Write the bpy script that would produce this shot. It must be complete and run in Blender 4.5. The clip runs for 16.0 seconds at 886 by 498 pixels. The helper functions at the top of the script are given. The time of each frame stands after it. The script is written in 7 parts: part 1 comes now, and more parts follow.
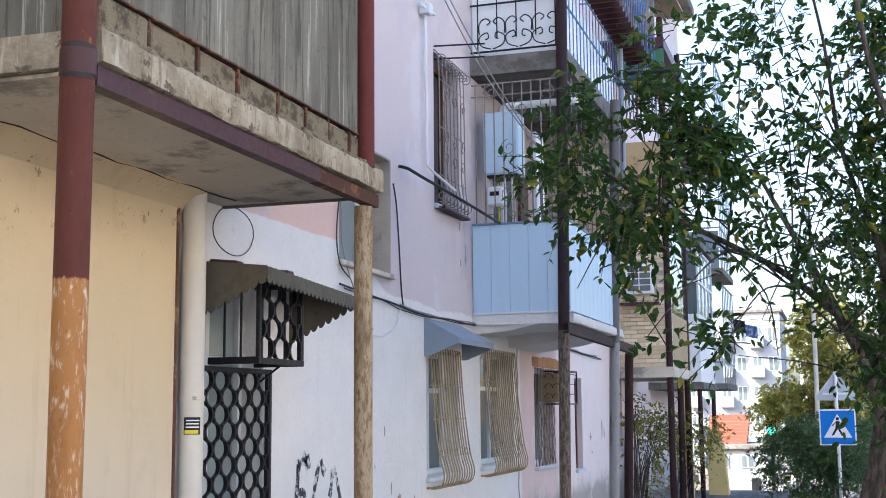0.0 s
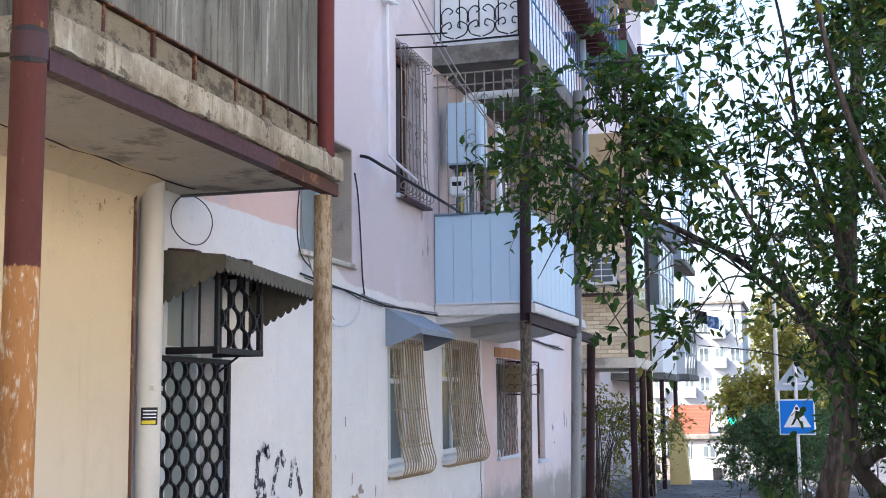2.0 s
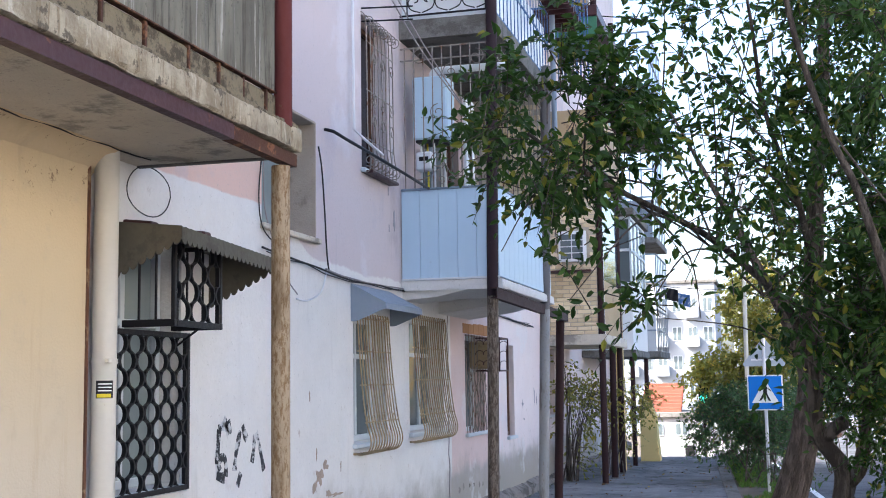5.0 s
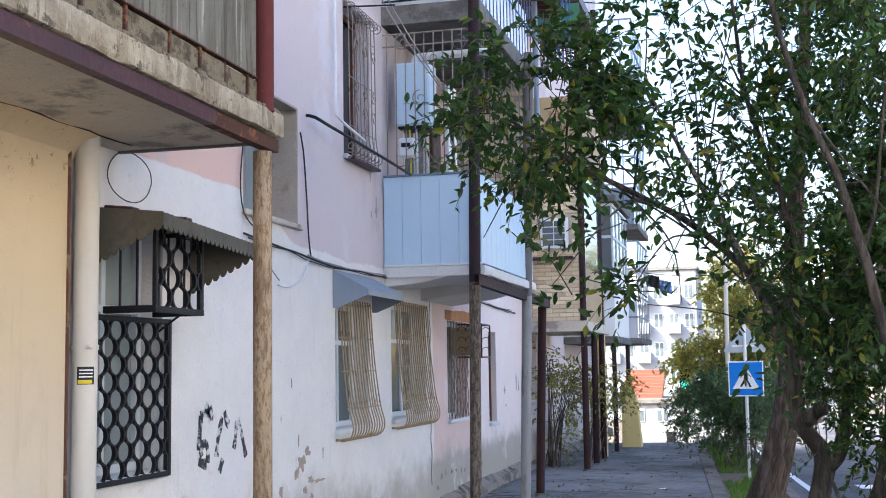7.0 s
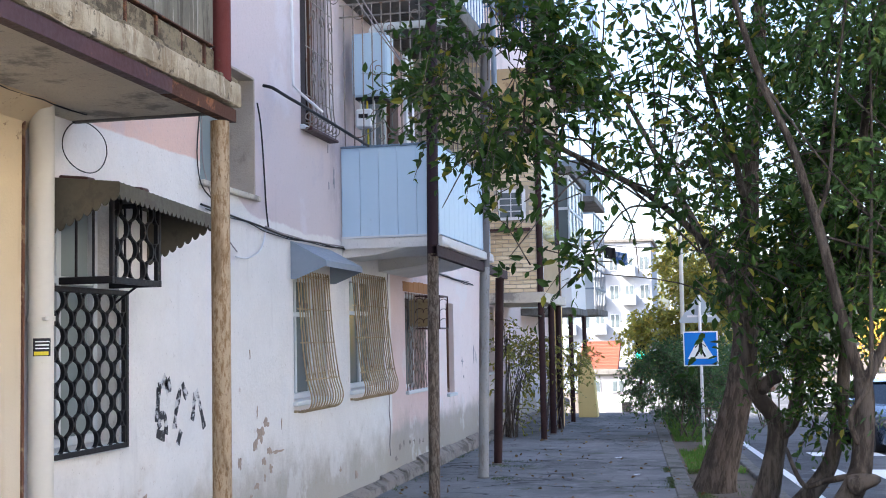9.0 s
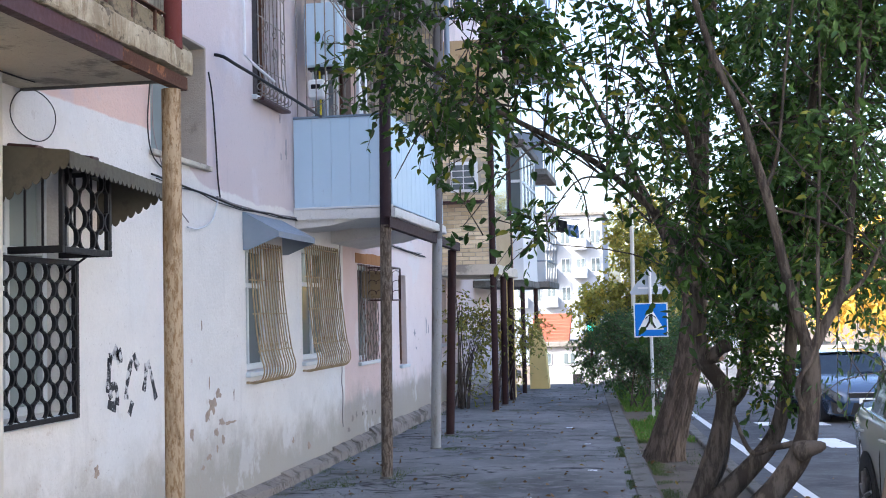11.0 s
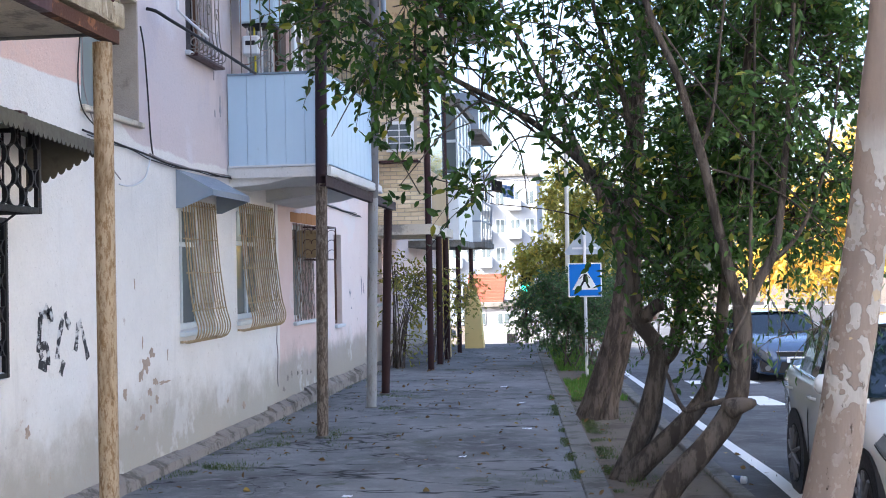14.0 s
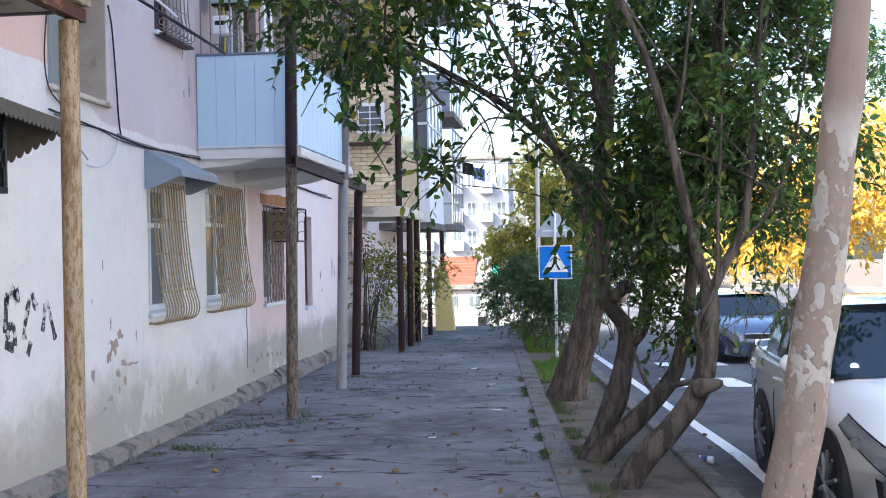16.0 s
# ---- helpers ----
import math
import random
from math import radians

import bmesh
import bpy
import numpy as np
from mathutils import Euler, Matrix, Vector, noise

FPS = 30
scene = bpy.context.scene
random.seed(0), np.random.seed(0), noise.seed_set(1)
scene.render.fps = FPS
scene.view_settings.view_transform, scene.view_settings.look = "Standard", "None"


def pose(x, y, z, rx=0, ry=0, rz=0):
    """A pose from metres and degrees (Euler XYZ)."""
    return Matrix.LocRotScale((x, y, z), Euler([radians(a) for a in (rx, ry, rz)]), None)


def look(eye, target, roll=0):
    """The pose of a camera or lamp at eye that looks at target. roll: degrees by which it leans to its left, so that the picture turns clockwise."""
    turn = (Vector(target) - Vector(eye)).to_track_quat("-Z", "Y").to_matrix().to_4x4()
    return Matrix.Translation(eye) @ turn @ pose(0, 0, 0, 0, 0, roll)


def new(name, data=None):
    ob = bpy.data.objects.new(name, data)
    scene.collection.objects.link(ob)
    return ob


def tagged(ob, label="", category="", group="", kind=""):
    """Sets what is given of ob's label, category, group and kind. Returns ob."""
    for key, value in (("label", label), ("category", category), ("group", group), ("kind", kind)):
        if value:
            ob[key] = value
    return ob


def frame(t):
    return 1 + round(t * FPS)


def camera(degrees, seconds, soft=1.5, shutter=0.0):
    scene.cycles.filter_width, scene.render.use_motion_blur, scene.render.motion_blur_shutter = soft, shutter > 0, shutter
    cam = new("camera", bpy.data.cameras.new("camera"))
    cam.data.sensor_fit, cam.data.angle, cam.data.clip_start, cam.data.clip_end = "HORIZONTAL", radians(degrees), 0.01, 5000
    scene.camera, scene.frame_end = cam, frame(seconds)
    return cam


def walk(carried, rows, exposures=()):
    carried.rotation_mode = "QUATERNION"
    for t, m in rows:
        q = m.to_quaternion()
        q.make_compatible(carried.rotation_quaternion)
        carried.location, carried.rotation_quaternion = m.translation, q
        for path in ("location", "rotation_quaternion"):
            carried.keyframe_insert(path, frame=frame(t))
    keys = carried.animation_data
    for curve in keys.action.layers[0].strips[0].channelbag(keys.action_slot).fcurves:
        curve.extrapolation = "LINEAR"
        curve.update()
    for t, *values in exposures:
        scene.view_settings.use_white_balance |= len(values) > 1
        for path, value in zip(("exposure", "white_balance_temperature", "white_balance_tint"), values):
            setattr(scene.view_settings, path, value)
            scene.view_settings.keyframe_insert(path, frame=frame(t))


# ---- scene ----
cam = camera(40.2, 16.0, soft=1.0)
WHITE_POINT = (5960.0, 12.0)
PATH = [
    (0, (0.685, 1.703, 1.89), (0.074, 3.589, 2.155), -0.5),
    (0.5, (0.687, 1.708, 1.89), (0.091, 3.599, 2.152), -0.5),
    (1, (0.692, 1.712, 1.889), (0.11, 3.608, 2.147), -0.5),
    (1.5, (0.692, 1.727, 1.885), (0.125, 3.628, 2.14), -0.6),
    (2, (0.704, 1.738, 1.882), (0.148, 3.643, 2.132), -0.6),
    (2.5, (0.721, 1.756, 1.869), (0.174, 3.664, 2.115), -0.7),
    (3, (0.738, 1.784, 1.863), (0.197, 3.694, 2.103), -0.7),
    (3.5, (0.755, 1.806, 1.857), (0.22, 3.718, 2.09), -0.7),
    (4, (0.769, 1.827, 1.846), (0.241, 3.742, 2.073), -0.8),
    (6.5, (0.78, 1.841, 1.823), (0.278, 3.767, 2.026), -0.8),
    (7, (0.777, 1.84, 1.823), (0.286, 3.769, 2.019), -0.9),
    (7.5, (0.77, 1.837, 1.817), (0.293, 3.77, 2.005), -1.0),
    (8, (0.765, 1.842, 1.818), (0.304, 3.781, 1.995), -1.0),
    (8.5, (0.769, 1.835, 1.813), (0.326, 3.778, 1.976), -1.1),
    (9, (0.764, 1.83, 1.805), (0.341, 3.779, 1.955), -1.2),
    (11.5, (0.756, 1.817, 1.78), (0.429, 3.788, 1.873), -1.3),
    (12, (0.741, 1.833, 1.78), (0.434, 3.808, 1.861), -1.3),
    (12.5, (0.742, 1.838, 1.783), (0.451, 3.816, 1.852), -1.2),
    (13, (0.739, 1.831, 1.774), (0.466, 3.811, 1.833), -1.2),
    (13.5, (0.739, 1.836, 1.768), (0.485, 3.819, 1.816), -1.2),
    (14, (0.738, 1.841, 1.77), (0.496, 3.826, 1.807), -1.2),
    (14.5, (0.738, 1.845, 1.764), (0.509, 3.832, 1.793), -1.2),
    (15, (0.737, 1.849, 1.76), (0.52, 3.837, 1.782), -1.1),
    (15.5, (0.74, 1.848, 1.764), (0.535, 3.837, 1.778), -1.1),
    (16, (0.755, 1.836, 1.755), (0.559, 3.826, 1.763), -1.1),
]
walk(cam, [(t, look(eye, target, roll)) for t, eye, target, roll in PATH], exposures=[(0.0, 2.17, *WHITE_POINT), (8.0, 2.22, *WHITE_POINT), (16.0, 2.32, *WHITE_POINT)])

# ---- world, sun ----
world = bpy.data.worlds.new("sky")
scene.world = world
world.use_nodes = True
wt = world.node_tree
sky = wt.nodes.new("ShaderNodeTexSky")
sky.sky_type, sky.sun_disc = "NISHITA", False
sky.sun_elevation, sky.sun_rotation = radians(38), radians(232)
sky.air_density, sky.dust_density, sky.ozone_density = 1.0, 4.0, 1.0
wt.nodes["Background"].inputs[1].default_value = 0.15
wt.links.new(sky.outputs[0], wt.nodes["Background"].inputs[0])
sun = new("sun", bpy.data.lights.new("sun", "SUN"))
sun.data.energy, sun.data.angle, sun.data.color = 4.0, radians(0.6), (1.0, 0.93, 0.82)
sun.matrix_world = look((-30, -22, 30), (0, 0, 0))


# ---- materials ----
class Nodes:
    """A material's node tree with short ways to make nodes."""

    def __init__(self, name):
        self.mat = bpy.data.materials.new(name)
        self.mat.use_nodes = True
        self.t = self.mat.node_tree
        self.b = self.t.nodes["Principled BSDF"]
        self.co = self.t.nodes.new("ShaderNodeTexCoord").outputs["Object"]

    def put(self, socket, value):
        if isinstance(value, bpy.types.NodeSocket):
            self.t.links.new(value, socket)
        elif isinstance(value, (tuple, list)) and len(value) == 3 and socket.type == "RGBA":
            socket.default_value = (*value, 1)
        else:
            socket.default_value = value

    def noise(self, scale, detail=4, rough=0.55, stretch=(1, 1, 1)):
        m = self.t.nodes.new("ShaderNodeMapping")
        self.put(m.inputs["Vector"], self.co)
        m.inputs["Scale"].default_value = stretch
        n = self.t.nodes.new("ShaderNodeTexNoise")
        self.put(n.inputs["Vector"], m.outputs[0])
        self.put(n.inputs["Scale"], scale), self.put(n.inputs["Detail"], detail), self.put(n.inputs["Roughness"], rough)
        return n.outputs["Fac"]

    def voronoi(self, scale, feature="DISTANCE_TO_EDGE", stretch=(1, 1, 1), warp=0.0):
        m = self.t.nodes.new("ShaderNodeMapping")
        self.put(m.inputs["Vector"], self.co)
        m.inputs["Scale"].default_value = stretch
        src = m.outputs[0]
        if warp:
            n = self.t.nodes.new("ShaderNodeTexNoise")
            self.put(n.inputs["Vector"], src), self.put(n.inputs["Scale"], 3.0)
            a = self.t.nodes.new("ShaderNodeVectorMath")
            a.operation = "MULTIPLY_ADD"
            self.put(a.inputs[0], n.outputs["Color"]), self.put(a.inputs[1], (warp, warp, warp)), self.put(a.inputs[2], src)
            src = a.outputs[0]
        v = self.t.nodes.new("ShaderNodeTexVoronoi")
        v.feature = feature
        self.put(v.inputs["Vector"], src), self.put(v.inputs["Scale"], scale)
        return v.outputs["Color"] if feature == "F1" else v.outputs["Distance"]

    def step(self, value, low, high, to0=0.0, to1=1.0):
        n = self.t.nodes.new("ShaderNodeMapRange")
        n.interpolation_type = "SMOOTHSTEP"
        for k, v in zip(range(5), (value, low, high, to0, to1)):
            self.put(n.inputs[k], v)
        return n.outputs[0]

    def math(self, op, a, b=0.0):
        n = self.t.nodes.new("ShaderNodeMath")
        n.operation = op
        self.put(n.inputs[0], a), self.put(n.inputs[1], b)
        return n.outputs[0]

    def mix(self, fac, a, b):
        n = self.t.nodes.new("ShaderNodeMix")
        n.data_type = "RGBA"
        self.put(n.inputs["Factor"], fac), self.put(n.inputs["A"], a), self.put(n.inputs["B"], b)
        return n.outputs["Result"]

    def xyz(self):
        n = self.t.nodes.new("ShaderNodeSeparateXYZ")
        self.put(n.inputs[0], self.co)
        return n.outputs

    def island(self):
        return self.t.nodes.new("ShaderNodeNewGeometry").outputs["Random Per Island"]

    def each(self):
        return self.t.nodes.new("ShaderNodeObjectInfo").outputs["Random"]

    def done(self, colour, rough=0.7, metal=0.0, bump=None, depth=0.01, **extra):
        self.put(self.b.inputs["Base Color"], colour), self.put(self.b.inputs["Roughness"], rough)
        self.put(self.b.inputs["Metallic"], metal)
        if bump is not None:
            n = self.t.nodes.new("ShaderNodeBump")
            self.put(n.inputs["Height"], bump), self.put(n.inputs["Distance"], depth)
            n.inputs["Strength"].default_value = 0.8
            self.put(self.b.inputs["Normal"], n.outputs[0])
        for k, v in extra.items():
            self.put(self.b.inputs[k.replace("_", " ")], v)
        return self.mat


def shade(c, k):
    return tuple(max(0.0, v * k) for v in c)


def plain(name, c, rough=0.6, metal=0.0, var=0.25, scale=6.0, bump=0.003, worn=None, wear=0.62, stretch=(1, 1, 1), gloss=0.22):
    """A painted or raw surface: broad and fine variation, optional patches of a worn colour, fine relief."""
    n = Nodes(name)
    broad, fine = n.noise(scale * 0.25, 3, stretch=stretch), n.noise(scale * 6, 5, stretch=stretch)
    col = n.mix(broad, shade(c, 1 - var), shade(c, 1 + var * 0.6))
    col = n.mix(n.math("MULTIPLY", fine, 0.4), col, shade(c, 1 - var))
    if worn:
        col = n.mix(n.step(n.noise(scale, 6, 0.7, stretch), wear - 0.04, wear + 0.05), col, worn)
    return n.done(col, n.step(fine, 0.2, 0.8, rough - 0.08, rough + 0.1), metal, fine, bump, Specular_IOR_Level=gloss)


def wall_material():
    """Limewashed render: white below the cable line, faded pink and lilac above, a pink bay, a grey damp foot, scuffs and runs."""
    n = Nodes("facade_render")
    x, y, z = n.xyz()
    wob = n.math("MULTIPLY", n.math("SUBTRACT", n.noise(2.2, 5), 0.5), 0.16)
    zz = n.math("ADD", z, wob)
    big, mid, fine = n.noise(0.55, 4), n.noise(2.6, 6, 0.65), n.noise(38, 5)
    runs = n.noise(5.0, 4, 0.6, (1, 1, 0.12))
    white = n.mix(mid, (0.65, 0.625, 0.595), (0.82, 0.795, 0.765))
    pink = n.mix(big, (0.61, 0.485, 0.475), (0.575, 0.535, 0.555))
    pink = n.mix(n.step(n.noise(1.1, 5, 0.6), 0.56, 0.66), pink, (0.63, 0.575, 0.6))
    line = n.step(y, 11.0, 12.2, 3.3, 2.93)
    up = n.step(n.math("SUBTRACT", zz, line), -0.01, 0.02)
    col = n.mix(up, white, pink)
    warm = n.math("MULTIPLY", n.step(n.math("ADD", z, n.math("MULTIPLY", wob, 0.3)), 3.28, 3.3), n.step(y, 11.2, 10.9))
    col = n.mix(warm, col, (0.7, 0.48, 0.4))
    bay = n.math("MULTIPLY", n.step(n.math("ADD", y, n.math("MULTIPLY", wob, 0.2)), 16.84, 16.87), n.step(zz, 0.55, 0.62))
    rose = n.mix(n.step(y, 18.8, 19.1), n.mix(mid, (0.62, 0.44, 0.4), (0.71, 0.55, 0.52)), n.mix(mid, (0.74, 0.62, 0.6), (0.82, 0.72, 0.7)))
    col = n.mix(n.math("MULTIPLY", bay, 0.92), col, rose)
    foot = n.math("MULTIPLY", n.step(n.math("ADD", z, n.math("MULTIPLY", wob, 2.2)), 0.78, 0.6), n.step(y, 16.4, 16.9))
    col = n.mix(foot, col, n.mix(mid, (0.3, 0.27, 0.26), (0.52, 0.45, 0.43)))
    damp = n.step(n.math("ADD", z, n.math("MULTIPLY", n.noise(1.7, 6, 0.7), -1.2)), 0.36, -0.3)
    col = n.mix(n.math("MULTIPLY", damp, 0.85), col, (0.33, 0.3, 0.24))
    scuff = n.math("MULTIPLY", n.step(n.noise(4.5, 7, 0.75), 0.63, 0.67), n.step(z, 1.5, 0.4))
    col = n.mix(n.math("MULTIPLY", scuff, 0.7), col, (0.42, 0.31, 0.24))
    dab = n.math("MULTIPLY", n.step(n.noise(9, 6, 0.7, (1, 1, 0.5)), 0.67, 0.7), n.step(y, 18.5, 19.5))
    col = n.mix(n.math("MULTIPLY", dab, 0.6), col, (0.35, 0.36, 0.38))
    col = n.mix(n.math("MULTIPLY", n.step(runs, 0.6, 0.75), 0.2), col, (0.4, 0.37, 0.36))
    patch = n.step(n.noise(0.9, 6, 0.6), 0.55, 0.6)
    col = n.mix(n.math("MULTIPLY", patch, 0.4), col, n.mix(up, (0.74, 0.74, 0.74), (0.5, 0.45, 0.5)))
    flake = n.math("MULTIPLY", n.step(n.noise(3.4, 8, 0.72), 0.66, 0.675), n.step(z, 2.2, 0.9, 0.35, 1.0))
    col = n.mix(n.math("MULTIPLY", flake, 0.65), col, (0.34, 0.24, 0.18))
    grime = n.math("MULTIPLY", n.step(n.noise(1.5, 6, 0.7, (1, 1, 0.35)), 0.5, 0.72), n.step(y, 13.9, 14.7))
    col = n.mix(n.math("MULTIPLY", n.math("MULTIPLY", grime, n.step(z, 3.0, 3.2)), 0.55), col, (0.25, 0.22, 0.22))
    specks = n.math("MULTIPLY", n.step(n.noise(24, 6, 0.75), 0.62, 0.66), 0.45)
    col = n.mix(specks, col, (0.36, 0.33, 0.31))
    col = n.mix(n.math("MULTIPLY", fine, 0.28), col, (0.42, 0.41, 0.41))
    h = n.math("ADD", n.math("MULTIPLY", fine, 0.45), mid)
    return n.done(col, 0.92, 0, h, 0.016, Specular_IOR_Level=0.2)


def cream_material():
    n = Nodes("cream_render")
    x, y, z = n.xyz()
    big, mid, fine = n.noise(0.9, 4), n.noise(4, 6, 0.65), n.noise(60, 5)
    col = n.mix(big, (0.53, 0.405, 0.235), (0.63, 0.515, 0.34))
    col = n.mix(n.step(z, 2.5, 1.0, 0, 0.55), col, (0.56, 0.52, 0.45))
    spots = n.math("MULTIPLY", n.step(n.noise(11, 7, 0.75), 0.6, 0.64), n.step(z, 2.7, 2.95))
    col = n.mix(n.math("MULTIPLY", spots, 0.85), col, (0.2, 0.13, 0.08))
    runs = n.noise(6.0, 5, 0.65, (1, 1, 0.1))
    col = n.mix(n.math("MULTIPLY", n.step(runs, 0.52, 0.7), 0.4), col, (0.44, 0.33, 0.2))
    col = n.mix(n.math("MULTIPLY", n.step(mid, 0.55, 0.72), 0.35), col, (0.47, 0.39, 0.28))
    return n.done(col, 0.88, 0, n.math("ADD", n.math("MULTIPLY", fine, 0.3), mid), 0.01)


def concrete(name, c, dark, scale=3.0, cut=0.55):
    n = Nodes(name)
    mid, fine, blot = n.noise(scale, 6, 0.65), n.noise(70, 5), n.noise(scale * 0.6, 7, 0.75)
    col = n.mix(mid, shade(c, 0.75), shade(c, 1.15))
    col = n.mix(n.math("MULTIPLY", n.step(blot, cut, cut + 0.12), 0.8), col, dark)
    grit = n.step(n.noise(26, 7, 0.8), 0.58, 0.64)
    col = n.mix(n.math("MULTIPLY", grit, 0.55), col, dark)
    col = n.mix(n.math("MULTIPLY", fine, 0.4), col, shade(c, 0.5))
    return n.done(col, 0.94, 0, n.math("ADD", n.math("MULTIPLY", fine, 0.5), mid), 0.02, Specular_IOR_Level=0.15)


def post_material(name, c, rust, split, amount, below=None):
    """Painted steel tube; under the height split the paint has gone, leaving rust and pale primer."""
    n = Nodes(name)
    x, y, z = n.xyz()
    r1, r2 = n.noise(42, 8, 0.78, (1, 1, 0.28)), n.noise(7, 5, 0.65, (1, 1, 0.22))
    r3 = n.noise(40, 7, 0.75, (1, 1, 0.5))
    top = n.mix(n.noise(3, 4), shade(c, 0.8), shade(c, 1.2))
    top = n.mix(n.step(n.noise(14, 6, 0.7, (1, 1, 0.4)), 0.62, 0.68), top, shade(rust, 0.6))
    low = n.mix(n.step(r1, amount - 0.06, amount + 0.05), below or (0.7, 0.66, 0.56), rust)
    low = n.mix(n.step(r2, 0.5, 0.66, 0.0, 0.75), low, shade(rust, 0.7))
    low = n.mix(n.step(r3, 0.6, 0.66, 0.0, 0.55), low, shade(rust, 0.3))
    col = n.mix(n.step(n.math("ADD", z, n.math("MULTIPLY", r1, 0.05)), split + 0.03, split + 0.02), top, low)
    return n.done(col, n.step(r1, 0.3, 0.7, 0.6, 0.85), 0.0, r1, 0.004, Specular_IOR_Level=0.2)


def asphalt_material(name, c, cracks):
    n = Nodes(name)
    big, mid, fine = n.noise(0.6, 5, 0.6), n.noise(4, 6, 0.7), n.noise(120, 4)
    col = n.mix(n.step(big, 0.3, 0.7), shade(c, 0.55), shade(c, 1.4))
    col = n.mix(n.math("MULTIPLY", n.step(mid, 0.48, 0.66), 0.6), col, shade(c, 1.7))
    col = n.mix(n.math("MULTIPLY", fine, 0.5), col, shade(c, 0.55))
    h = n.math("ADD", n.math("MULTIPLY", fine, 0.4), mid)
    if cracks:
        e1 = n.step(n.voronoi(0.8, warp=0.8, stretch=(0.5, 1.5, 1)), 0.0, 0.024, 1.0, 0.0)
        e1 = n.math("MULTIPLY", e1, n.step(n.noise(0.8, 4), 0.43, 0.52))
        e2 = n.math("MULTIPLY", n.step(n.voronoi(2.6, warp=0.5), 0.0, 0.03, 1.0, 0.0), n.step(n.noise(0.7, 2), 0.55, 0.65))
        e = n.math("MAXIMUM", e1, n.math("MULTIPLY", e2, 0.6))
        col = n.mix(e, col, shade(c, 0.12))
        moss = n.math("MULTIPLY", n.step(n.noise(1.3, 6, 0.7), 0.57, 0.66), 0.65)
        col = n.mix(moss, col, (0.07, 0.075, 0.045))
        h = n.math("SUBTRACT", h, n.math("MULTIPLY", e, 2.0))
    return n.done(col, 0.93, 0, h, 0.014, Specular_IOR_Level=0.2)


def bark_material(name, c, furrow, scale=9.0, patches=None):
    n = Nodes(name)
    s = (1, 1, 0.22)
    ridge, mid, fine = n.noise(scale, 7, 0.7, s), n.noise(2.5, 4), n.noise(60, 5)
    col = n.mix(n.step(ridge, 0.42, 0.58), furrow, c)
    col = n.mix(n.math("MULTIPLY", mid, 0.45), col, shade(c, 0.6))
    h = n.math("ADD", ridge, n.math("MULTIPLY", fine, 0.15))
    d = 0.05
    if patches:
        x, y, z = n.xyz()
        a, b, e = patches
        broad, plate, small = n.noise(6, 3, 0.5, (1, 1, 0.7)), n.noise(15, 2, 0.45, (1, 1, 0.7)), n.noise(30, 3, 0.5, (1, 1, 0.8))
        col = n.mix(n.math("MULTIPLY", n.noise(24, 6, 0.7, (1, 1, 0.35)), 0.5), c, shade(c, 0.6))
        zone = n.math("MULTIPLY", n.step(n.math("ADD", z, broad), 1.4, 1.75), n.step(z, 2.45, 2.2))
        pale = n.math("MULTIPLY", n.step(n.math("ADD", n.math("MULTIPLY", broad, 0.5), n.math("MULTIPLY", plate, 0.5)), 0.5, 0.51), zone)
        col = n.mix(pale, col, n.mix(small, shade(a, 0.9), shade(a, 1.25)))
        pale2 = n.math("MULTIPLY", n.step(small, 0.6, 0.61), n.step(z, 2.3, 1.9))
        col = n.mix(n.math("MULTIPLY", pale2, 0.8), col, b)
        cream = n.math("MULTIPLY", n.step(n.noise(6.5, 3, 0.5), 0.68, 0.69), n.step(z, 1.8, 1.5))
        col = n.mix(cream, col, e)
        flake = n.math("MULTIPLY", n.step(n.noise(30, 6, 0.7, (1, 1, 0.3)), 0.6, 0.65), n.step(z, 1.9, 0.7, 0.15, 1.0))
        col = n.mix(flake, col, furrow)
        h, d = n.math("SUBTRACT", n.math("MULTIPLY", ridge, 0.5), n.math("ADD", n.math("MULTIPLY", pale, 0.35), n.math("MULTIPLY", flake, 0.4))), 0.02
    return n.done(col, 0.95, 0, h, d, Specular_IOR_Level=0.15)


def leaf_material(name, a, b, odd, share=0.05):
    n = Nodes(name)
    r = n.island()
    col = n.mix(r, a, b)
    col = n.mix(n.step(n.math("FRACT", n.math("MULTIPLY", r, 17.3)), 1 - share, 1 - share * 0.6), col, odd)
    col = n.mix(n.math("MULTIPLY", n.noise(1.2, 3), 0.4), col, shade(a, 0.7))
    m = n.done(col, 0.5, Specular_IOR_Level=0.3)
    tr = n.t.nodes.new("ShaderNodeBsdfTranslucent")
    n.put(tr.inputs[0], n.mix(0.5, col, shade(b, 1.6)))
    ms = n.t.nodes.new("ShaderNodeMixShader")
    ms.inputs[0].default_value = 0.3
    n.t.links.new(n.b.outputs[0], ms.inputs[1]), n.t.links.new(tr.outputs[0], ms.inputs[2])
    n.t.links.new(ms.outputs[0], n.t.nodes["Material Output"].inputs[0])
    return m


def glass_material(name, tint=(0.05, 0.07, 0.09)):
    n = Nodes(name)
    return n.done(n.mix(n.noise(1.5, 2), tint, shade(tint, 1.5)), 0.05, 0.0, n.noise(3, 2), 0.002, Specular_IOR_Level=0.5)


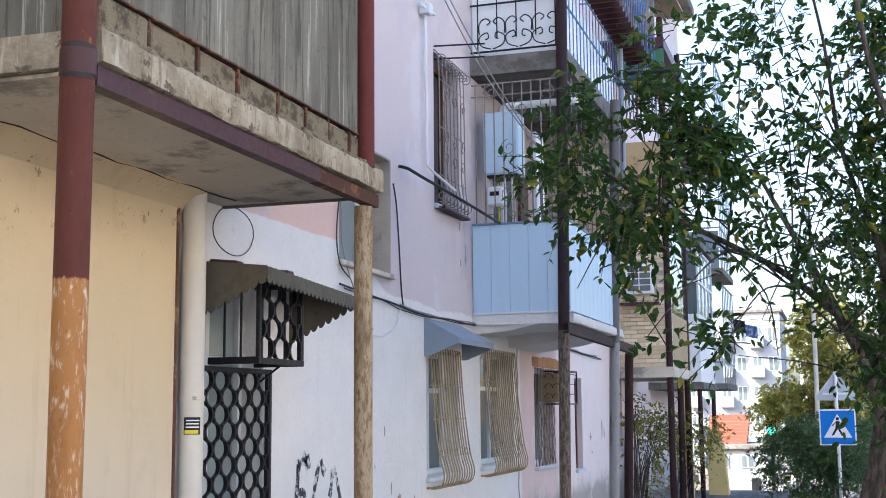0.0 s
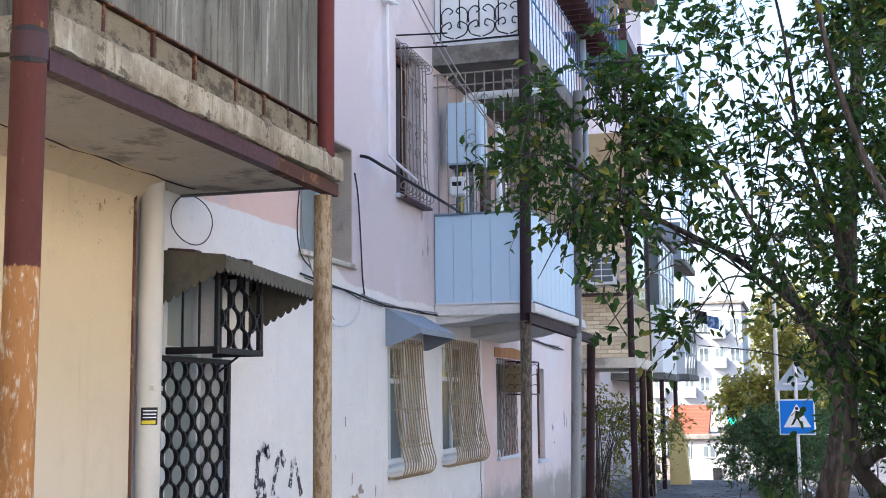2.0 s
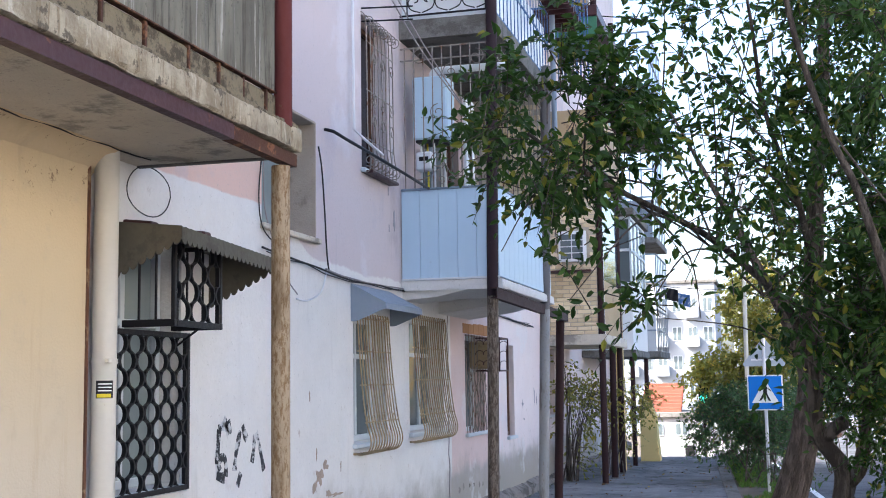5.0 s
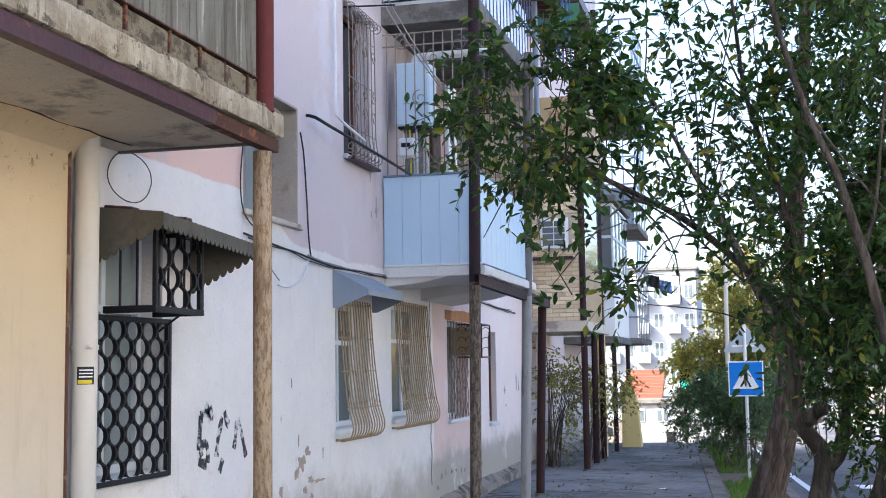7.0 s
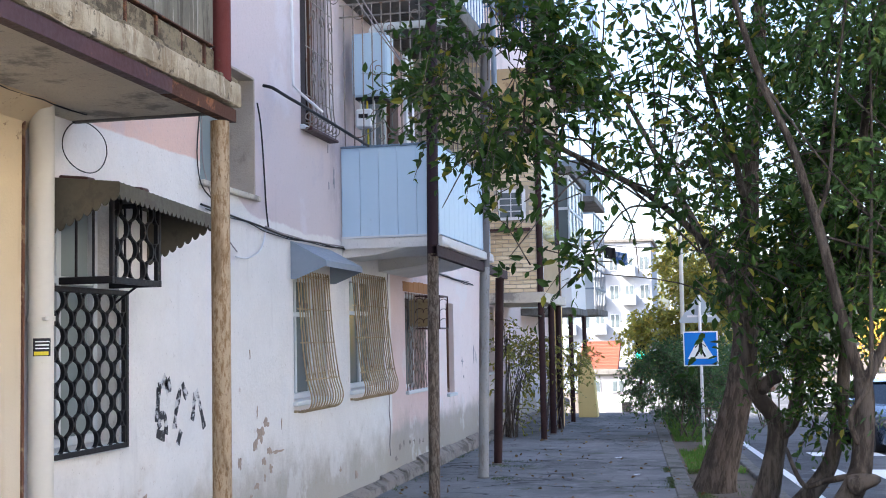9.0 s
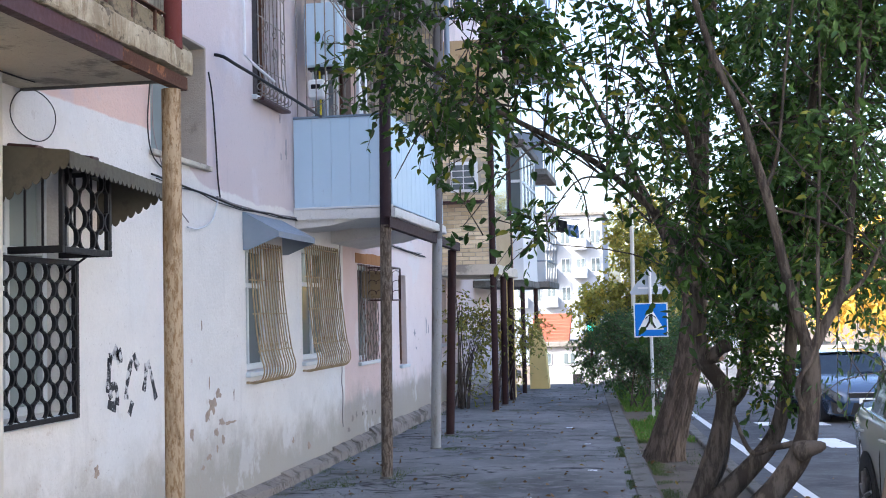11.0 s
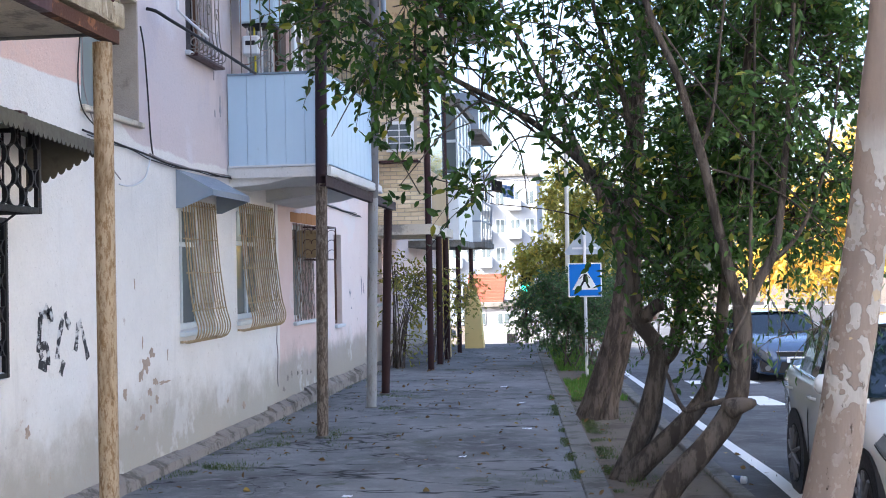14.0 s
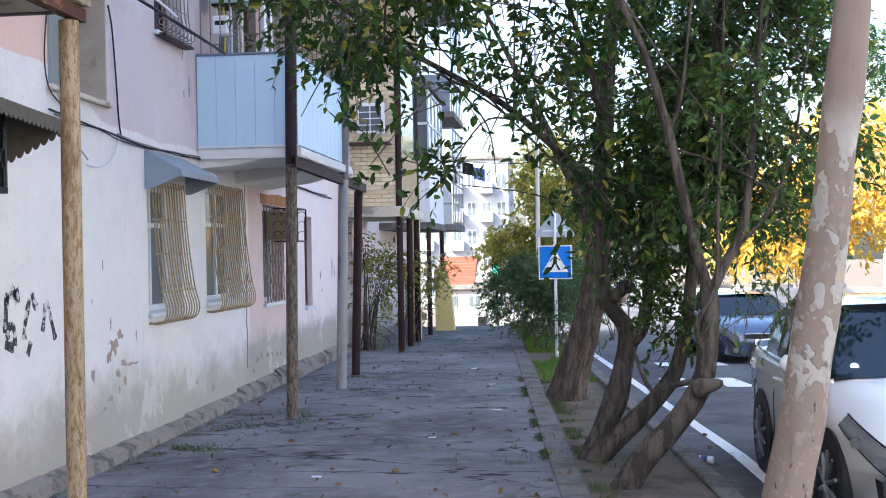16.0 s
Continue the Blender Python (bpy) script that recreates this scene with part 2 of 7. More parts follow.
WALL, CREAM = wall_material(), cream_material()
def drip_concrete():
    """Old slab edge: cream limewash worn through to grey, rust and dark drips running down it."""
    n = Nodes("balcony_concrete")
    mid, fine, blot = n.noise(9, 7, 0.7), n.noise(70, 5), n.noise(4, 6, 0.7)
    drip = n.noise(26, 5, 0.65, (1, 1, 0.12))
    col = n.mix(n.step(blot, 0.35, 0.65), (0.24, 0.2, 0.135), (0.47, 0.41, 0.3))
    col = n.mix(n.math("MULTIPLY", n.step(drip, 0.55, 0.62), 0.7), col, (0.2, 0.15, 0.09))
    col = n.mix(n.math("MULTIPLY", n.step(drip, 0.4, 0.34), 0.6), col, (0.58, 0.53, 0.43))
    col = n.mix(n.math("MULTIPLY", n.step(mid, 0.58, 0.63), 0.85), col, (0.075, 0.06, 0.042))
    col = n.mix(n.math("MULTIPLY", fine, 0.4), col, (0.2, 0.17, 0.13))
    return n.done(col, 0.94, 0, n.math("ADD", n.math("MULTIPLY", fine, 0.5), mid), 0.02, Specular_IOR_Level=0.15)


def sheet_material():
    """Weathered asbestos sheet: narrow upright streaks of lichen, lime and soot."""
    n = Nodes("asbestos_sheet")
    line, wide, fine = n.noise(30, 5, 0.7, (1, 1, 0.03)), n.noise(5, 5, 0.6, (1, 1, 0.2)), n.noise(50, 5, 0.7, (1, 1, 0.4))
    col = n.mix(n.step(wide, 0.3, 0.7), (0.115, 0.108, 0.088), (0.2, 0.19, 0.155))
    col = n.mix(n.math("MULTIPLY", n.step(line, 0.55, 0.6), 0.7), col, (0.06, 0.055, 0.045))
    col = n.mix(n.math("MULTIPLY", n.step(line, 0.4, 0.34), 0.7), col, (0.38, 0.365, 0.33))
    col = n.mix(n.math("MULTIPLY", n.step(fine, 0.58, 0.66), 0.6), col, (0.07, 0.065, 0.05))
    return n.done(col, 0.92, 0, fine, 0.006, Specular_IOR_Level=0.15)


SLAB = drip_concrete()
SOFFIT = concrete("soffit_plaster", (0.62, 0.565, 0.47), (0.19, 0.175, 0.16), 2.4, 0.5)
# lighter copy of the soffit: bounced light on the underside put into its colour
SOFFITLIT = concrete("bounce_lit_soffit", (0.78, 0.76, 0.73), (0.45, 0.42, 0.38), 2.2, 0.6)
RUBBLE = concrete("parapet_mortar", (0.23, 0.19, 0.125), (0.04, 0.034, 0.026), 13.0, 0.48)
SLATE = sheet_material()
KERB = concrete("kerb_concrete", (0.2, 0.19, 0.175), (0.09, 0.085, 0.07), 4.0, 0.48)
PLINTH = concrete("plinth_concrete", (0.3, 0.265, 0.235), (0.08, 0.068, 0.055), 6.0, 0.48)
ASPHALT = asphalt_material("pavement_asphalt", (0.178, 0.177, 0.178), True)
ROAD = asphalt_material("road_asphalt", (0.1, 0.1, 0.105), False)
EARTH = concrete("trodden_earth", (0.17, 0.14, 0.11), (0.08, 0.065, 0.05), 3.0, 0.5)
PAINTLINE = plain("road_paint", (0.75, 0.75, 0.74), 0.8, 0, 0.2, 8, 0.002, (0.3, 0.3, 0.3), 0.68)
BROWN = plain("brown_red_paint", (0.065, 0.027, 0.028), 0.45, 0, 0.3, 5, 0.002, (0.16, 0.07, 0.035), 0.66)
RUSTDARK = plain("dark_rusted_steel", (0.085, 0.04, 0.026), 0.8, 0, 0.4, 9, 0.004, (0.2, 0.09, 0.045), 0.58)
EDGESHADOW = plain("edge_shadow_brown", (0.16, 0.075, 0.045), 0.75, 0, 0.4, 7, 0.004, (0.3, 0.2, 0.12), 0.6)
P1MAT = post_material("post_red_over_rust", (0.095, 0.029, 0.021), (0.34, 0.155, 0.05), 2.4, 0.43, (0.55, 0.46, 0.33))
P2MAT = post_material("post_ochre_rust", (0.11, 0.026, 0.022), (0.19, 0.12, 0.06), 3.3, 0.53, (0.34, 0.26, 0.17))
P3MAT = post_material("post_brown_over_grey", (0.028, 0.016, 0.02), (0.075, 0.055, 0.042), 2.75, 0.5, (0.19, 0.155, 0.125))
P4MAT = post_material("post_grey", (0.15, 0.14, 0.14), (0.2, 0.17, 0.14), 2.75, 0.62, (0.3, 0.3, 0.3))
P6MAT = post_material("post_dark_brown", (0.035, 0.016, 0.016), (0.1, 0.05, 0.035), 0.0, 0.5)
PIPE = plain("cream_downpipe", (0.6, 0.57, 0.5), 0.55, 0, 0.2, 4, 0.002, (0.35, 0.27, 0.18), 0.7)
WHITEPIPE = plain("white_painted_steel", (0.7, 0.71, 0.73), 0.5, 0, 0.15, 5, 0.002)
BLACKIRON = plain("black_ironwork", (0.014, 0.013, 0.015), 0.5, 0.0, 0.4, 8, 0.002, (0.08, 0.05, 0.035), 0.68)
TANIRON = plain("tan_painted_ironwork", (0.38, 0.29, 0.17), 0.6, 0, 0.3, 8, 0.002, (0.2, 0.12, 0.07), 0.6)
PALEIRON = plain("pale_ironwork", (0.27, 0.24, 0.215), 0.6, 0, 0.3, 8, 0.002, (0.16, 0.09, 0.06), 0.58)
AWNGREY = plain("weathered_sheet_metal", (0.12, 0.11, 0.085), 0.6, 0.3, 0.35, 5, 0.002, (0.09, 0.08, 0.065), 0.6)
AWNBLUE = plain("blue_grey_sheet_metal", (0.26, 0.31, 0.37), 0.5, 0.2, 0.2, 4, 0.002, (0.17, 0.18, 0.2), 0.68)
BLUEPANEL = plain("pale_blue_panel", (0.5, 0.645, 0.76), 0.5, 0, 0.12, 2, 0.001, (0.3, 0.38, 0.46), 0.68)
BLUEDARK = plain("panel_seam", (0.2, 0.26, 0.32), 0.6)
WHITE = plain("white_plastic", (0.75, 0.77, 0.78), 0.4, 0, 0.08, 4, 0.001)
WINFRAME = plain("window_frame_paint", (0.6, 0.64, 0.66), 0.5, 0, 0.15, 5, 0.001)
WOODBROWN = plain("brown_wood", (0.13, 0.06, 0.035), 0.55, 0, 0.4, 6, 0.003, stretch=(1, 1, 0.2))
GLASS = glass_material("window_glass", (0.09, 0.11, 0.115))
GLASSPALE = glass_material("curtained_glass", (0.2, 0.235, 0.235))
GLASSDARK = glass_material("dark_window_glass", (0.015, 0.017, 0.02))
CURTAIN = plain("curtain_cloth", (0.5, 0.48, 0.42), 0.9, 0, 0.3, 9, 0.004, stretch=(3, 3, 0.3))
# near-black colour puts the shade of unlit rooms into the surface
DARKROOM = plain("interior_shade_colour", (0.06, 0.055, 0.05), 0.9)
CABLE = plain("black_cable", (0.03, 0.027, 0.026), 0.6, 0, 0.3, 8, 0.001)
GREYCABLE = plain("grey_cable", (0.3, 0.27, 0.27), 0.6, 0, 0.3, 8, 0.001)
BARKDARK = bark_material("furrowed_bark", (0.15, 0.12, 0.098), (0.06, 0.046, 0.037), 16.0)
BARKSMOOTH = bark_material("smooth_brown_bark", (0.125, 0.105, 0.088), (0.045, 0.036, 0.03), 14.0)
BARKPLANE = bark_material("plane_bark", (0.25, 0.2, 0.168), (0.06, 0.042, 0.032), 15.0, ((0.33, 0.31, 0.285), (0.27, 0.235, 0.2), (0.42, 0.32, 0.19)))
LEAF = leaf_material("dark_green_leaf", (0.011, 0.034, 0.008), (0.06, 0.125, 0.017), (0.27, 0.25, 0.03), 0.085)
# lighter greens carry the sky's sheen on these leaves; gloss matches the others
LEAFSKYLIT = leaf_material("sky_lit_green_leaf", (0.025, 0.068, 0.016), (0.1, 0.185, 0.042), (0.27, 0.27, 0.04), 0.07)
LEAFBUSH = leaf_material("bush_leaf", (0.035, 0.075, 0.025), (0.075, 0.14, 0.045), (0.2, 0.2, 0.04), 0.05)
LEAFOLIVE = leaf_material("olive_leaf", (0.13, 0.15, 0.03), (0.3, 0.28, 0.05), (0.4, 0.28, 0.04), 0.2)
LEAFYELLOW = leaf_material("autumn_yellow_leaf", (0.55, 0.36, 0.05), (0.75, 0.55, 0.1), (0.4, 0.2, 0.04), 0.15)
GRASS = leaf_material("grass_blade", (0.06, 0.14, 0.02), (0.13, 0.25, 0.035), (0.25, 0.22, 0.08), 0.15)


# ---- mesh helpers ----
class Mesh:
    """Gathers vertices and faces of one mesh."""

    def __init__(self):
        self.v, self.f = [], []

    def add(self, verts, faces):
        k = len(self.v)
        self.v += [tuple(p) for p in verts]
        self.f += [tuple(i + k for i in face) for face in faces]
        return self

    def box(self, a, b, c=0.0, m=None):
        """A box from corner a to corner b with chamfered edges of width c."""
        lo, hi = [min(p) for p in zip(a, b)], [max(p) for p in zip(a, b)]
        mid, h = [(p + q) / 2 for p, q in zip(lo, hi)], [(q - p) / 2 for p, q in zip(lo, hi)]
        c = min(c, min(h) * 0.8)
        if c <= 0:
            vs = [(sx * h[0], sy * h[1], sz * h[2]) for sx in (-1, 1) for sy in (-1, 1) for sz in (-1, 1)]
            fs = [(0, 1, 3, 2), (4, 6, 7, 5), (0, 4, 5, 1), (2, 3, 7, 6), (0, 2, 6, 4), (1, 5, 7, 3)]
        else:
            vs, idx = [], {}
            for sx in (-1, 1):
                for sy in (-1, 1):
                    for sz in (-1, 1):
                        for ax in range(3):
                            s = (sx, sy, sz)
                            idx[s, ax] = len(vs)
                            vs.append(tuple(s[k] * (h[k] - (0 if k == ax else c)) for k in range(3)))
            fs = []
            for ax in range(3):
                u, w = (ax + 1) % 3, (ax + 2) % 3
                for s in (-1, 1):
                    ring = []
                    for su, sw in ((-1, -1), (1, -1), (1, 1), (-1, 1)):
                        k = [0, 0, 0]
                        k[ax], k[u], k[w] = s, su, sw
                        ring.append(idx[tuple(k), ax])
                    fs.append(tuple(ring if s > 0 else ring[::-1]))
                for su in (-1, 1):
                    for sw in (-1, 1):
                        k1, k2 = [0, 0, 0], [0, 0, 0]
                        k1[ax], k2[ax] = -1, 1
                        k1[u] = k2[u] = su
                        k1[w] = k2[w] = sw
                        q = (idx[tuple(k1), u], idx[tuple(k2), u], idx[tuple(k2), w], idx[tuple(k1), w])
                        fs.append(q if su * sw > 0 else q[::-1])
            for sx in (-1, 1):
                for sy in (-1, 1):
                    for sz in (-1, 1):
                        q = tuple(idx[(sx, sy, sz), ax] for ax in range(3))
                        fs.append(q if sx * sy * sz > 0 else q[::-1])
        pts = [Vector(p) + Vector(mid) for p in vs]
        if m is not None:
            pts = [m @ p for p in pts]
        return self.add(pts, fs)

    def tube(self, pts, r, n=8, caps=True, wobble=0.0):
        """A tube along pts; r is one radius or one for each point."""
        pts = [Vector(p) for p in pts]
        rs = r if isinstance(r, (list, tuple)) else [r] * len(pts)
        k0, ref = len(self.v), None
        for i, p in enumerate(pts):
            d = (pts[min(i + 1, len(pts) - 1)] - pts[max(i - 1, 0)]).normalized()
            if ref is None:
                ref = Vector((1, 0, 0)) if abs(d.x) < 0.8 else Vector((0, 1, 0))
            u = (ref - d * ref.dot(d)).normalized()
            ref, w = u, d.cross(u)
            for k in range(n):
                a = 2 * math.pi * k / n
                q = rs[i] * (1 + (wobble * noise.noise(p * 3 + Vector((math.cos(a), math.sin(a), 0)) * 1.3) if wobble else 0))
                self.v.append(tuple(p + u * (math.cos(a) * q) + w * (math.sin(a) * q)))
        for i in range(len(pts) - 1):
            for k in range(n):
                a, b = k0 + i * n + k, k0 + i * n + (k + 1) % n
                self.f.append((a, b, b + n, a + n))
        if caps:
            self.f.append(tuple(range(k0, k0 + n))[::-1])
            self.f.append(tuple(range(k0 + (len(pts) - 1) * n, k0 + len(pts) * n)))
        return self

    def prism(self, outline, axis, lo, hi):
        """An outline of (u, v) drawn out along an axis; u, v are the two other axes in order."""
        n = len(outline)

        def at(u, v, w):
            p = [u, v]
            p.insert(axis, w)
            return tuple(p)
        vs = [at(u, v, lo) for u, v in outline] + [at(u, v, hi) for u, v in outline]
        fs = [tuple(range(n))[::-1], tuple(range(n, 2 * n))] + [(k, (k + 1) % n, n + (k + 1) % n, n + k) for k in range(n)]
        return self.add(vs, fs)

    def make(self, name, mat, parent=None, label="", smooth=False):
        me = bpy.data.meshes.new(name)
        me.from_pydata(self.v, [], self.f)
        bm = bmesh.new()
        bm.from_mesh(me)
        if len(bm.faces) < 60000:
            bmesh.ops.recalc_face_normals(bm, faces=bm.faces)
        bm.to_mesh(me), bm.free()
        if smooth:
            me.polygons.foreach_set("use_smooth", [True] * len(me.polygons))
            if smooth != "all":
                me.set_sharp_from_angle(angle=radians(40))
        me.materials.append(mat)
        ob = new(name, me)
        if parent:
            ob.parent = parent
        return tagged(ob, label) if label else ob


def part(name, mesh, mat, parent, label="", smooth=False):
    return mesh.make(name, mat, parent, label, smooth)


def thing(name, label, category, group="", kind="", at=(0, 0, 0)):
    """An Empty that carries the parts of one thing."""
    ob = new(name)
    ob.location = at
    ob.empty_display_size = 0.1
    return tagged(ob, label, category, group, kind)


def curve_pts(pts, n=6):
    """A smooth run of points through pts."""
    pts = [Vector(p) for p in pts]
    out = []
    for i in range(len(pts) - 1):
        a, b, c, d = pts[max(i - 1, 0)], pts[i], pts[i + 1], pts[min(i + 2, len(pts) - 1)]
        for k in range(n):
            t = k / n
            out.append(0.5 * (2 * b + (c - a) * t + (2 * a - 5 * b + 4 * c - d) * t * t + (3 * b - a - 3 * c + d) * t ** 3))
    return out + [pts[-1]]


def lerp(a, b, t):
    return a + (b - a) * t


FAC, OUT = -3.2, -2.1


# ---- ground ----
def kerb_x(y):
    return 0.30 - 0.066 * (y - 16.7)


def road_x(y):
    return 1.58 - 0.078 * (y - 13.8)


def drop(y):
    """The street falls away beyond the crest."""
    return 0.0 if y < 31 else -0.075 * (y - 31)


def road_z(y):
    """The carriageway falls away from the pavement beyond the parked car."""
    return -0.12 - 0.03 * max(0.0, y - 13.0) if y < 60 else -1.53


def strip(name, left, right, z, ys, mat, label, kind="structure", skirt=0.0, bumpy=0.0, fall=None):
    """A strip of ground between two lines that run along the street."""
    m, n = Mesh(), 1 if not bumpy else 14
    for y in ys:
        for k in range(n + 1):
            x = lerp(left(y), right(y), k / n)
            h = bumpy * (noise.noise(Vector((x * 0.9, y * 0.7, 0))) + 0.4 * noise.noise(Vector((x * 3, y * 3, 5)))) if bumpy else 0
            m.v.append((x, y, fall(y) + z if fall else z + h + drop(y)))
    w = n + 1
    for i in range(len(ys) - 1):
        for k in range(n):
            a = i * w + k
            m.f.append((a, a + 1, a + 1 + w, a + w))
    return tagged(m.make(name, mat, None, label, "all"), category=name, kind=kind)


near = [-8 + 0.5 * k for k in range(80)] + [32 + 3 * k for k in range(30)]
far_ys = [-40, -20, -8, 0, 10, 13, 20, 31, 45, 60, 90, 150, 400]
strip("ground", lambda y: -400, lambda y: 400, -0.3, far_ys, EARTH, "dull brown bare earth reaching to the horizon", fall=lambda y: 1.5 * road_z(y))
strip("pavement", lambda y: FAC - 0.02, kerb_x, 0.0, near, ASPHALT, "cracked grey asphalt pavement littered with leaves", bumpy=0.016)
strip("planting_strip", lambda y: kerb_x(y) + 0.19, lambda y: road_x(y) + 0.04, -0.02, near, EARTH, "bare trodden earth strip with weeds under the trees", bumpy=0.02)
strip("road", lambda y: road_x(y) + 0.1, lambda y: 9.4 - 0.078 * (y - 13.8), 0.0, far_ys[1:], ROAD, "smooth dark grey asphalt road", fall=road_z)
strip("far_pavement", lambda y: 9.4 - 0.078 * (y - 13.8), lambda y: 12.5 - 0.078 * (y - 13.8), 0.1, far_ys[1:], ASPHALT, "pale worn pavement across the road", fall=road_z)


def kerb_line(name, line, width, top, bottom, y0, y1, length, label, mat):
    root = thing(name, label, "kerb", kind="structure")
    y = y0
    while y < y1:
        l = length * random.uniform(0.85, 1.1)
        a, b = line(y), line(y + l - 0.015)
        dz = random.uniform(-0.008, 0.012) + drop(y)
        m = Mesh().box((-width / 2, 0, bottom), (width / 2, l - 0.015, top), 0.014)
        m.v = [(x + lerp(a, b, yy / l) + width / 2, y + yy, z + dz) for x, yy, z in m.v]
        part("kerb_stone", m, mat, root)
        y += l
    return root


kerb_line("pavement_edging", kerb_x, 0.22, 0.012, -0.2, -8.0, 31.0, 1.0, "row of weathered grey concrete edging stones", KERB)
kerb_line("road_kerb", road_x, 0.16, 0.02, -0.8, -8.0, 31.0, 1.0, "grey concrete kerb stones along the road", KERB)


def marking(name, quad, label):
    """A painted mark on the road between four corners."""
    m = Mesh()
    m.add([(x, y, road_z(y) + 0.004) for x, y in quad] + [(x, y, road_z(y) - 0.01) for x, y in quad], [(0, 1, 2, 3), (7, 6, 5, 4), (0, 4, 5, 1), (1, 5, 6, 2), (2, 6, 7, 3), (3, 7, 4, 0)])
    return tagged(m.make(name, PAINTLINE), label, "road marking", kind="structure")


for y0, y1 in ((4.0, 13.0), (13.0, 45.0)):
    marking("edge_line", [(2.31 - 0.052 * (y - 11.8) + dx, y) for y, dx in ((y0, 0), (y0, 0.13), (y1, 0.13), (y1, 0))], "long worn white edge line along the road")
for k in range(8):
    x = 2.42 + 0.8 * k
    marking("crossing_stripe", [(x, 20.55), (x + 0.42, 20.55), (x + 0.3, 22.35), (x - 0.11, 22.35)], "worn white zebra crossing stripe")
for k in range(5):
    x = 2.6 + 0.9 * k
    marking("crossing_stripe", [(x, 25.6), (x + 0.4, 25.6), (x + 0.34, 26.6), (x - 0.06, 26.6)], "short worn white road marking")


# ---- the house's wall ----
def wall_cells(y0, y1, z0, z1, x0, x1, holes):
    """Wall between y0..y1 and z0..z1 with openings (ya, yb, za, zb) that go through it."""
    ys = sorted({y0, y1, *[h[0] for h in holes], *[h[1] for h in holes]})
    zs = sorted({z0, z1, *[h[2] for h in holes], *[h[3] for h in holes]})
    solid = {(i, k): not any(h[0] <= ys[i] < h[1] and h[2] <= zs[k] < h[3] for h in holes) for i in range(len(ys) - 1) for k in range(len(zs) - 1)}
    m = Mesh()
    for (i, k), s in solid.items():
        if not s:
            continue
        a, b, c, d = ys[i], ys[i + 1], zs[k], zs[k + 1]
        m.add([(x1, a, c), (x1, b, c), (x1, b, d), (x1, a, d)], [(0, 1, 2, 3)])
        m.add([(x0, a, c), (x0, b, c), (x0, b, d), (x0, a, d)], [(3, 2, 1, 0)])
        for (di, dk), q in (((-1, 0), ((a, c), (a, d))), ((1, 0), ((b, c), (b, d))), ((0, -1), ((a, c), (b, c))), ((0, 1), ((a, d), (b, d)))):
            if not solid.get((i + di, k + dk), False):
                (p, r), (s2, t2) = q
                m.add([(x0, p, r), (x1, p, r), (x1, s2, t2), (x0, s2, t2)], [(0, 1, 2, 3)])
    return m


# openings: start and end along the street, sill, head
W_DOOR, W_UP1, W_UP2 = (8.5, 9.52, 1.16, 2.85), (10.9, 12.12, 3.14, 4.22), (13.42, 14.3, 4.02, 5.64)
W_1, W_2, W_3, W_4, W_5 = (13.12, 14.18, 1.24, 2.5), (15.02, 16.5, 1.26, 2.58), (17.6, 18.72, 1.14, 2.46), (20.2, 20.75, 0.98, 2.38), (23.6, 24.5, 1.2, 2.4)
W_BAL, W_BAL3 = (15.6, 17.4, 3.1, 5.2), (15.6, 17.4, 5.95, 8.0)
HOLES = [W_DOOR, W_UP1, W_UP2, W_1, W_2, W_3, W_4, W_5, W_BAL, W_BAL3]
wall = wall_cells(8.24, 35.5, -0.3, 13.0, FAC - 0.42, FAC, HOLES).make("wall_street_front", WALL)
tagged(wall, "white and faded pink limewashed house wall, stained and scuffed", "wall", kind="structure")
near_wall = Mesh().box((FAC - 0.42, -6, -0.3), (FAC + 0.05, 8.235, 13.0), 0.02).make("wall_near_section", CREAM)
tagged(near_wall, "warm cream rendered house wall with brown spots", "wall", kind="structure")
back = Mesh().box((-12.4, -6, -0.3), (-12, 35.5, 13)).make("wall_rear", WALL)
tagged(back, "plain rear wall of the house", "wall", kind="structure")
ends = Mesh().box((-12, -6.4, -0.3), (FAC - 0.42, -6, 13)).make("wall_end", WALL)
tagged(ends, "plain end wall of the house", "wall", kind="structure")
ends = Mesh().box((-12, 35.1, -0.3), (FAC - 0.43, 35.5, 13)).make("wall_far_end", WALL)
tagged(ends, "plain far end wall of the house", "wall", kind="structure")
roof = Mesh().box((-12.6, -6.6, 13.0), (FAC + 0.45, 35.9, 13.3), 0.03).make("roof", KERB)
tagged(roof, "flat grey concrete roof with a small overhang", "roof", kind="structure")
# added inner wall and floors, coloured dark in place of room shade
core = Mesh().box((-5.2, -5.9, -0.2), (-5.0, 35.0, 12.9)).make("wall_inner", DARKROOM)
tagged(core, "inner wall behind the windows, coloured dark as room shade", "wall", kind="structure")
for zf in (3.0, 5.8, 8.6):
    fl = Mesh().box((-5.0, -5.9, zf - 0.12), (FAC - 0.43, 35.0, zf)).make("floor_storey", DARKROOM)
    tagged(fl, "storey floor inside the house, coloured dark as room shade", "floor", kind="structure")

# dark brown strip painted in for the stain and shadow line between the walls
edge = Mesh().box((FAC + 0.004, 8.238, -0.1), (FAC + 0.054, 8.252, 3.2), 0.004).make("trim_wall_edge", EDGESHADOW)
tagged(edge, "dark strip painted as the stain and shadow line where two walls meet", "trim", kind="structure")
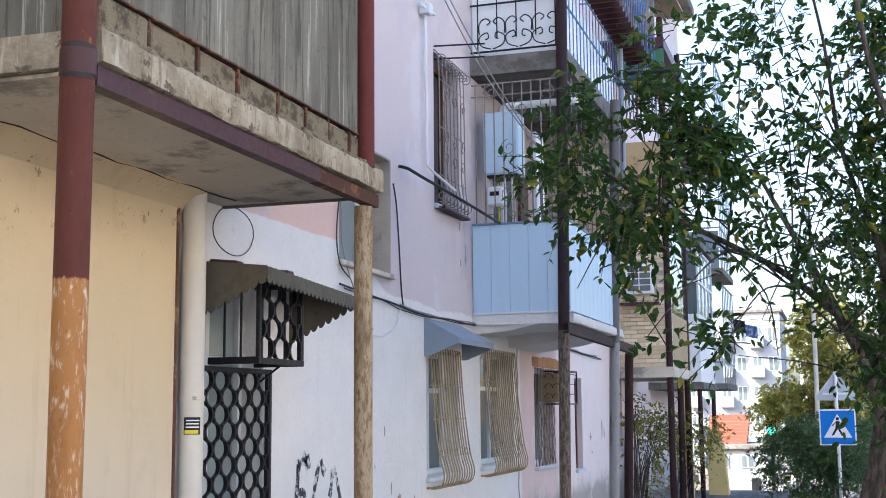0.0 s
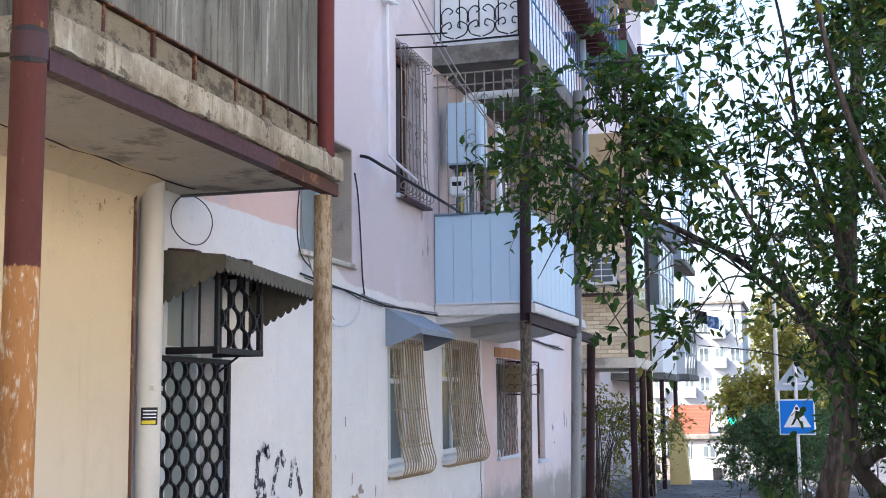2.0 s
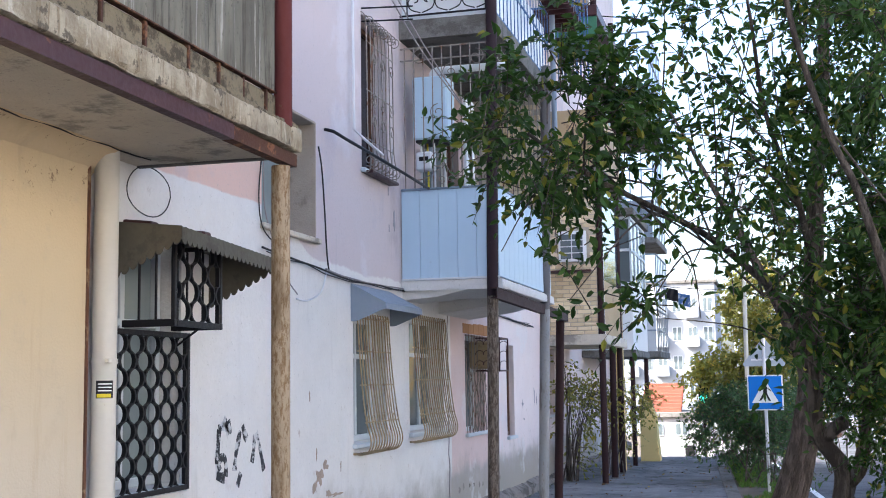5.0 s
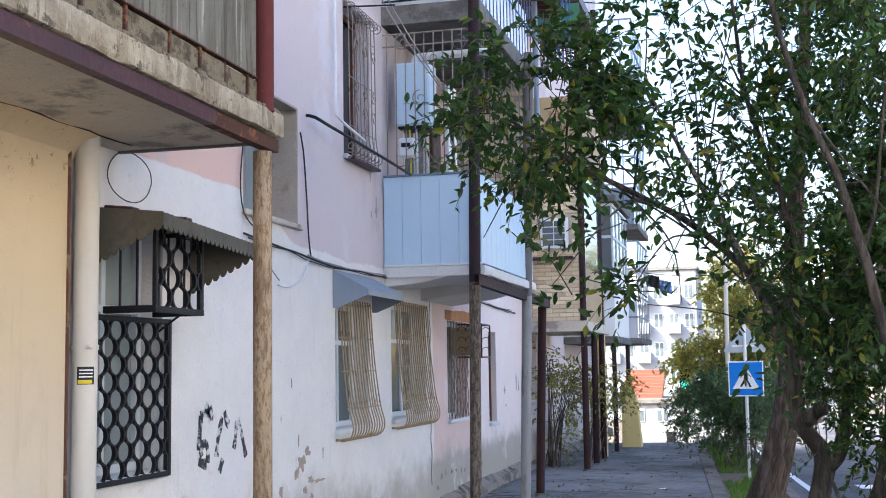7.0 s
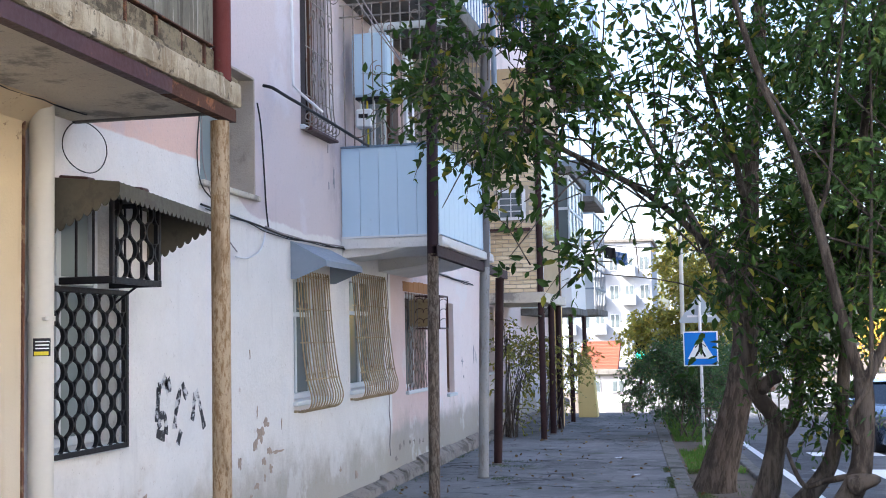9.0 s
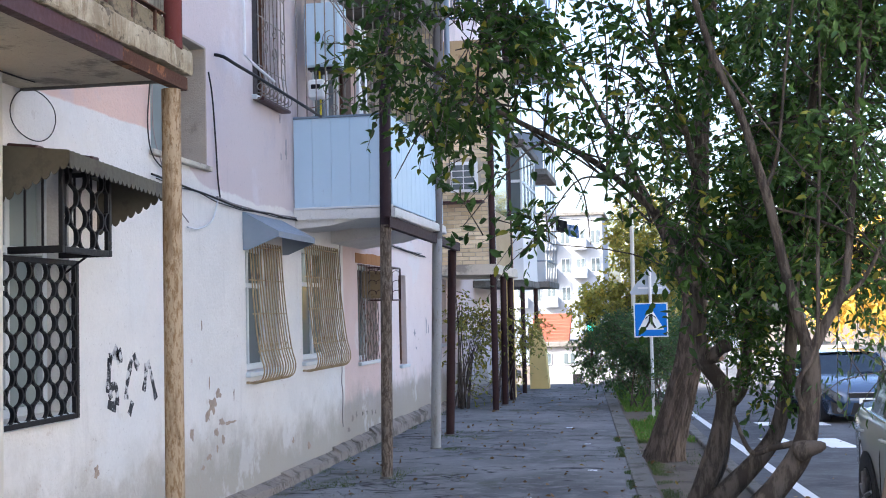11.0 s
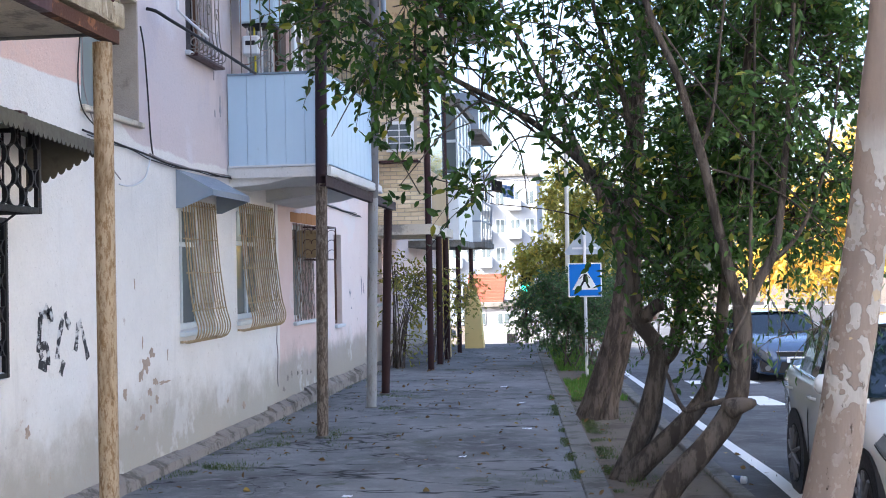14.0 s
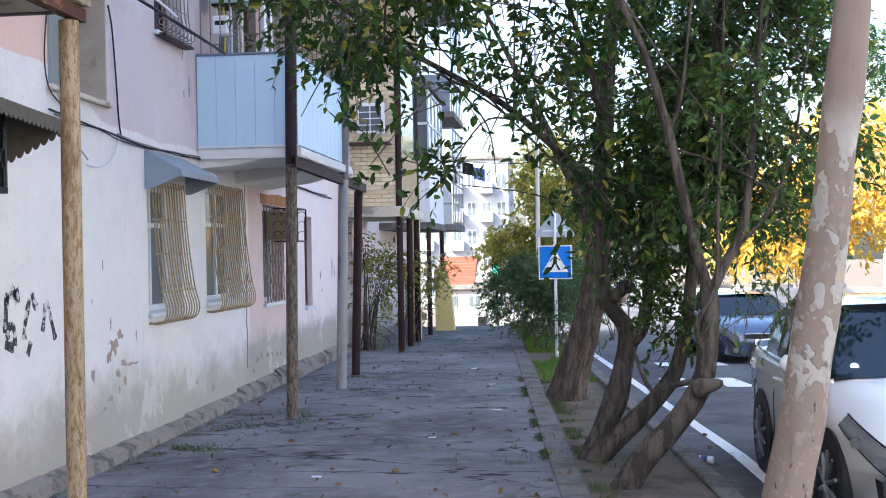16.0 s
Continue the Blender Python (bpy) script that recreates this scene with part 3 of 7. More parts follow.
# rough plinth along the wall's foot
pl = thing("plinth", "broken grey concrete plinth along the foot of the wall", "plinth", kind="structure")
y = 8.4
while y < 35:
    l = random.uniform(0.7, 1.5)
    h = 0.1 + 0.06 * random.random() + (0.05 if 16.5 < y < 22 else 0)
    m = Mesh()
    n = 7
    for k in range(n):
        yy = y + l * k / (n - 1)
        j = [0.045 * noise.noise(Vector((yy * 4, q, 1))) for q in range(4)]
        m.v += [(FAC - 0.01, yy, -0.05), (FAC + 0.13 + j[0], yy, -0.05), (FAC + 0.11 + j[1], yy, h * 0.7 + j[2]), (FAC + 0.03, yy, h + j[3]), (FAC - 0.01, yy, h + 0.02)]
    for k in range(n - 1):
        for q in range(4):
            a = k * 5 + q
            m.f.append((a, a + 1, a + 6, a + 5))
    m.f += [(0, 1, 2, 3, 4), tuple(range((n - 1) * 5, n * 5))[::-1]]
    part("plinth_block", m, PLINTH, pl, smooth=True)
    y += l + 0.01


def window(name, o, label, cols=2, depth=0.16, curtain=True, mat=WINFRAME, transom=None, glass=GLASS):
    """A casement window in the opening o: frame, casement bars, panes, sill and a curtain behind."""
    ya, yb, za, zb = o
    root = thing(name, label, "window", kind="structure")
    x, w = FAC - depth, 0.06
    fr = part("window_frame", Mesh().box((x - 0.06, ya, za), (x, ya + w, zb), 0.006).box((x - 0.06, yb - w, za), (x, yb, zb), 0.006)
              .box((x - 0.06, ya + w, za), (x, yb - w, za + w), 0.006).box((x - 0.06, ya + w, zb - w), (x, yb - w, zb), 0.006), mat, root)
    step = (yb - ya - 2 * w) / cols
    for k in range(cols):
        a = ya + w + step * k
        if k:
            part("mullion", Mesh().box((x - 0.055, a - 0.03, za + w), (x - 0.003, a + 0.03, zb - w), 0.005), mat, fr)
        pane = part("pane", Mesh().box((x - 0.04, a + 0.02, za + w), (x - 0.034, a + step - 0.02, zb - w)), glass, root)
        pane.visible_shadow = False
    if transom:
        part("transom", Mesh().box((x - 0.05, ya + w, transom - 0.025), (x - 0.004, yb - w, transom + 0.025), 0.005), mat, fr)
    part("window_sill", Mesh().box((x, ya - 0.03, za - 0.05), (FAC + 0.05, yb + 0.03, za - 0.002), 0.008), SOFFIT if depth > 0.2 else WINFRAME, root)
    if curtain:
        m, n = Mesh(), 40
        for k in range(n + 1):
            yy = lerp(ya - 0.1, yb + 0.1, k / n)
            xx = x - 0.3 + 0.03 * math.sin(k * 1.7) + 0.02 * math.sin(k * 0.6)
            m.v += [(xx, yy, za - 0.1), (xx, yy, zb + 0.1), (xx - 0.004, yy, za - 0.1), (xx - 0.004, yy, zb + 0.1)]
        m.f += [(4 * k, 4 * k + 4, 4 * k + 5, 4 * k + 1) for k in range(n)] + [(4 * k + 2, 4 * k + 3, 4 * k + 7, 4 * k + 6) for k in range(n)]
        part("curtain", m, CURTAIN, root, smooth="all")
    return root


window("window_1", W_1, "old timber window with a pale sill", 2, transom=2.1)
window("window_2", W_2, "old timber window with a pale sill", 3, transom=2.15)
window("window_3", W_3, "timber window behind a pale lattice", 2, mat=WINFRAME)
window("window_4", W_4, "narrow brown timber window", 1, mat=WOODBROWN, depth=0.08)
window("window_5", W_5, "brown timber window behind climbing plants", 2, mat=WOODBROWN)
window("window_6", W_DOOR, "tall white window behind black ironwork", 2, transom=2.25, glass=GLASSPALE)
window("window_7", W_UP1, "pale blue framed window set deep in the wall", 2, depth=0.3, mat=BLUEPANEL, glass=GLASSPALE)
WEATHERED = concrete("weathered_reveal_concrete", (0.46, 0.39, 0.32), (0.27, 0.22, 0.18), 5.0, 0.55)
rv = thing("window_reveal", "bare weathered concrete lining of a deep window opening", "reveal", kind="structure")
part("jamb", Mesh().box((FAC - 0.3, W_UP1[1] - 0.02, W_UP1[2]), (FAC + 0.004, W_UP1[1] + 0.004, W_UP1[3]), 0.004), WEATHERED, rv)
part("head", Mesh().box((FAC - 0.3, W_UP1[0], W_UP1[3] - 0.02), (FAC + 0.004, W_UP1[1] - 0.02, W_UP1[3] + 0.004), 0.004), WEATHERED, rv)
window("window_8", W_UP2, "brown timber window behind bulging ironwork", 2, mat=WOODBROWN, curtain=False, glass=GLASSDARK)
window("window_9", W_BAL, "white balcony door and window", 3)
window("window_10", W_BAL3, "white balcony door and window", 3)


# ---- posts ----
def post(x, y, z0, z1, r, mat, label, lean=(0, 0), foot=0.0):
    root = thing("post", label, "post", "balcony posts")
    n = 9
    pts = [(x + lean[0] * (k / (n - 1)), y + lean[1] * (k / (n - 1)), lerp(z0, z1, k / (n - 1))) for k in range(n)]
    part("tube", Mesh().tube(pts, [r * (1 + 0.02 * noise.noise(Vector(p) * 2)) for p in pts], 20), mat, root, smooth=True)
    if foot:
        part("foot_collar", Mesh().tube([(x, y, -0.01), (x, y, foot)], [r + 0.025, r + 0.012], 16), KERB, root, smooth=True)
    return root


p1 = post(OUT + 0.014, 5.64, -0.02, 8.6, 0.067, P1MAT, "tall brown-red steel post, bare and rusty below", (0.0, 0.0))
part("sleeve", Mesh().tube([(OUT + 0.014, 5.64, 3.2), (OUT + 0.014, 5.64, 3.3)], 0.0715, 24), BROWN, p1, "brown pipe sleeve", True)
for z in (3.19, 3.31):
    m = Mesh()
    for k in range(11):
        a = radians(lerp(-125, 20, k / 10))
        t = 0.012 * math.sin(math.pi * k / 10) + 0.001
        for r in (0.0655, 0.0705):
            for q in (-t, t):
                m.v.append((OUT + 0.014 + r * math.cos(a), 5.64 + r * math.sin(a), z + q))
    for k in range(10):
        for p, q in ((0, 1), (1, 3), (3, 2), (2, 0)):
            m.f.append((4 * k + p, 4 * k + q, 4 * k + q + 4, 4 * k + p + 4))
    part("open_joint", m, CABLE, p1, "black open joint")
post(OUT - 0.015, 8.72, -0.02, 3.17, 0.058, P2MAT, "ochre rusty steel post under the balcony corner")
post(OUT + 0.0, 8.72, 3.42, 8.6, 0.058, P2MAT, "brown-red steel post above the balcony slab")
post(OUT - 0.09, 14.74, -0.02, 9.5, 0.063, P3MAT, "tall post, dark brown above and weathered grey below", (0.13, 0), 0.02)
post(OUT - 0.06, 17.5, -0.02, 6.0, 0.066, P4MAT, "grey steel post beside the blue balcony", (0.17, 0), 0.02)
post(OUT - 0.17, 19.25, -0.02, 2.69, 0.062, P6MAT, "dark brown steel post", (0.09, 0), 0.02)
for yy, top in ((23.34, 9.0), (24.64, 2.45), (25.85, 9.0)):
    post(OUT - 0.04, yy, -0.02, top, 0.058, P6MAT, "dark brown steel post under the brick balcony", (0.02, 0), 0.02)


# ---- balconies ----
def slab_mesh(y0, y1, x0, x1, z0, z1, rough=0.012):
    """A worn concrete slab: a grid box with a soft, chipped outer edge."""
    m, ny = Mesh(), max(8, int((y1 - y0) * 30))
    prof = [(x0, z0), (x1 - 0.012, z0), (x1 - 0.003, z0 + 0.006), (x1, z0 + 0.02), (x1 - 0.004, z1 - 0.02), (x1 - 0.012, z1 - 0.003), (x1 - 0.03, z1), (x0, z1)]
    for i in range(ny + 1):
        yy = lerp(y0, y1, i / ny)
        for k, (x, z) in enumerate(prof):
            e = rough if 0 < k < 7 else 0
            m.v.append((x + e * (noise.noise(Vector((yy * 5, k * 0.7, 0))) + 0.6 * noise.noise(Vector((yy * 17, k * 1.1, 3)))), yy, z + e * 0.7 * (noise.noise(Vector((yy * 6, k * 0.4, 7))) + 0.6 * noise.noise(Vector((yy * 19, k * 0.6, 1))))))
    n = len(prof)
    for i in range(ny):
        for k in range(n):
            a, b = i * n + k, i * n + (k + 1) % n
            m.f.append((a, b, b + n, a + n))
    m.f += [tuple(range(n)), tuple(range(ny * n, ny * n + n))[::-1]]
    return m


def channel(y0, y1, x, z, h=0.12, w=0.07, t=0.012, dz=0.0):
    """A steel channel beam along the street, open to the street side."""
    m = Mesh().prism([(x, z), (x, z + h), (x - w, z + h), (x - w, z + h - t), (x - t, z + h - t), (x - t, z + t), (x - w, z + t), (x - w, z)], 1, y0, y1)
    m.v = [(p, q, r + dz * (q - y0) / (y1 - y0)) for p, q, r in m.v]
    return m


bal = thing("balcony", "concrete balcony with a mortar kerb and corrugated grey sheeting", "balcony")
part("slab", slab_mesh(5.75, 8.92, FAC + 0.05, OUT + 0.05, 3.285, 3.435, 0.014), SLAB, bal, "worn cream-stained concrete slab", True)
part("soffit", Mesh().box((FAC + 0.002, 5.8, 3.262), (OUT - 0.05, 8.86, 3.281), 0.003), SOFFIT, bal, "stained grey plaster soffit")
cove = Mesh().prism([(FAC + 0.002, 3.283), (FAC + 0.25, 3.276), (FAC + 0.2, 3.255), (FAC + 0.13, 3.225), (FAC + 0.07, 3.17), (FAC + 0.002, 3.1)], 1, 5.8, 8.32)
part("cove", cove, CREAM, bal, "cream plaster cove under the slab", True)
part("crack", Mesh().tube([(FAC + 0.2 + 0.01 * math.sin(k * 1.9), 5.8 + 0.17 * k, 3.257 + 0.003 * math.sin(k * 2)) for k in range(18)], [0.004 + 0.003 * abs(math.sin(k * 1.3)) for k in range(18)], 5), CABLE, bal, "dark crack line")
part("beam", channel(5.75, 7.95, OUT + 0.03, 3.19, 0.085), BROWN, bal, "brown-painted channel beam")
part("beam", channel(7.952, 8.88, OUT + 0.027, 3.188, 0.08), RUSTDARK, bal, "rusty channel beam end")
part("drip_edge", Mesh().box((FAC + 0.01, 8.862, 3.248), (OUT - 0.02, 8.9, 3.284), 0.004), KERB, bal)
yy = 5.85
while yy < 8.85:
    l = random.uniform(0.32, 0.46)
    e = min(yy + l - 0.03, 8.86)
    part("parapet_block", Mesh().box((OUT - 0.1, yy, 3.42), (OUT - 0.025 + random.uniform(-0.012, 0.008), e, 3.612 + random.uniform(-0.012, 0.004)), 0.018), RUBBLE, bal)
    part("iron_stub", Mesh().box((OUT - 0.075, e + 0.004, 3.42), (OUT - 0.028, e + 0.026, 3.62), 0.003), RUSTDARK, bal)
    yy += l
rub = Mesh()
for k in range(1500):
    a = random.uniform(5.8, 8.88)
    heap = max(0.0, noise.noise(Vector((a * 2.3, 4.0, 1.0)))) ** 0.7
    q = random.uniform(0.005, 0.018 + 0.012 * heap)
    b = OUT + random.uniform(-0.05, 0.03)
    top = 3.438 + 0.05 * heap * random.random() * (1 - max(0.0, (b - OUT) / 0.05))
    rub.box((b - q, a - q * 1.5, 3.425), (b + q * 0.6, a + q, top + q), q * 0.4)
tagged(part("mortar_rubble", rub, RUBBLE, bal), kind="stuff")
part("rail_bottom", Mesh().box((OUT - 0.06, 5.8, 3.617), (OUT - 0.016, 8.66, 3.627), 0.002), RUSTDARK, bal, "rusty flat iron rail")
sheet, n = Mesh(), 220
for k in range(n + 1):
    yy = lerp(5.8, 8.66, k / n)
    xx = OUT - 0.016 - 0.026 * abs(math.sin(math.pi * (yy - 5.8) / 0.118)) ** 0.6
    for z in (3.624, 4.6, 5.6):
        sheet.v.append((xx, yy, z))
    for z in (3.624, 4.6, 5.6):
        sheet.v.append((xx - 0.008, yy, z))
for k in range(n):
    for q in (0, 1, 3, 4):
        a = k * 6 + q
        sheet.f.append((a, a + 1, a + 7, a + 6))
part("sheeting", sheet, SLATE, bal, "corrugated grey asbestos sheet", "all")
side = Mesh().box((FAC + 0.06, 5.78, 3.41), (OUT - 0.1, 5.86, 5.6), 0.01)
part("side_panel", side, SLATE, bal)

bb = thing("balcony", "pale blue panelled balcony with an iron cage", "balcony")
part("slab", slab_mesh(14.75, 18.0, FAC, OUT + 0.06, 2.84, 2.95), SOFFITLIT, bb, "grey concrete slab", True)
part("haunch", Mesh().prism([(FAC - 0.01, 2.84), (OUT - 0.35, 2.84), (OUT - 0.7, 2.77), (FAC - 0.01, 2.74)], 1, 14.8, 15.5), SOFFITLIT, bb, smooth=True)
part("haunch", Mesh().prism([(FAC - 0.01, 2.84), (OUT - 0.1, 2.84), (OUT - 0.5, 2.74), (FAC - 0.01, 2.66)], 1, 16.3, 17.9), SOFFITLIT, bb, smooth=True)
part("beam", channel(14.6, 19.3, OUT + 0.03, 2.72, 0.12, dz=-0.05), P6MAT, bb, "brown steel channel under the slab")
part("slab_trim", Mesh().box((FAC + 0.005, 14.735, 2.95), (OUT + 0.03, 14.775, 2.975), 0.004), WHITEPIPE, bb)
w5 = (OUT - 0.02 - FAC) / 5
for k in range(5):
    part("front_panel", Mesh().box((FAC + 0.012 + w5 * k, 14.75, 2.975), (FAC + 0.009 + w5 * (k + 1), 14.78, 3.965), 0.002), BLUEPANEL, bb)
for k in range(12):
    a = 14.79 + 0.265 * k
    part("side_panel", Mesh().box((OUT - 0.01, a, 2.975), (OUT + 0.02, a + 0.26, 3.965), 0.004), BLUEPANEL, bb)
part("coping", Mesh().box((FAC + 0.01, 14.735, 3.965), (OUT + 0.03, 14.795, 3.99), 0.004).box((OUT - 0.025, 14.795, 3.965), (OUT + 0.03, 17.97, 3.99), 0.004), BLUEDARK, bb)


TANBRICK = plain("bare_orange_brick", (0.42, 0.2, 0.08), 0.9, 0, 0.3, 9, 0.006)


# ---- ironwork over the windows ----
def arc(c, r, a0, a1, n, ax):
    """Points on an arc or spiral (r may be a pair) in the plane normal to axis ax, angles in degrees."""
    out = []
    for k in range(n + 1):
        a, q = radians(lerp(a0, a1, k / n)), lerp(r[0], r[1], k / n) if isinstance(r, tuple) else r
        u, v = q * math.cos(a), q * math.sin(a)
        out.append((c[0] + u, c[1], c[2] + v) if ax == 1 else (c[0], c[1] + u, c[2] + v))
    return out


def belly_grille(o, bars, label):
    """Tan window bars that swell out towards the bottom and curl back to the wall under the sill."""
    ya, yb, za, zb = o
    root = thing("window_grille", label, "window grille", "bulging window grilles")
    prof = curve_pts([(0.02, zb + 0.02), (0.035, zb - 0.02), (0.055, zb - 0.35), (0.085, lerp(za, zb, 0.45)), (0.13, za + 0.22), (0.175, za + 0.04), (0.155, za - 0.065), (0.08, za - 0.11), (0.0, za - 0.1)], 4)
    for k in range(bars):
        y = lerp(ya + 0.03, yb - 0.03, k / (bars - 1))
        fan = (k / (bars - 1) - 0.5) * 0.05
        jig = random.uniform(-0.016, 0.016)
        pts = [(FAC + x, y + fan * min(1, x * 4) + jig * math.sin(z * 5), z) for x, z in prof]
        part("bar", Mesh().tube(pts, 0.0075, 6), TANIRON, root, smooth="all")
    for z, x in ((zb - 0.03, 0.04), (zb - 0.36, 0.055), (lerp(za, zb, 0.45), 0.085), (za + 0.2, 0.135)):
        part("cross_bar", Mesh().box((FAC + x - 0.012, ya - 0.02, z - 0.006), (FAC + x - 0.004, yb + 0.02, z + 0.006), 0.002), TANIRON, root)
    for k in range(bars - 1):
        y = lerp(ya + 0.03, yb - 0.03, (k + 0.5) / (bars - 1))
        if k % 2 == 0:
            pts = arc((FAC + 0.13, y, za + 0.24), 0.035, 0, 320, 9, 0)
            part("scroll", Mesh().tube(pts, 0.005, 5), TANIRON, root, smooth="all")
    for y in (ya, yb):
        for z in (za - 0.1, zb):
            part("wall_fixing", Mesh().box((FAC - 0.02, y - 0.012, z - 0.012), (FAC + 0.03, y + 0.012, z + 0.012), 0.003), TANIRON, root)
    return root


belly_grille(W_1, 13, "tan painted window grille bulging at the bottom")
belly_grille(W_2, 17, "tan painted window grille bulging at the bottom")

g = thing("window_grille", "pale rusty window grille with scrolled tops, bulging out", "window grille")
ya, yb, za, zb = W_UP2
prof = curve_pts([(0.0, zb + 0.02), (0.04, zb - 0.02), (0.06, zb - 0.2), (0.065, lerp(za, zb, 0.5)), (0.07, za + 0.3), (0.1, za + 0.08), (0.08, za - 0.04), (0.0, za - 0.05)], 4)
for k in range(8):
    y = lerp(ya, yb, k / 7)
    part("bar", Mesh().tube([(FAC + x, y, z) for x, z in prof], 0.0065, 6), PALEIRON, g, smooth="all")
    for z0, s in ((zb - 0.1, 1), (za + 0.07, -1)):
        part("scroll", Mesh().tube(arc((FAC + 0.085, y, z0), (0.065, 0.015), 120 * s, -400 * s, 18, 1), 0.006, 5), PALEIRON, g, smooth="all")
for k in range(3):
    y = lerp(ya, yb, (k + 0.5) / 3)
    for z0, s in ((zb - 0.45, 1), (za + 0.75, -1), (za + 0.5, 1)):
        part("heart_scroll", Mesh().tube(arc((FAC + 0.075, y + 0.07, z0), (0.085, 0.02), 200, 200 - 430 * s, 18, 0), 0.006, 5), PALEIRON, g, smooth="all")
for z in (zb - 0.3, lerp(za, zb, 0.5), za + 0.3):
    part("cross_bar", Mesh().box((FAC + 0.058, ya - 0.02, z - 0.005), (FAC + 0.066, yb + 0.02, z + 0.005), 0.002), PALEIRON, g)
part("flower_tray", Mesh().box((FAC + 0.01, ya, za - 0.06), (FAC + 0.12, yb + 0.02, za - 0.03), 0.004), BROWN, g, "brown bottom plate")
for z in (zb + 0.06, zb - 0.08):
    part("line_bracket", Mesh().tube([(FAC, ya + 0.02, z), (FAC + 0.55, ya + 0.05, z - 0.02)], 0.009, 6), BLACKIRON, g, "black washing line bracket", True)

lat = thing("window_grille", "pale flat lattice grille with diamond pattern", "window grille")
ya, yb, za, zb = W_3
for k in range(8):
    y = lerp(ya, yb, k / 7)
    part("bar", Mesh().box((FAC + 0.012, y - 0.006, za), (FAC + 0.022, y + 0.006, zb), 0.002), PALEIRON, lat)
for k in range(9):
    a = lerp(ya - 0.5, yb, k / 8)
    for s in (1, -1):
        p, q = max(ya, a), min(yb, a + 0.62)
        if q - p > 0.1:
            z0, z1 = za + 0.9 * (p - a) / 0.62, za + 0.9 * (q - a) / 0.62
            if s < 0:
                z0, z1 = za + 0.9 - (z0 - za), za + 0.9 - (z1 - za)
            part("diagonal", Mesh().tube([(FAC + 0.028, p, z0), (FAC + 0.028, q, z1)], 0.005, 5), PALEIRON, lat, smooth="all")
lin = thing("lintel_patch", "orange-brown bare brick strip over a window", "lintel", kind="structure")
for k in range(6):
    part("lintel_brick", Mesh().box((FAC - 0.01, 17.5 + 0.3 * k, 2.47), (FAC + 0.006, 17.79 + 0.3 * k, 2.6 + random.uniform(-0.01, 0.03)), 0.004), TANBRICK, lin)
cage = thing("air_conditioner_cage", "rusty brown iron cage around a boxed air conditioner", "cage")
cy0, cy1, cz0, cz1, cx = 18.2, 18.75, 1.97, 2.42, FAC + 0.34
part("casing", Mesh().box((FAC - 0.1, cy0 + 0.04, cz0 + 0.03), (FAC + 0.2, cy1 - 0.04, cz1 - 0.04), 0.02), TANIRON, cage, "tan boxed unit")
for y in (cy0, cy1):
    for z in (cz0, cz1):
        part("arm", Mesh().box((FAC, y - 0.01, z - 0.01), (cx, y + 0.01, z + 0.01), 0.002), BROWN, cage)
    part("upright", Mesh().box((cx - 0.01, y - 0.01, cz0 + 0.01), (cx + 0.01, y + 0.01, cz1 - 0.01), 0.002), BROWN, cage)
    for i in range(3):
        for k in range(3):
            part("ring", Mesh().tube(arc((FAC + 0.06 + 0.11 * i, y, cz0 + 0.08 + 0.14 * k), 0.06, 0, 180, 8, 1), 0.005, 5), BROWN, cage, smooth="all")
for z in (cz0, cz1):
    part("rail", Mesh().box((cx - 0.01, cy0, z - 0.01), (cx + 0.01, cy1, z + 0.01), 0.002), BROWN, cage)


# the black twisted-strap grille with its box and scalloped awning
def strap_field(y0, y1, z0, z1, x, cols, rows, parent, along=True):
    """Flat straps bent into ovals: wavy verticals that touch in turn. along: in the wall's plane, else square to it."""
    for c in range(cols + 1):
        u = lerp(y0, y1, c / cols)
        pts, n = [], rows * 10
        amp = (y1 - y0) / cols * 0.42
        for k in range(n + 1):
            t = k / n
            w = math.sin(math.pi * rows * t)
            off = amp * math.copysign(abs(w) ** 0.55, w) * (1 if c % 2 else -1)
            off = max(y0 - u, min(y1 - u, off))
            pts.append((u + off, lerp(z0, z1, t)))
        m = Mesh()
        for a, z in pts:
            for dd, w in ((-0.009, -0.014), (0.009, -0.014), (0.009, 0.014), (-0.009, 0.014)):
                m.v.append((x + w, a + dd, z) if along else (a + dd, x + w, z))
        for k in range(n):
            for q in range(4):
                a, b = 4 * k + q, 4 * k + (q + 1) % 4
                m.f.append((a, b, b + 4, a + 4))
        part("strap", m, BLACKIRON, parent)


ig = thing("iron_grille", "black strap-iron window grille with a projecting box on top", "window grille")
gx = FAC + 0.04
ya, yb = 8.52, 9.55
for a, b in (((gx - 0.02, ya, 1.12), (gx + 0.02, ya + 0.035, 2.19)), ((gx - 0.02, yb - 0.035, 1.12), (gx + 0.02, yb, 2.19)), ((gx - 0.02, ya + 0.035, 1.12), (gx + 0.02, yb - 0.035, 1.155)),
             ((gx - 0.02, ya + 0.035, 2.155), (gx + 0.02, yb - 0.035, 2.19))):
    part("frame_bar", Mesh().box(a, b, 0.004), BLACKIRON, ig)
strap_field(ya + 0.04, yb - 0.04, 1.155, 2.155, gx, 9, 9, ig)
bx0, bx1, bz0, bz1, by0, by1 = FAC + 0.01, FAC + 0.38, 2.2, 2.74, 8.72, 9.37
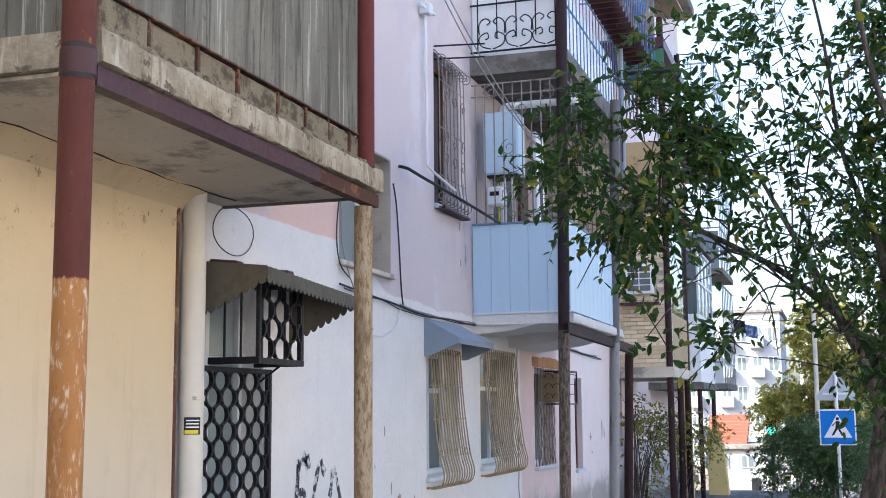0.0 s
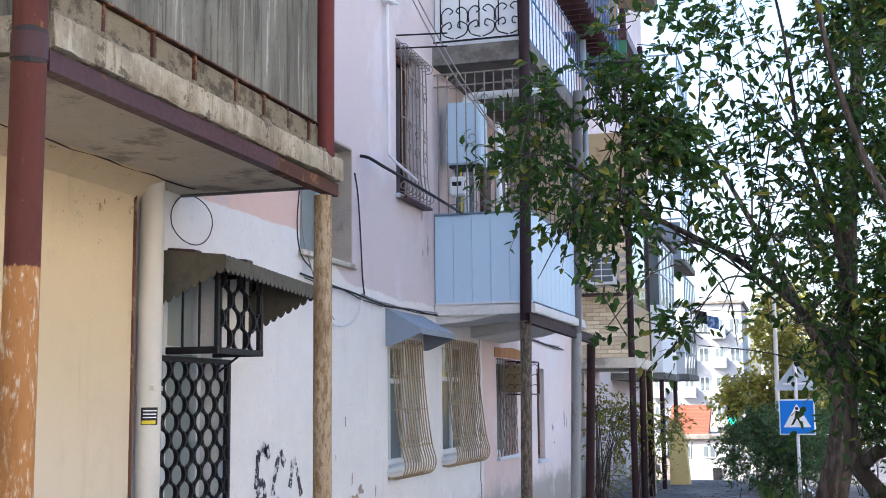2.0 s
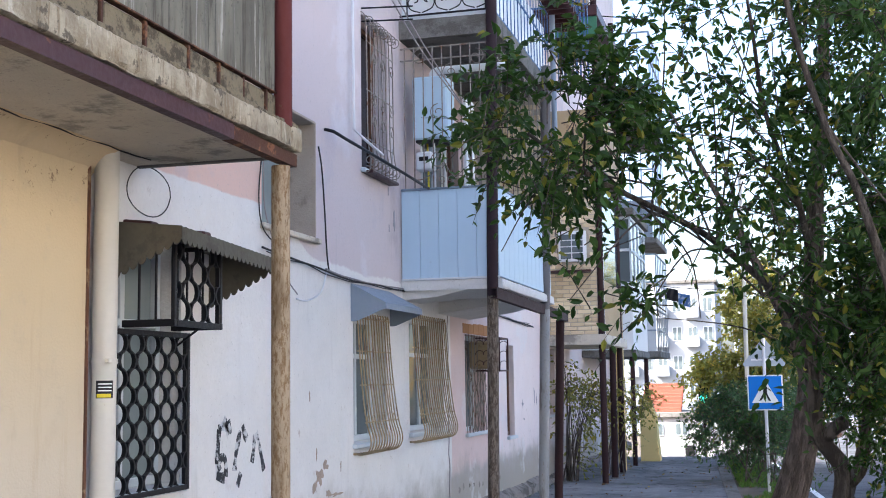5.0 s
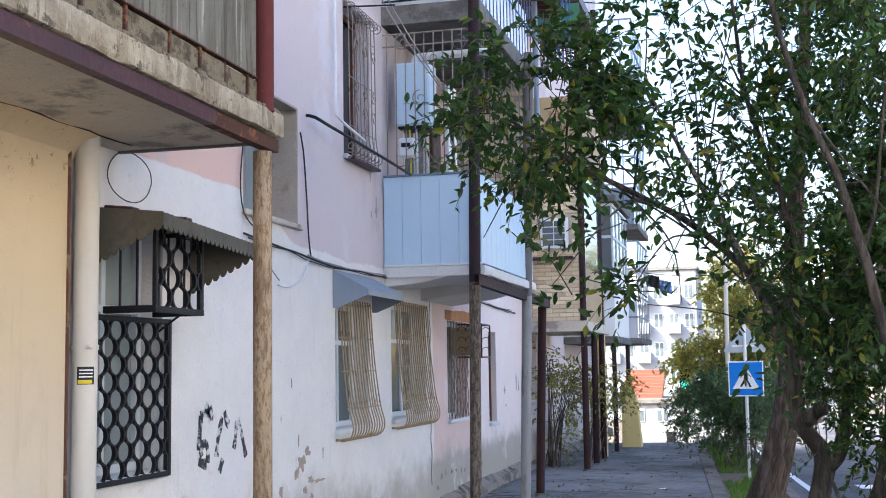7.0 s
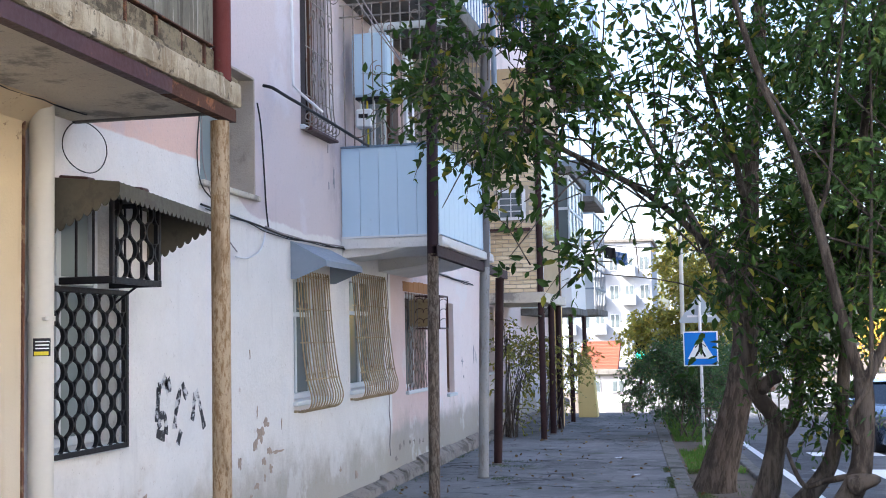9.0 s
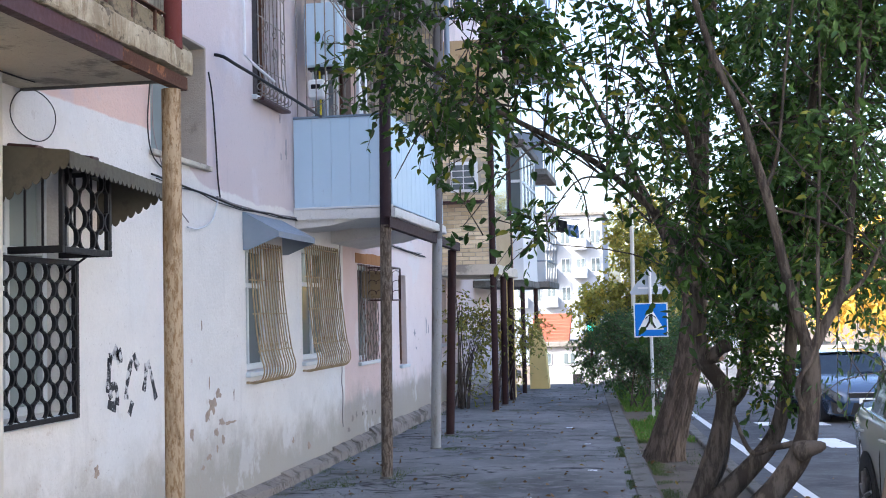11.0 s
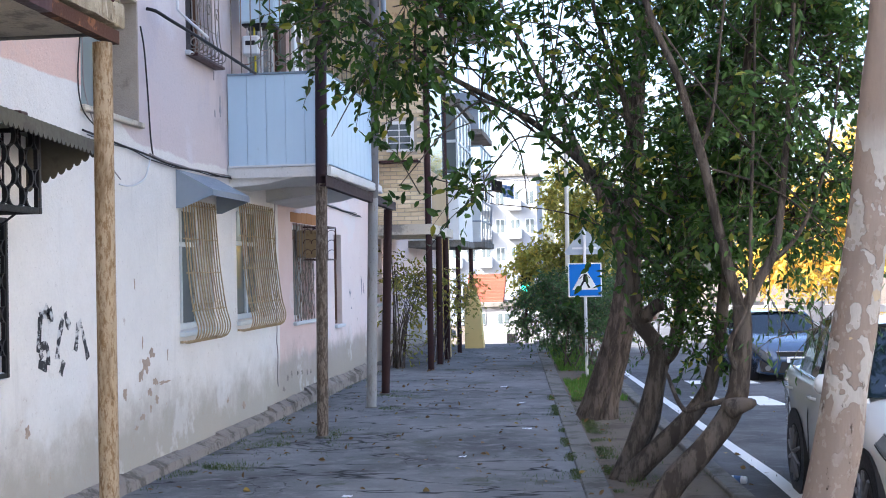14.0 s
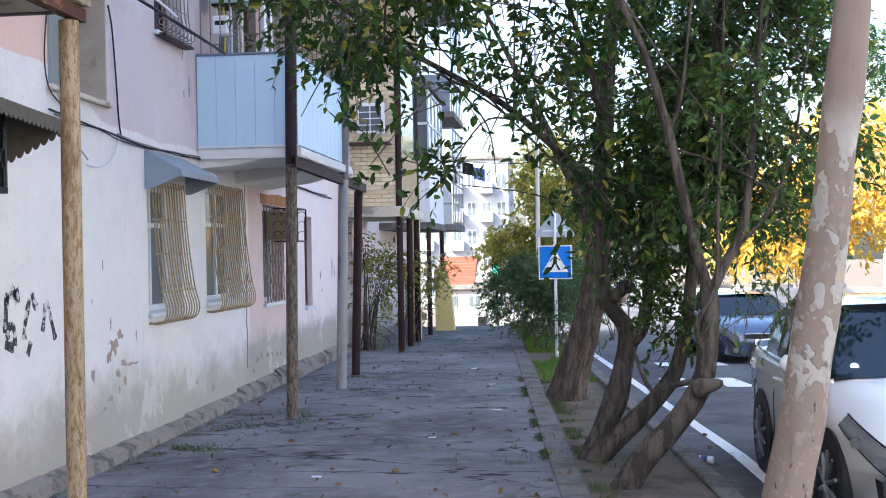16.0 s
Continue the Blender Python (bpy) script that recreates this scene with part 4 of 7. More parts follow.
for y in (by0, by1):
    part("box_rail", Mesh().box((bx0, y - 0.02, bz0), (bx1, y + 0.02, bz0 + 0.045), 0.004), BLACKIRON, ig)
    part("box_rail", Mesh().box((bx0, y - 0.015, bz1), (bx1, y + 0.015, bz1 + 0.03), 0.004), BLACKIRON, ig)
    part("box_post", Mesh().box((bx1 - 0.03, y - 0.015, bz0 + 0.045), (bx1, y + 0.015, bz1), 0.004), BLACKIRON, ig)
    for f in (0.3, 0.62):
        part("box_bar", Mesh().box((lerp(bx0, bx1, f) - 0.007, y - 0.007, bz0 + 0.04), (lerp(bx0, bx1, f) + 0.007, y + 0.007, bz1), 0.002), BLACKIRON, ig)
for z in (bz0, bz1):
    part("box_rail", Mesh().box((bx1 - 0.03, by0 + 0.02, z), (bx1, by1 - 0.02, z + 0.04), 0.004), BLACKIRON, ig)
strap_field(by0 + 0.03, by1 - 0.03, bz0 + 0.04, bz1, bx1 - 0.015, 5, 4, ig)
part("brace", Mesh().tube([(FAC + 0.02, by1, bz0 - 0.12), (bx0 + 0.2, by1, bz0 + 0.01)], 0.008, 6), BLACKIRON, ig, smooth=True)

aw = thing("awning", "weathered dark sheet-metal awning with scalloped edges", "awning")
ax1, az0, az1, a0, a1 = FAC + 0.53, 2.845, 2.79, 8.5, 9.95


def scallop(pts_top, pts_low, n, depth, place, t=0.003):
    """A sheet between an upper and a lower edge whose lower edge hangs in round scallops."""
    m, q = Mesh(), 6
    top, low = [], []
    for k in range(n * q + 1):
        f = k / (n * q)
        u, v = lerp(pts_low[0][0], pts_low[1][0], f), lerp(pts_low[0][1], pts_low[1][1], f)
        low.append((u, v - depth * abs(math.sin(math.pi * n * f)) ** 0.6))
        top.append((lerp(pts_top[0][0], pts_top[1][0], f), lerp(pts_top[0][1], pts_top[1][1], f)))
    for a, b in zip(top, low):
        for w in (-t, t):
            m.v += [place(a[0], a[1], w), place(b[0], b[1], w)]
    for k in range(n * q):
        a = 4 * k
        m.f += [(a, a + 1, a + 5, a + 4), (a + 2, a + 6, a + 7, a + 3), (a + 1, a + 3, a + 7, a + 5)]
    return m


part("top_sheet", Mesh().add([(FAC, a0, az0), (ax1, a0, az1), (ax1, a1, az1), (FAC, a1, az0), (FAC, a0, az0 + 0.006), (ax1, a0, az1 + 0.006), (ax1, a1, az1 + 0.006), (FAC, a1, az0 + 0.006)],
     [(0, 1, 2, 3), (7, 6, 5, 4), (0, 4, 5, 1), (1, 5, 6, 2), (2, 6, 7, 3), (3, 7, 4, 0)]), AWNGREY, aw)
for y in (a0, a1):
    part("side_sheet", scallop(((FAC, az0), (ax1, az1)), ((FAC, 2.48), (ax1, 2.735)), 9, 0.035, lambda u, v, w, y=y: (u, y + w, v)), AWNGREY, aw)
part("front_valance", scallop(((a0, az1), (a1, az1)), ((a0, az1 - 0.07), (a1, az1 - 0.07)), 22, 0.03, lambda u, v, w: (ax1 + w, u, v)), AWNGREY, aw)
for k in range(22):
    y = lerp(a0 + 0.03, a1 - 0.03, k / 21)
    part("rib", Mesh().box((-0.25, -0.008, 0.003), (0.25, 0.008, 0.014), 0.003, Matrix.Translation(((FAC + ax1) / 2, y, (az0 + az1) / 2)) @ Matrix.Rotation(math.atan2(az0 - az1, ax1 - FAC), 4, "Y")), AWNGREY, aw)
for sheet_part in aw.children:
    for v in sheet_part.data.vertices:
        v.co.z -= 0.045 * (v.co.y - a0)
for y, x in ((8.62, FAC + 0.2), (8.95, FAC + 0.4)):
    br = thing("loose_brick", "broken brown brick lying on the awning", "brick")
    zt = lerp(az0, az1, (x - FAC) / 0.53) + 0.012 - 0.045 * (y - a0)
    part("brick_body", Mesh().box((-0.1, -0.05, 0), (0.1, 0.05, 0.03), 0.008, Matrix.Translation((x - 0.02, y, zt)) @ Matrix.Rotation(math.atan2(az0 - az1, ax1 - FAC), 4, "Y")), BROWN, br)

ab = thing("awning", "blue-grey folded sheet-metal awning over a window", "awning")
t0, t1, tx = 13.06, 14.32, FAC + 0.36
part("top_sheet", Mesh().add([(FAC, t0, 2.8), (tx, t0, 2.6), (tx, t1, 2.6), (FAC, t1, 2.8), (FAC, t0, 2.806), (tx, t0, 2.606), (tx, t1, 2.606), (FAC, t1, 2.806)],
     [(0, 1, 2, 3), (7, 6, 5, 4), (0, 4, 5, 1), (1, 5, 6, 2), (2, 6, 7, 3), (3, 7, 4, 0)]), AWNBLUE, ab)
for y in (t0, t1):
    part("side_sheet", Mesh().prism([(FAC, 2.8), (tx, 2.6), (tx, 2.55), (FAC + 0.06, 2.43), (FAC, 2.43)], 1, y - 0.003, y + 0.003), AWNBLUE, ab)
part("front_lip", Mesh().box((tx - 0.004, t0, 2.545), (tx + 0.004, t1, 2.6), 0.001), AWNBLUE, ab)


# ---- pipes and cables on the wall ----
PIPE_X, PIPE_Y = FAC + 0.1, 8.35
dp = thing("downpipe", "cream painted downpipe strapped to the wall", "drainpipe")
part("pipe", Mesh().tube([(PIPE_X, PIPE_Y, -0.01), (PIPE_X, PIPE_Y, 3.275)], 0.075, 20), PIPE, dp, smooth=True)
for z in (0.62, 1.98):
    part("bracket", Mesh().tube([(PIPE_X, PIPE_Y, z - 0.015), (PIPE_X, PIPE_Y, z + 0.015)], 0.082, 20), PIPE, dp, "painted pipe clamp", True)
    part("bracket_bolt", Mesh().box((PIPE_X + 0.055, PIPE_Y - 0.09, z - 0.012), (PIPE_X + 0.085, PIPE_Y - 0.05, z + 0.012), 0.004), PIPE, dp)
stick = thing("sticker", "small black and yellow printed sticker on the downpipe", "sticker")
m = Mesh()
for k in range(9):
    a = radians(lerp(-95, -15, k / 8))
    for z in (1.76, 1.865):
        m.v.append((PIPE_X + 0.0765 * math.cos(a), PIPE_Y + 0.0765 * math.sin(a), z))
m.f = [(2 * k, 2 * k + 2, 2 * k + 3, 2 * k + 1) for k in range(8)]
STICKBLACK, STICKYELLOW = plain("sticker_black", (0.02, 0.02, 0.022), 0.4, 0, 0.1), plain("sticker_yellow", (0.7, 0.55, 0.03), 0.4, 0, 0.1)
part("label_sheet", m, STICKBLACK, stick)
for z, h, mat in ((1.845, 0.007, WHITE), (1.825, 0.007, WHITE), (1.805, 0.007, WHITE), (1.776, 0.022, STICKYELLOW)):
    m = Mesh()
    for k in range(9):
        a = radians(lerp(-90 + random.uniform(0, 8), -20 - random.uniform(0, 8), k / 8))
        for q in (-h / 2, h / 2):
            m.v.append((PIPE_X + 0.0775 * math.cos(a), PIPE_Y + 0.0775 * math.sin(a), z + q))
    m.f = [(2 * k, 2 * k + 2, 2 * k + 3, 2 * k + 1) for k in range(8)]
    part("print_bar", m, mat, stick)


def cable(pts, r, mat, label, name="cable", n=6, smooth=5):
    return tagged(Mesh().tube(curve_pts(pts, smooth), r, n).make(name, mat, None, label, "all"), category="cable")


def wall_run(zoff, r, wob, y0, y1, x=FAC + 0.02):
    pts = []
    k, y = 0, y0
    while y <= y1:
        z = 3.0 - 0.05 * (y - 9.5) if y < 13 else 2.825 + (0.012 * (y - 13) if y < 16 else -0.018 * (y - 18))
        pts.append((x + r, y, z + zoff + wob * noise.noise(Vector((y * 1.7, zoff * 30, 2)))))
        y += 0.22
    return pts


cable(wall_run(0, 0.009, 0.02, 10.85, 22.5), 0.009, CABLE, "black cable stapled along the wall")
cable(wall_run(-0.016, 0.005, 0.025, 10.95, 22.5), 0.005, CABLE, "thin black cable stapled along the wall")
cable(wall_run(0.018, 0.008, 0.02, 12.3, 22.0), 0.008, GREYCABLE, "grey cable stapled along the wall")
cable([(FAC + 0.02, 10.83, 4.4), (FAC + 0.03, 10.84, 3.8), (FAC + 0.02, 10.8, 3.35), (FAC + 0.03, 10.85, 3.1), (FAC + 0.02, 11.1, 3.0)], 0.006, CABLE, "black cable dropping down the wall")
cable([(FAC + 0.02, 10.9, 4.4), (FAC + 0.03, 10.87, 3.6), (FAC + 0.02, 10.95, 3.2), (FAC + 0.06, 11.25, 2.75), (FAC + 0.03, 11.6, 2.6)], 0.006, GREYCABLE, "grey cable dropping down the wall")
cable([(FAC + 0.02, 12.14, 4.0), (FAC + 0.03, 12.2, 3.8), (FAC + 0.02, 12.3, 3.4), (FAC + 0.03, 12.32, 3.05), (FAC + 0.02, 12.4, 2.88)], 0.008, CABLE, "black cable looping down to the wall run")
cable([(FAC + 0.02, 12.35, 2.88), (FAC + 0.04, 12.15, 2.66), (FAC + 0.03, 11.85, 2.56), (FAC + 0.02, 11.6, 2.56)], 0.008, WHITEPIPE, "white cable hanging in a shallow loop")
loop = [(FAC + 0.03, 9.0 + 0.29 * math.cos(a) * (1 + 0.06 * math.sin(2 * a)), 3.11 + 0.165 * math.sin(a)) for a in [2 * math.pi * k / 14 for k in range(15)]]
cable(loop, 0.004, CABLE, "thin black wire hanging in a round loop", smooth=3)
for a, b, c in (((FAC + 0.04, 13.2, 6.45), (-2.7, 13.88, 5.35), (-2.03, 14.85, 4.3)), ((FAC + 0.08, 13.25, 6.45), (-2.66, 13.92, 5.38), (-2.0, 15.05, 4.12))):
    cable([a, b, c], 0.008, GREYCABLE, "grey service cable slung from the wall to the balcony post")
cable([(FAC + 0.005, 16.7 + 0.02 * math.sin(k * 2.3) + 0.012 * math.sin(k * 5.1), 2.75 - 0.14 * k) for k in range(18)], 0.006, GREYCABLE, "thin grey wire running down a crack in the wall", "thin_wire", 5, 2)
gp = thing("gas_pipe", "thin white gas pipe with a valve on the wall", "pipe")
part("pipe", Mesh().tube([(FAC + 0.05, 13.02, 6.0), (FAC + 0.05, 13.05, 4.34), (FAC + 0.1, 13.2, 4.27), (FAC + 0.17, 13.6, 4.17)], 0.014, 8), WHITEPIPE, gp, smooth=True)
part("valve_body", Mesh().box((FAC + 0.0, 12.96, 5.9), (FAC + 0.12, 13.08, 6.02), 0.012), WHITEPIPE, gp)
part("valve_lever", Mesh().tube([(FAC + 0.06, 12.8, 5.95), (FAC + 0.08, 13.24, 5.97)], 0.016, 8), WHITEPIPE, gp, smooth=True)
part("hook", Mesh().tube(arc((FAC + 0.05, 13.0, 6.08), 0.05, -30, 200, 8, 0), 0.008, 6), WHITEPIPE, gp, smooth=True)
cable([(FAC + 0.02, 12.3, 4.19), (FAC + 0.1, 12.32, 4.17), (FAC + 0.14, 12.55, 4.14), (FAC + 0.24, 13.4, 4.07), (FAC + 0.34, 14.72, 3.98)], 0.016, BLACKIRON, "black steel pipe running past the window to the balcony", "steel_pipe", 8, 2)

# ---- painted scrawl and scuffs on the white wall ----
SPRAY = plain("black_spray_paint", (0.05, 0.05, 0.055), 0.8, 0, 0.4, 12, 0.001, (0.55, 0.55, 0.55), 0.52)


def scrawl(name, strokes, label):
    root = thing(name, label, "graffiti", kind="structure")
    for pts in strokes:
        m = Mesh()
        pts = curve_pts([(FAC + 0.003, y, z) for y, z in pts], 5)
        for i, p in enumerate(pts):
            d = pts[min(i + 1, len(pts) - 1)] - pts[max(i - 1, 0)]
            s = Vector((0, -d.z, d.y)).normalized() * (0.034 + 0.02 * noise.noise(p * 11))
            m.v += [tuple(p + s), tuple(p - s)]
        m.f = [(2 * k, 2 * k + 1, 2 * k + 3, 2 * k + 2) for k in range(len(pts) - 1)]
        part("stroke", m, SPRAY, root)


scrawl("graffiti", [[(10.2, 1.575), (10.25, 1.53), (10.29, 1.455)], [(10.28, 1.56), (10.31, 1.5), (10.31, 1.46)], [(10.12, 1.5), (10.2, 1.52), (10.28, 1.5)], [(10.13, 1.5), (10.11, 1.38), (10.09, 1.25)],
                    [(10.13, 1.277), (10.21, 1.295), (10.25, 1.23), (10.24, 1.15)], [(10.09, 1.17), (10.16, 1.15), (10.23, 1.14)], [(10.12, 1.25), (10.15, 1.2)],
                    [(10.5, 1.476), (10.42, 1.3), (10.4, 1.18)], [(10.51, 1.16), (10.45, 1.06)], [(10.54, 1.518), (10.57, 1.46), (10.62, 1.405)],
                    [(10.77, 1.435), (10.75, 1.32), (10.715, 1.22)], [(10.8, 1.455), (10.865, 1.33), (10.95, 1.144)]],
       "black sprayed scrawl on the white wall")
PEEL = concrete("bare_brown_plaster", (0.43, 0.34, 0.275), (0.27, 0.2, 0.155), 14.0, 0.55)
SMUDGE = concrete("grey_cement_dab", (0.36, 0.36, 0.38), (0.24, 0.24, 0.26), 12.0, 0.55)


def flakes(name, spots, mat, label):
    """Ragged bare or daubed spots on the wall: centre along the street, height, half width, half height."""
    root = thing(name, label, "wall damage", kind="structure")
    for y, z, w, h in spots:
        n, seed = 22, random.uniform(0, 90)
        ring = []
        for k in range(n):
            a = 2 * math.pi * k / n
            q = 0.72 + 0.75 * noise.noise(Vector((math.cos(a) * 1.7, math.sin(a) * 1.7, seed)))
            ring.append((y + w * q * math.cos(a), z + h * q * math.sin(a)))
        part("bare_spot", Mesh().prism(ring, 0, FAC + 0.001, FAC + 0.0035), mat, root)


flakes("peeled_plaster", [(12.2, 1.0, 0.1, 0.1), (12.34, 1.08, 0.09, 0.07), (12.08, 0.92, 0.06, 0.09), (12.42, 0.82, 0.07, 0.05), (12.28, 0.75, 0.05, 0.06), (12.62, 0.8, 0.16, 0.02), (11.7, 0.79, 0.05, 0.07),
                          (12.1, 0.55, 0.06, 0.04), (12.45, 0.66, 0.05, 0.05), (12.3, 0.6, 0.03, 0.04), (11.95, 0.47, 0.05, 0.03), (12.75, 1.05, 0.02, 0.05), (12.12, 1.2, 0.015, 0.06), (11.95, 1.72, 0.015, 0.07),
                          (14.6, 0.42, 0.05, 0.04), (15.2, 0.3, 0.06, 0.05), (9.9, 0.7, 0.05, 0.05)], PEEL, "brown bare spots where the white paint has flaked off")
flakes("foot_damage", [(17.2, 0.43, 0.07, 0.05), (17.42, 0.47, 0.05, 0.05), (17.75, 0.45, 0.05, 0.04), (18.0, 0.44, 0.06, 0.05), (18.3, 0.42, 0.05, 0.05), (18.5, 0.41, 0.04, 0.04), (17.0, 0.3, 0.08, 0.05), (19.6, 0.4, 0.06, 0.05)], PLINTH, "dark broken spots along the foot of the pink wall")
flakes("cement_dabs", [(21.4, 1.45, 0.09, 0.03), (21.4, 1.45, 0.03, 0.08), (22.4, 1.57, 0.05, 0.2), (22.6, 1.5, 0.04, 0.12), (21.5, 1.2, 0.05, 0.03), (14.45, 4.3, 0.03, 0.1), (14.5, 3.6, 0.04, 0.16), (14.3, 3.9, 0.02, 0.06), (14.32, 3.5, 0.02, 0.06), (15.0, 3.3, 0.1, 0.14)], SMUDGE, "grey cement dabs and smears on the wall")


# ---- the blue balcony's cage and what stands in it ----
cg = thing("balcony_cage", "pale iron bars closing the balcony up to the slab above", "railing")
ye = 14.765
for k in range(10):
    x = lerp(FAC + 0.06, OUT - 0.05, k / 9)
    part("bar", Mesh().tube([(x, ye, 3.99), (x, ye, 5.62)], 0.007, 6), PALEIRON, cg, smooth="all")
for k in range(12):
    y = lerp(14.9, 17.9, k / 11)
    part("bar", Mesh().tube([(OUT, y, 3.99), (OUT, y, 5.7)], 0.007, 6), PALEIRON, cg, smooth="all")
for z in (5.46, 5.6):
    part("rail", Mesh().box((FAC + 0.01, ye - 0.008, z), (OUT, ye + 0.008, z + 0.016), 0.002), PALEIRON, cg)
    part("rail", Mesh().box((OUT - 0.008, ye + 0.01, z), (OUT + 0.008, 17.95, z + 0.016), 0.002), PALEIRON, cg)
for x, z, s in ((-2.75, 4.85, 1), (-2.45, 4.85, -1), (-2.75, 4.3, 1), (-2.35, 4.35, -1), (-2.6, 5.3, 1), (-2.95, 5.5, 1), (-2.3, 5.45, -1)):
    part("scroll", Mesh().tube(arc((x, ye - 0.01, z), (0.1, 0.02), 90, 90 + s * 480, 18, 1), 0.006, 5), PALEIRON, cg, smooth="all")
for x, z0, z1 in ((-2.95, 4.12, 4.2), (-2.55, 4.3, 4.12), (-2.3, 4.1, 4.3)):
    part("swag", Mesh().tube(curve_pts([(x - 0.15, ye - 0.01, z0), (x, ye - 0.01, min(z0, z1) - 0.03), (x + 0.2, ye - 0.01, z1)], 6), 0.006, 5), PALEIRON, cg, smooth="all")
for k in range(6):
    x = lerp(-2.72, -2.2, k / 5)
    part("foot_scroll", Mesh().tube(arc((x, ye - 0.008, 4.08), (0.05, 0.015), -90, 300, 12, 1), 0.005, 5), PALEIRON, cg, smooth="all")

bo = thing("boiler", "white wall-hung gas boiler with pipes below", "boiler")
part("casing", Mesh().box((FAC + 0.12, 14.86, 4.57), (FAC + 0.53, 15.2, 5.3), 0.02), BLUEPANEL, bo, "pale enamelled casing")
part("bottom_plate", Mesh().box((FAC + 0.15, 14.88, 4.54), (FAC + 0.5, 15.18, 4.57), 0.004), BLACKIRON, bo)
for x, mat in ((FAC + 0.18, WHITEPIPE), (FAC + 0.26, STICKYELLOW), (FAC + 0.34, WHITEPIPE), (FAC + 0.42, PIPE)):
    part("pipe", Mesh().tube([(x, 14.98, 4.54), (x + 0.01, 14.98, 4.3), (x - 0.02, 15.05, 3.0)], 0.011, 7), mat, bo, smooth=True)
part("gas_meter", Mesh().box((FAC + 0.14, 14.9, 4.22), (FAC + 0.33, 15.04, 4.44), 0.02), WHITE, bo, "white gas meter")
part("meter_dial", Mesh().box((FAC + 0.18, 14.894, 4.33), (FAC + 0.29, 14.901, 4.38), 0.003), BLACKIRON, bo)
part("flue", Mesh().tube(curve_pts([(FAC + 0.32, 15.03, 5.3), (FAC + 0.34, 15.03, 5.38), (FAC + 0.5, 15.03, 5.4), (OUT + 0.1, 15.05, 5.4)], 4), 0.045, 12), WHITE, bo, "white flue pipe", True)
dr = thing("balcony_door", "white balcony door standing open against a brown one", "door")
part("leaf", Mesh().box((-2.66, 15.55, 2.98), (-2.62, 15.95, 5.2), 0.006), WHITE, dr)
part("leaf", Mesh().box((-2.9, 15.7, 2.98), (-2.86, 16.1, 4.9), 0.006), WOODBROWN, dr, "brown wooden leaf")
for x, z in ((-2.45, 4.75), (-2.35, 4.65)):
    pk = Mesh().tube([(x, 15.3, 2.97), (x - 0.12, 15.5, z)], 0.018, 7).make("timber_pole", PALEIRON, None, "pale timber pole leaning in the balcony", True)
    tagged(pk, category="pole")

# ---- upper balcony over the blue one ----
ub = thing("balcony", "upper balcony with scrolled black railing and white boards", "balcony")
part("slab", slab_mesh(14.75, 18.3, FAC, OUT + 0.05, 5.72, 5.94), KERB, ub, "grey concrete slab", True)
part("end_board", Mesh().box((FAC + 0.01, 14.84, 5.945), (OUT - 0.03, 14.87, 6.95), 0.004), WHITE, ub, "white board behind the railing")
part("side_board", Mesh().box((OUT - 0.06, 14.88, 5.945), (OUT - 0.035, 18.2, 6.75), 0.004), WHITE, ub)
for z in (5.985, 6.55, 6.98):
    part("rail", Mesh().box((FAC + 0.01, 14.755, z), (OUT - 0.005, 14.775, z + 0.02), 0.003), BLACKIRON, ub)
for k in range(5):
    x = lerp(FAC + 0.1, OUT - 0.08, k / 4)
    part("baluster", Mesh().tube([(x, 14.765, 6.0 if k in (0, 4) else 6.14), (x, 14.765, 6.98)], 0.008, 6), BLACKIRON, ub, smooth="all")
for k in range(3):
    x = FAC + 0.27 + 0.32 * k
    for s in (1, -1):
        part("heart_scroll", Mesh().tube(curve_pts([(x + s * 0.01, 14.76, 6.02), (x + s * 0.13, 14.76, 6.07), (x + s * 0.15, 14.76, 6.17), (x + s * 0.06, 14.76, 6.22), (x + s * 0.04, 14.76, 6.16), (x + s * 0.08, 14.76, 6.14)], 5), 0.0075, 6), BLACKIRON, ub, smooth="all")
        part("upper_scroll", Mesh().tube(curve_pts([(x + s * 0.15, 14.76, 6.2), (x + s * 0.15, 14.76, 6.33), (x + s * 0.08, 14.76, 6.39), (x + s * 0.02, 14.76, 6.35), (x + s * 0.06, 14.76, 6.31)], 5), 0.0075, 6), BLACKIRON, ub, smooth="all")
BLUEIRON = plain("blue_painted_ironwork", (0.07, 0.15, 0.32), 0.5, 0, 0.3, 8, 0.002, (0.3, 0.34, 0.4), 0.56)
for k in range(17):
    y = lerp(14.9, 18.25, k / 16)
    part("side_baluster", Mesh().tube([(OUT + 0.01, y, 5.97), (OUT + 0.01, y, 6.95)], 0.007, 6), BLUEIRON, ub, smooth="all")
for z in (5.97, 6.5, 6.95):
    part("side_rail", Mesh().box((OUT, 14.8, z), (OUT + 0.02, 18.28, z + 0.02), 0.003), BLUEIRON, ub)
sh = thing("balcony_shelf", "brown timber shelf on joists with blue rails above", "shelf")
part("board", Mesh().box((OUT + 0.02, 15.9, 7.08), (OUT + 0.3, 19.4, 7.11), 0.004), BROWN, sh)
for k in range(16):
    y = lerp(15.95, 19.35, k / 15)
    part("joist", Mesh().box((OUT - 0.02, y - 0.02, 7.0), (OUT + 0.36, y + 0.02, 7.08), 0.004), BROWN, sh)
for k in range(22):
    y = lerp(15.95, 19.35, k / 21)
    part("shelf_bar", Mesh().tube([(OUT + 0.3, y, 7.11), (OUT + 0.3, y, 8.2)], 0.008, 6), BLUEIRON, sh, smooth="all")
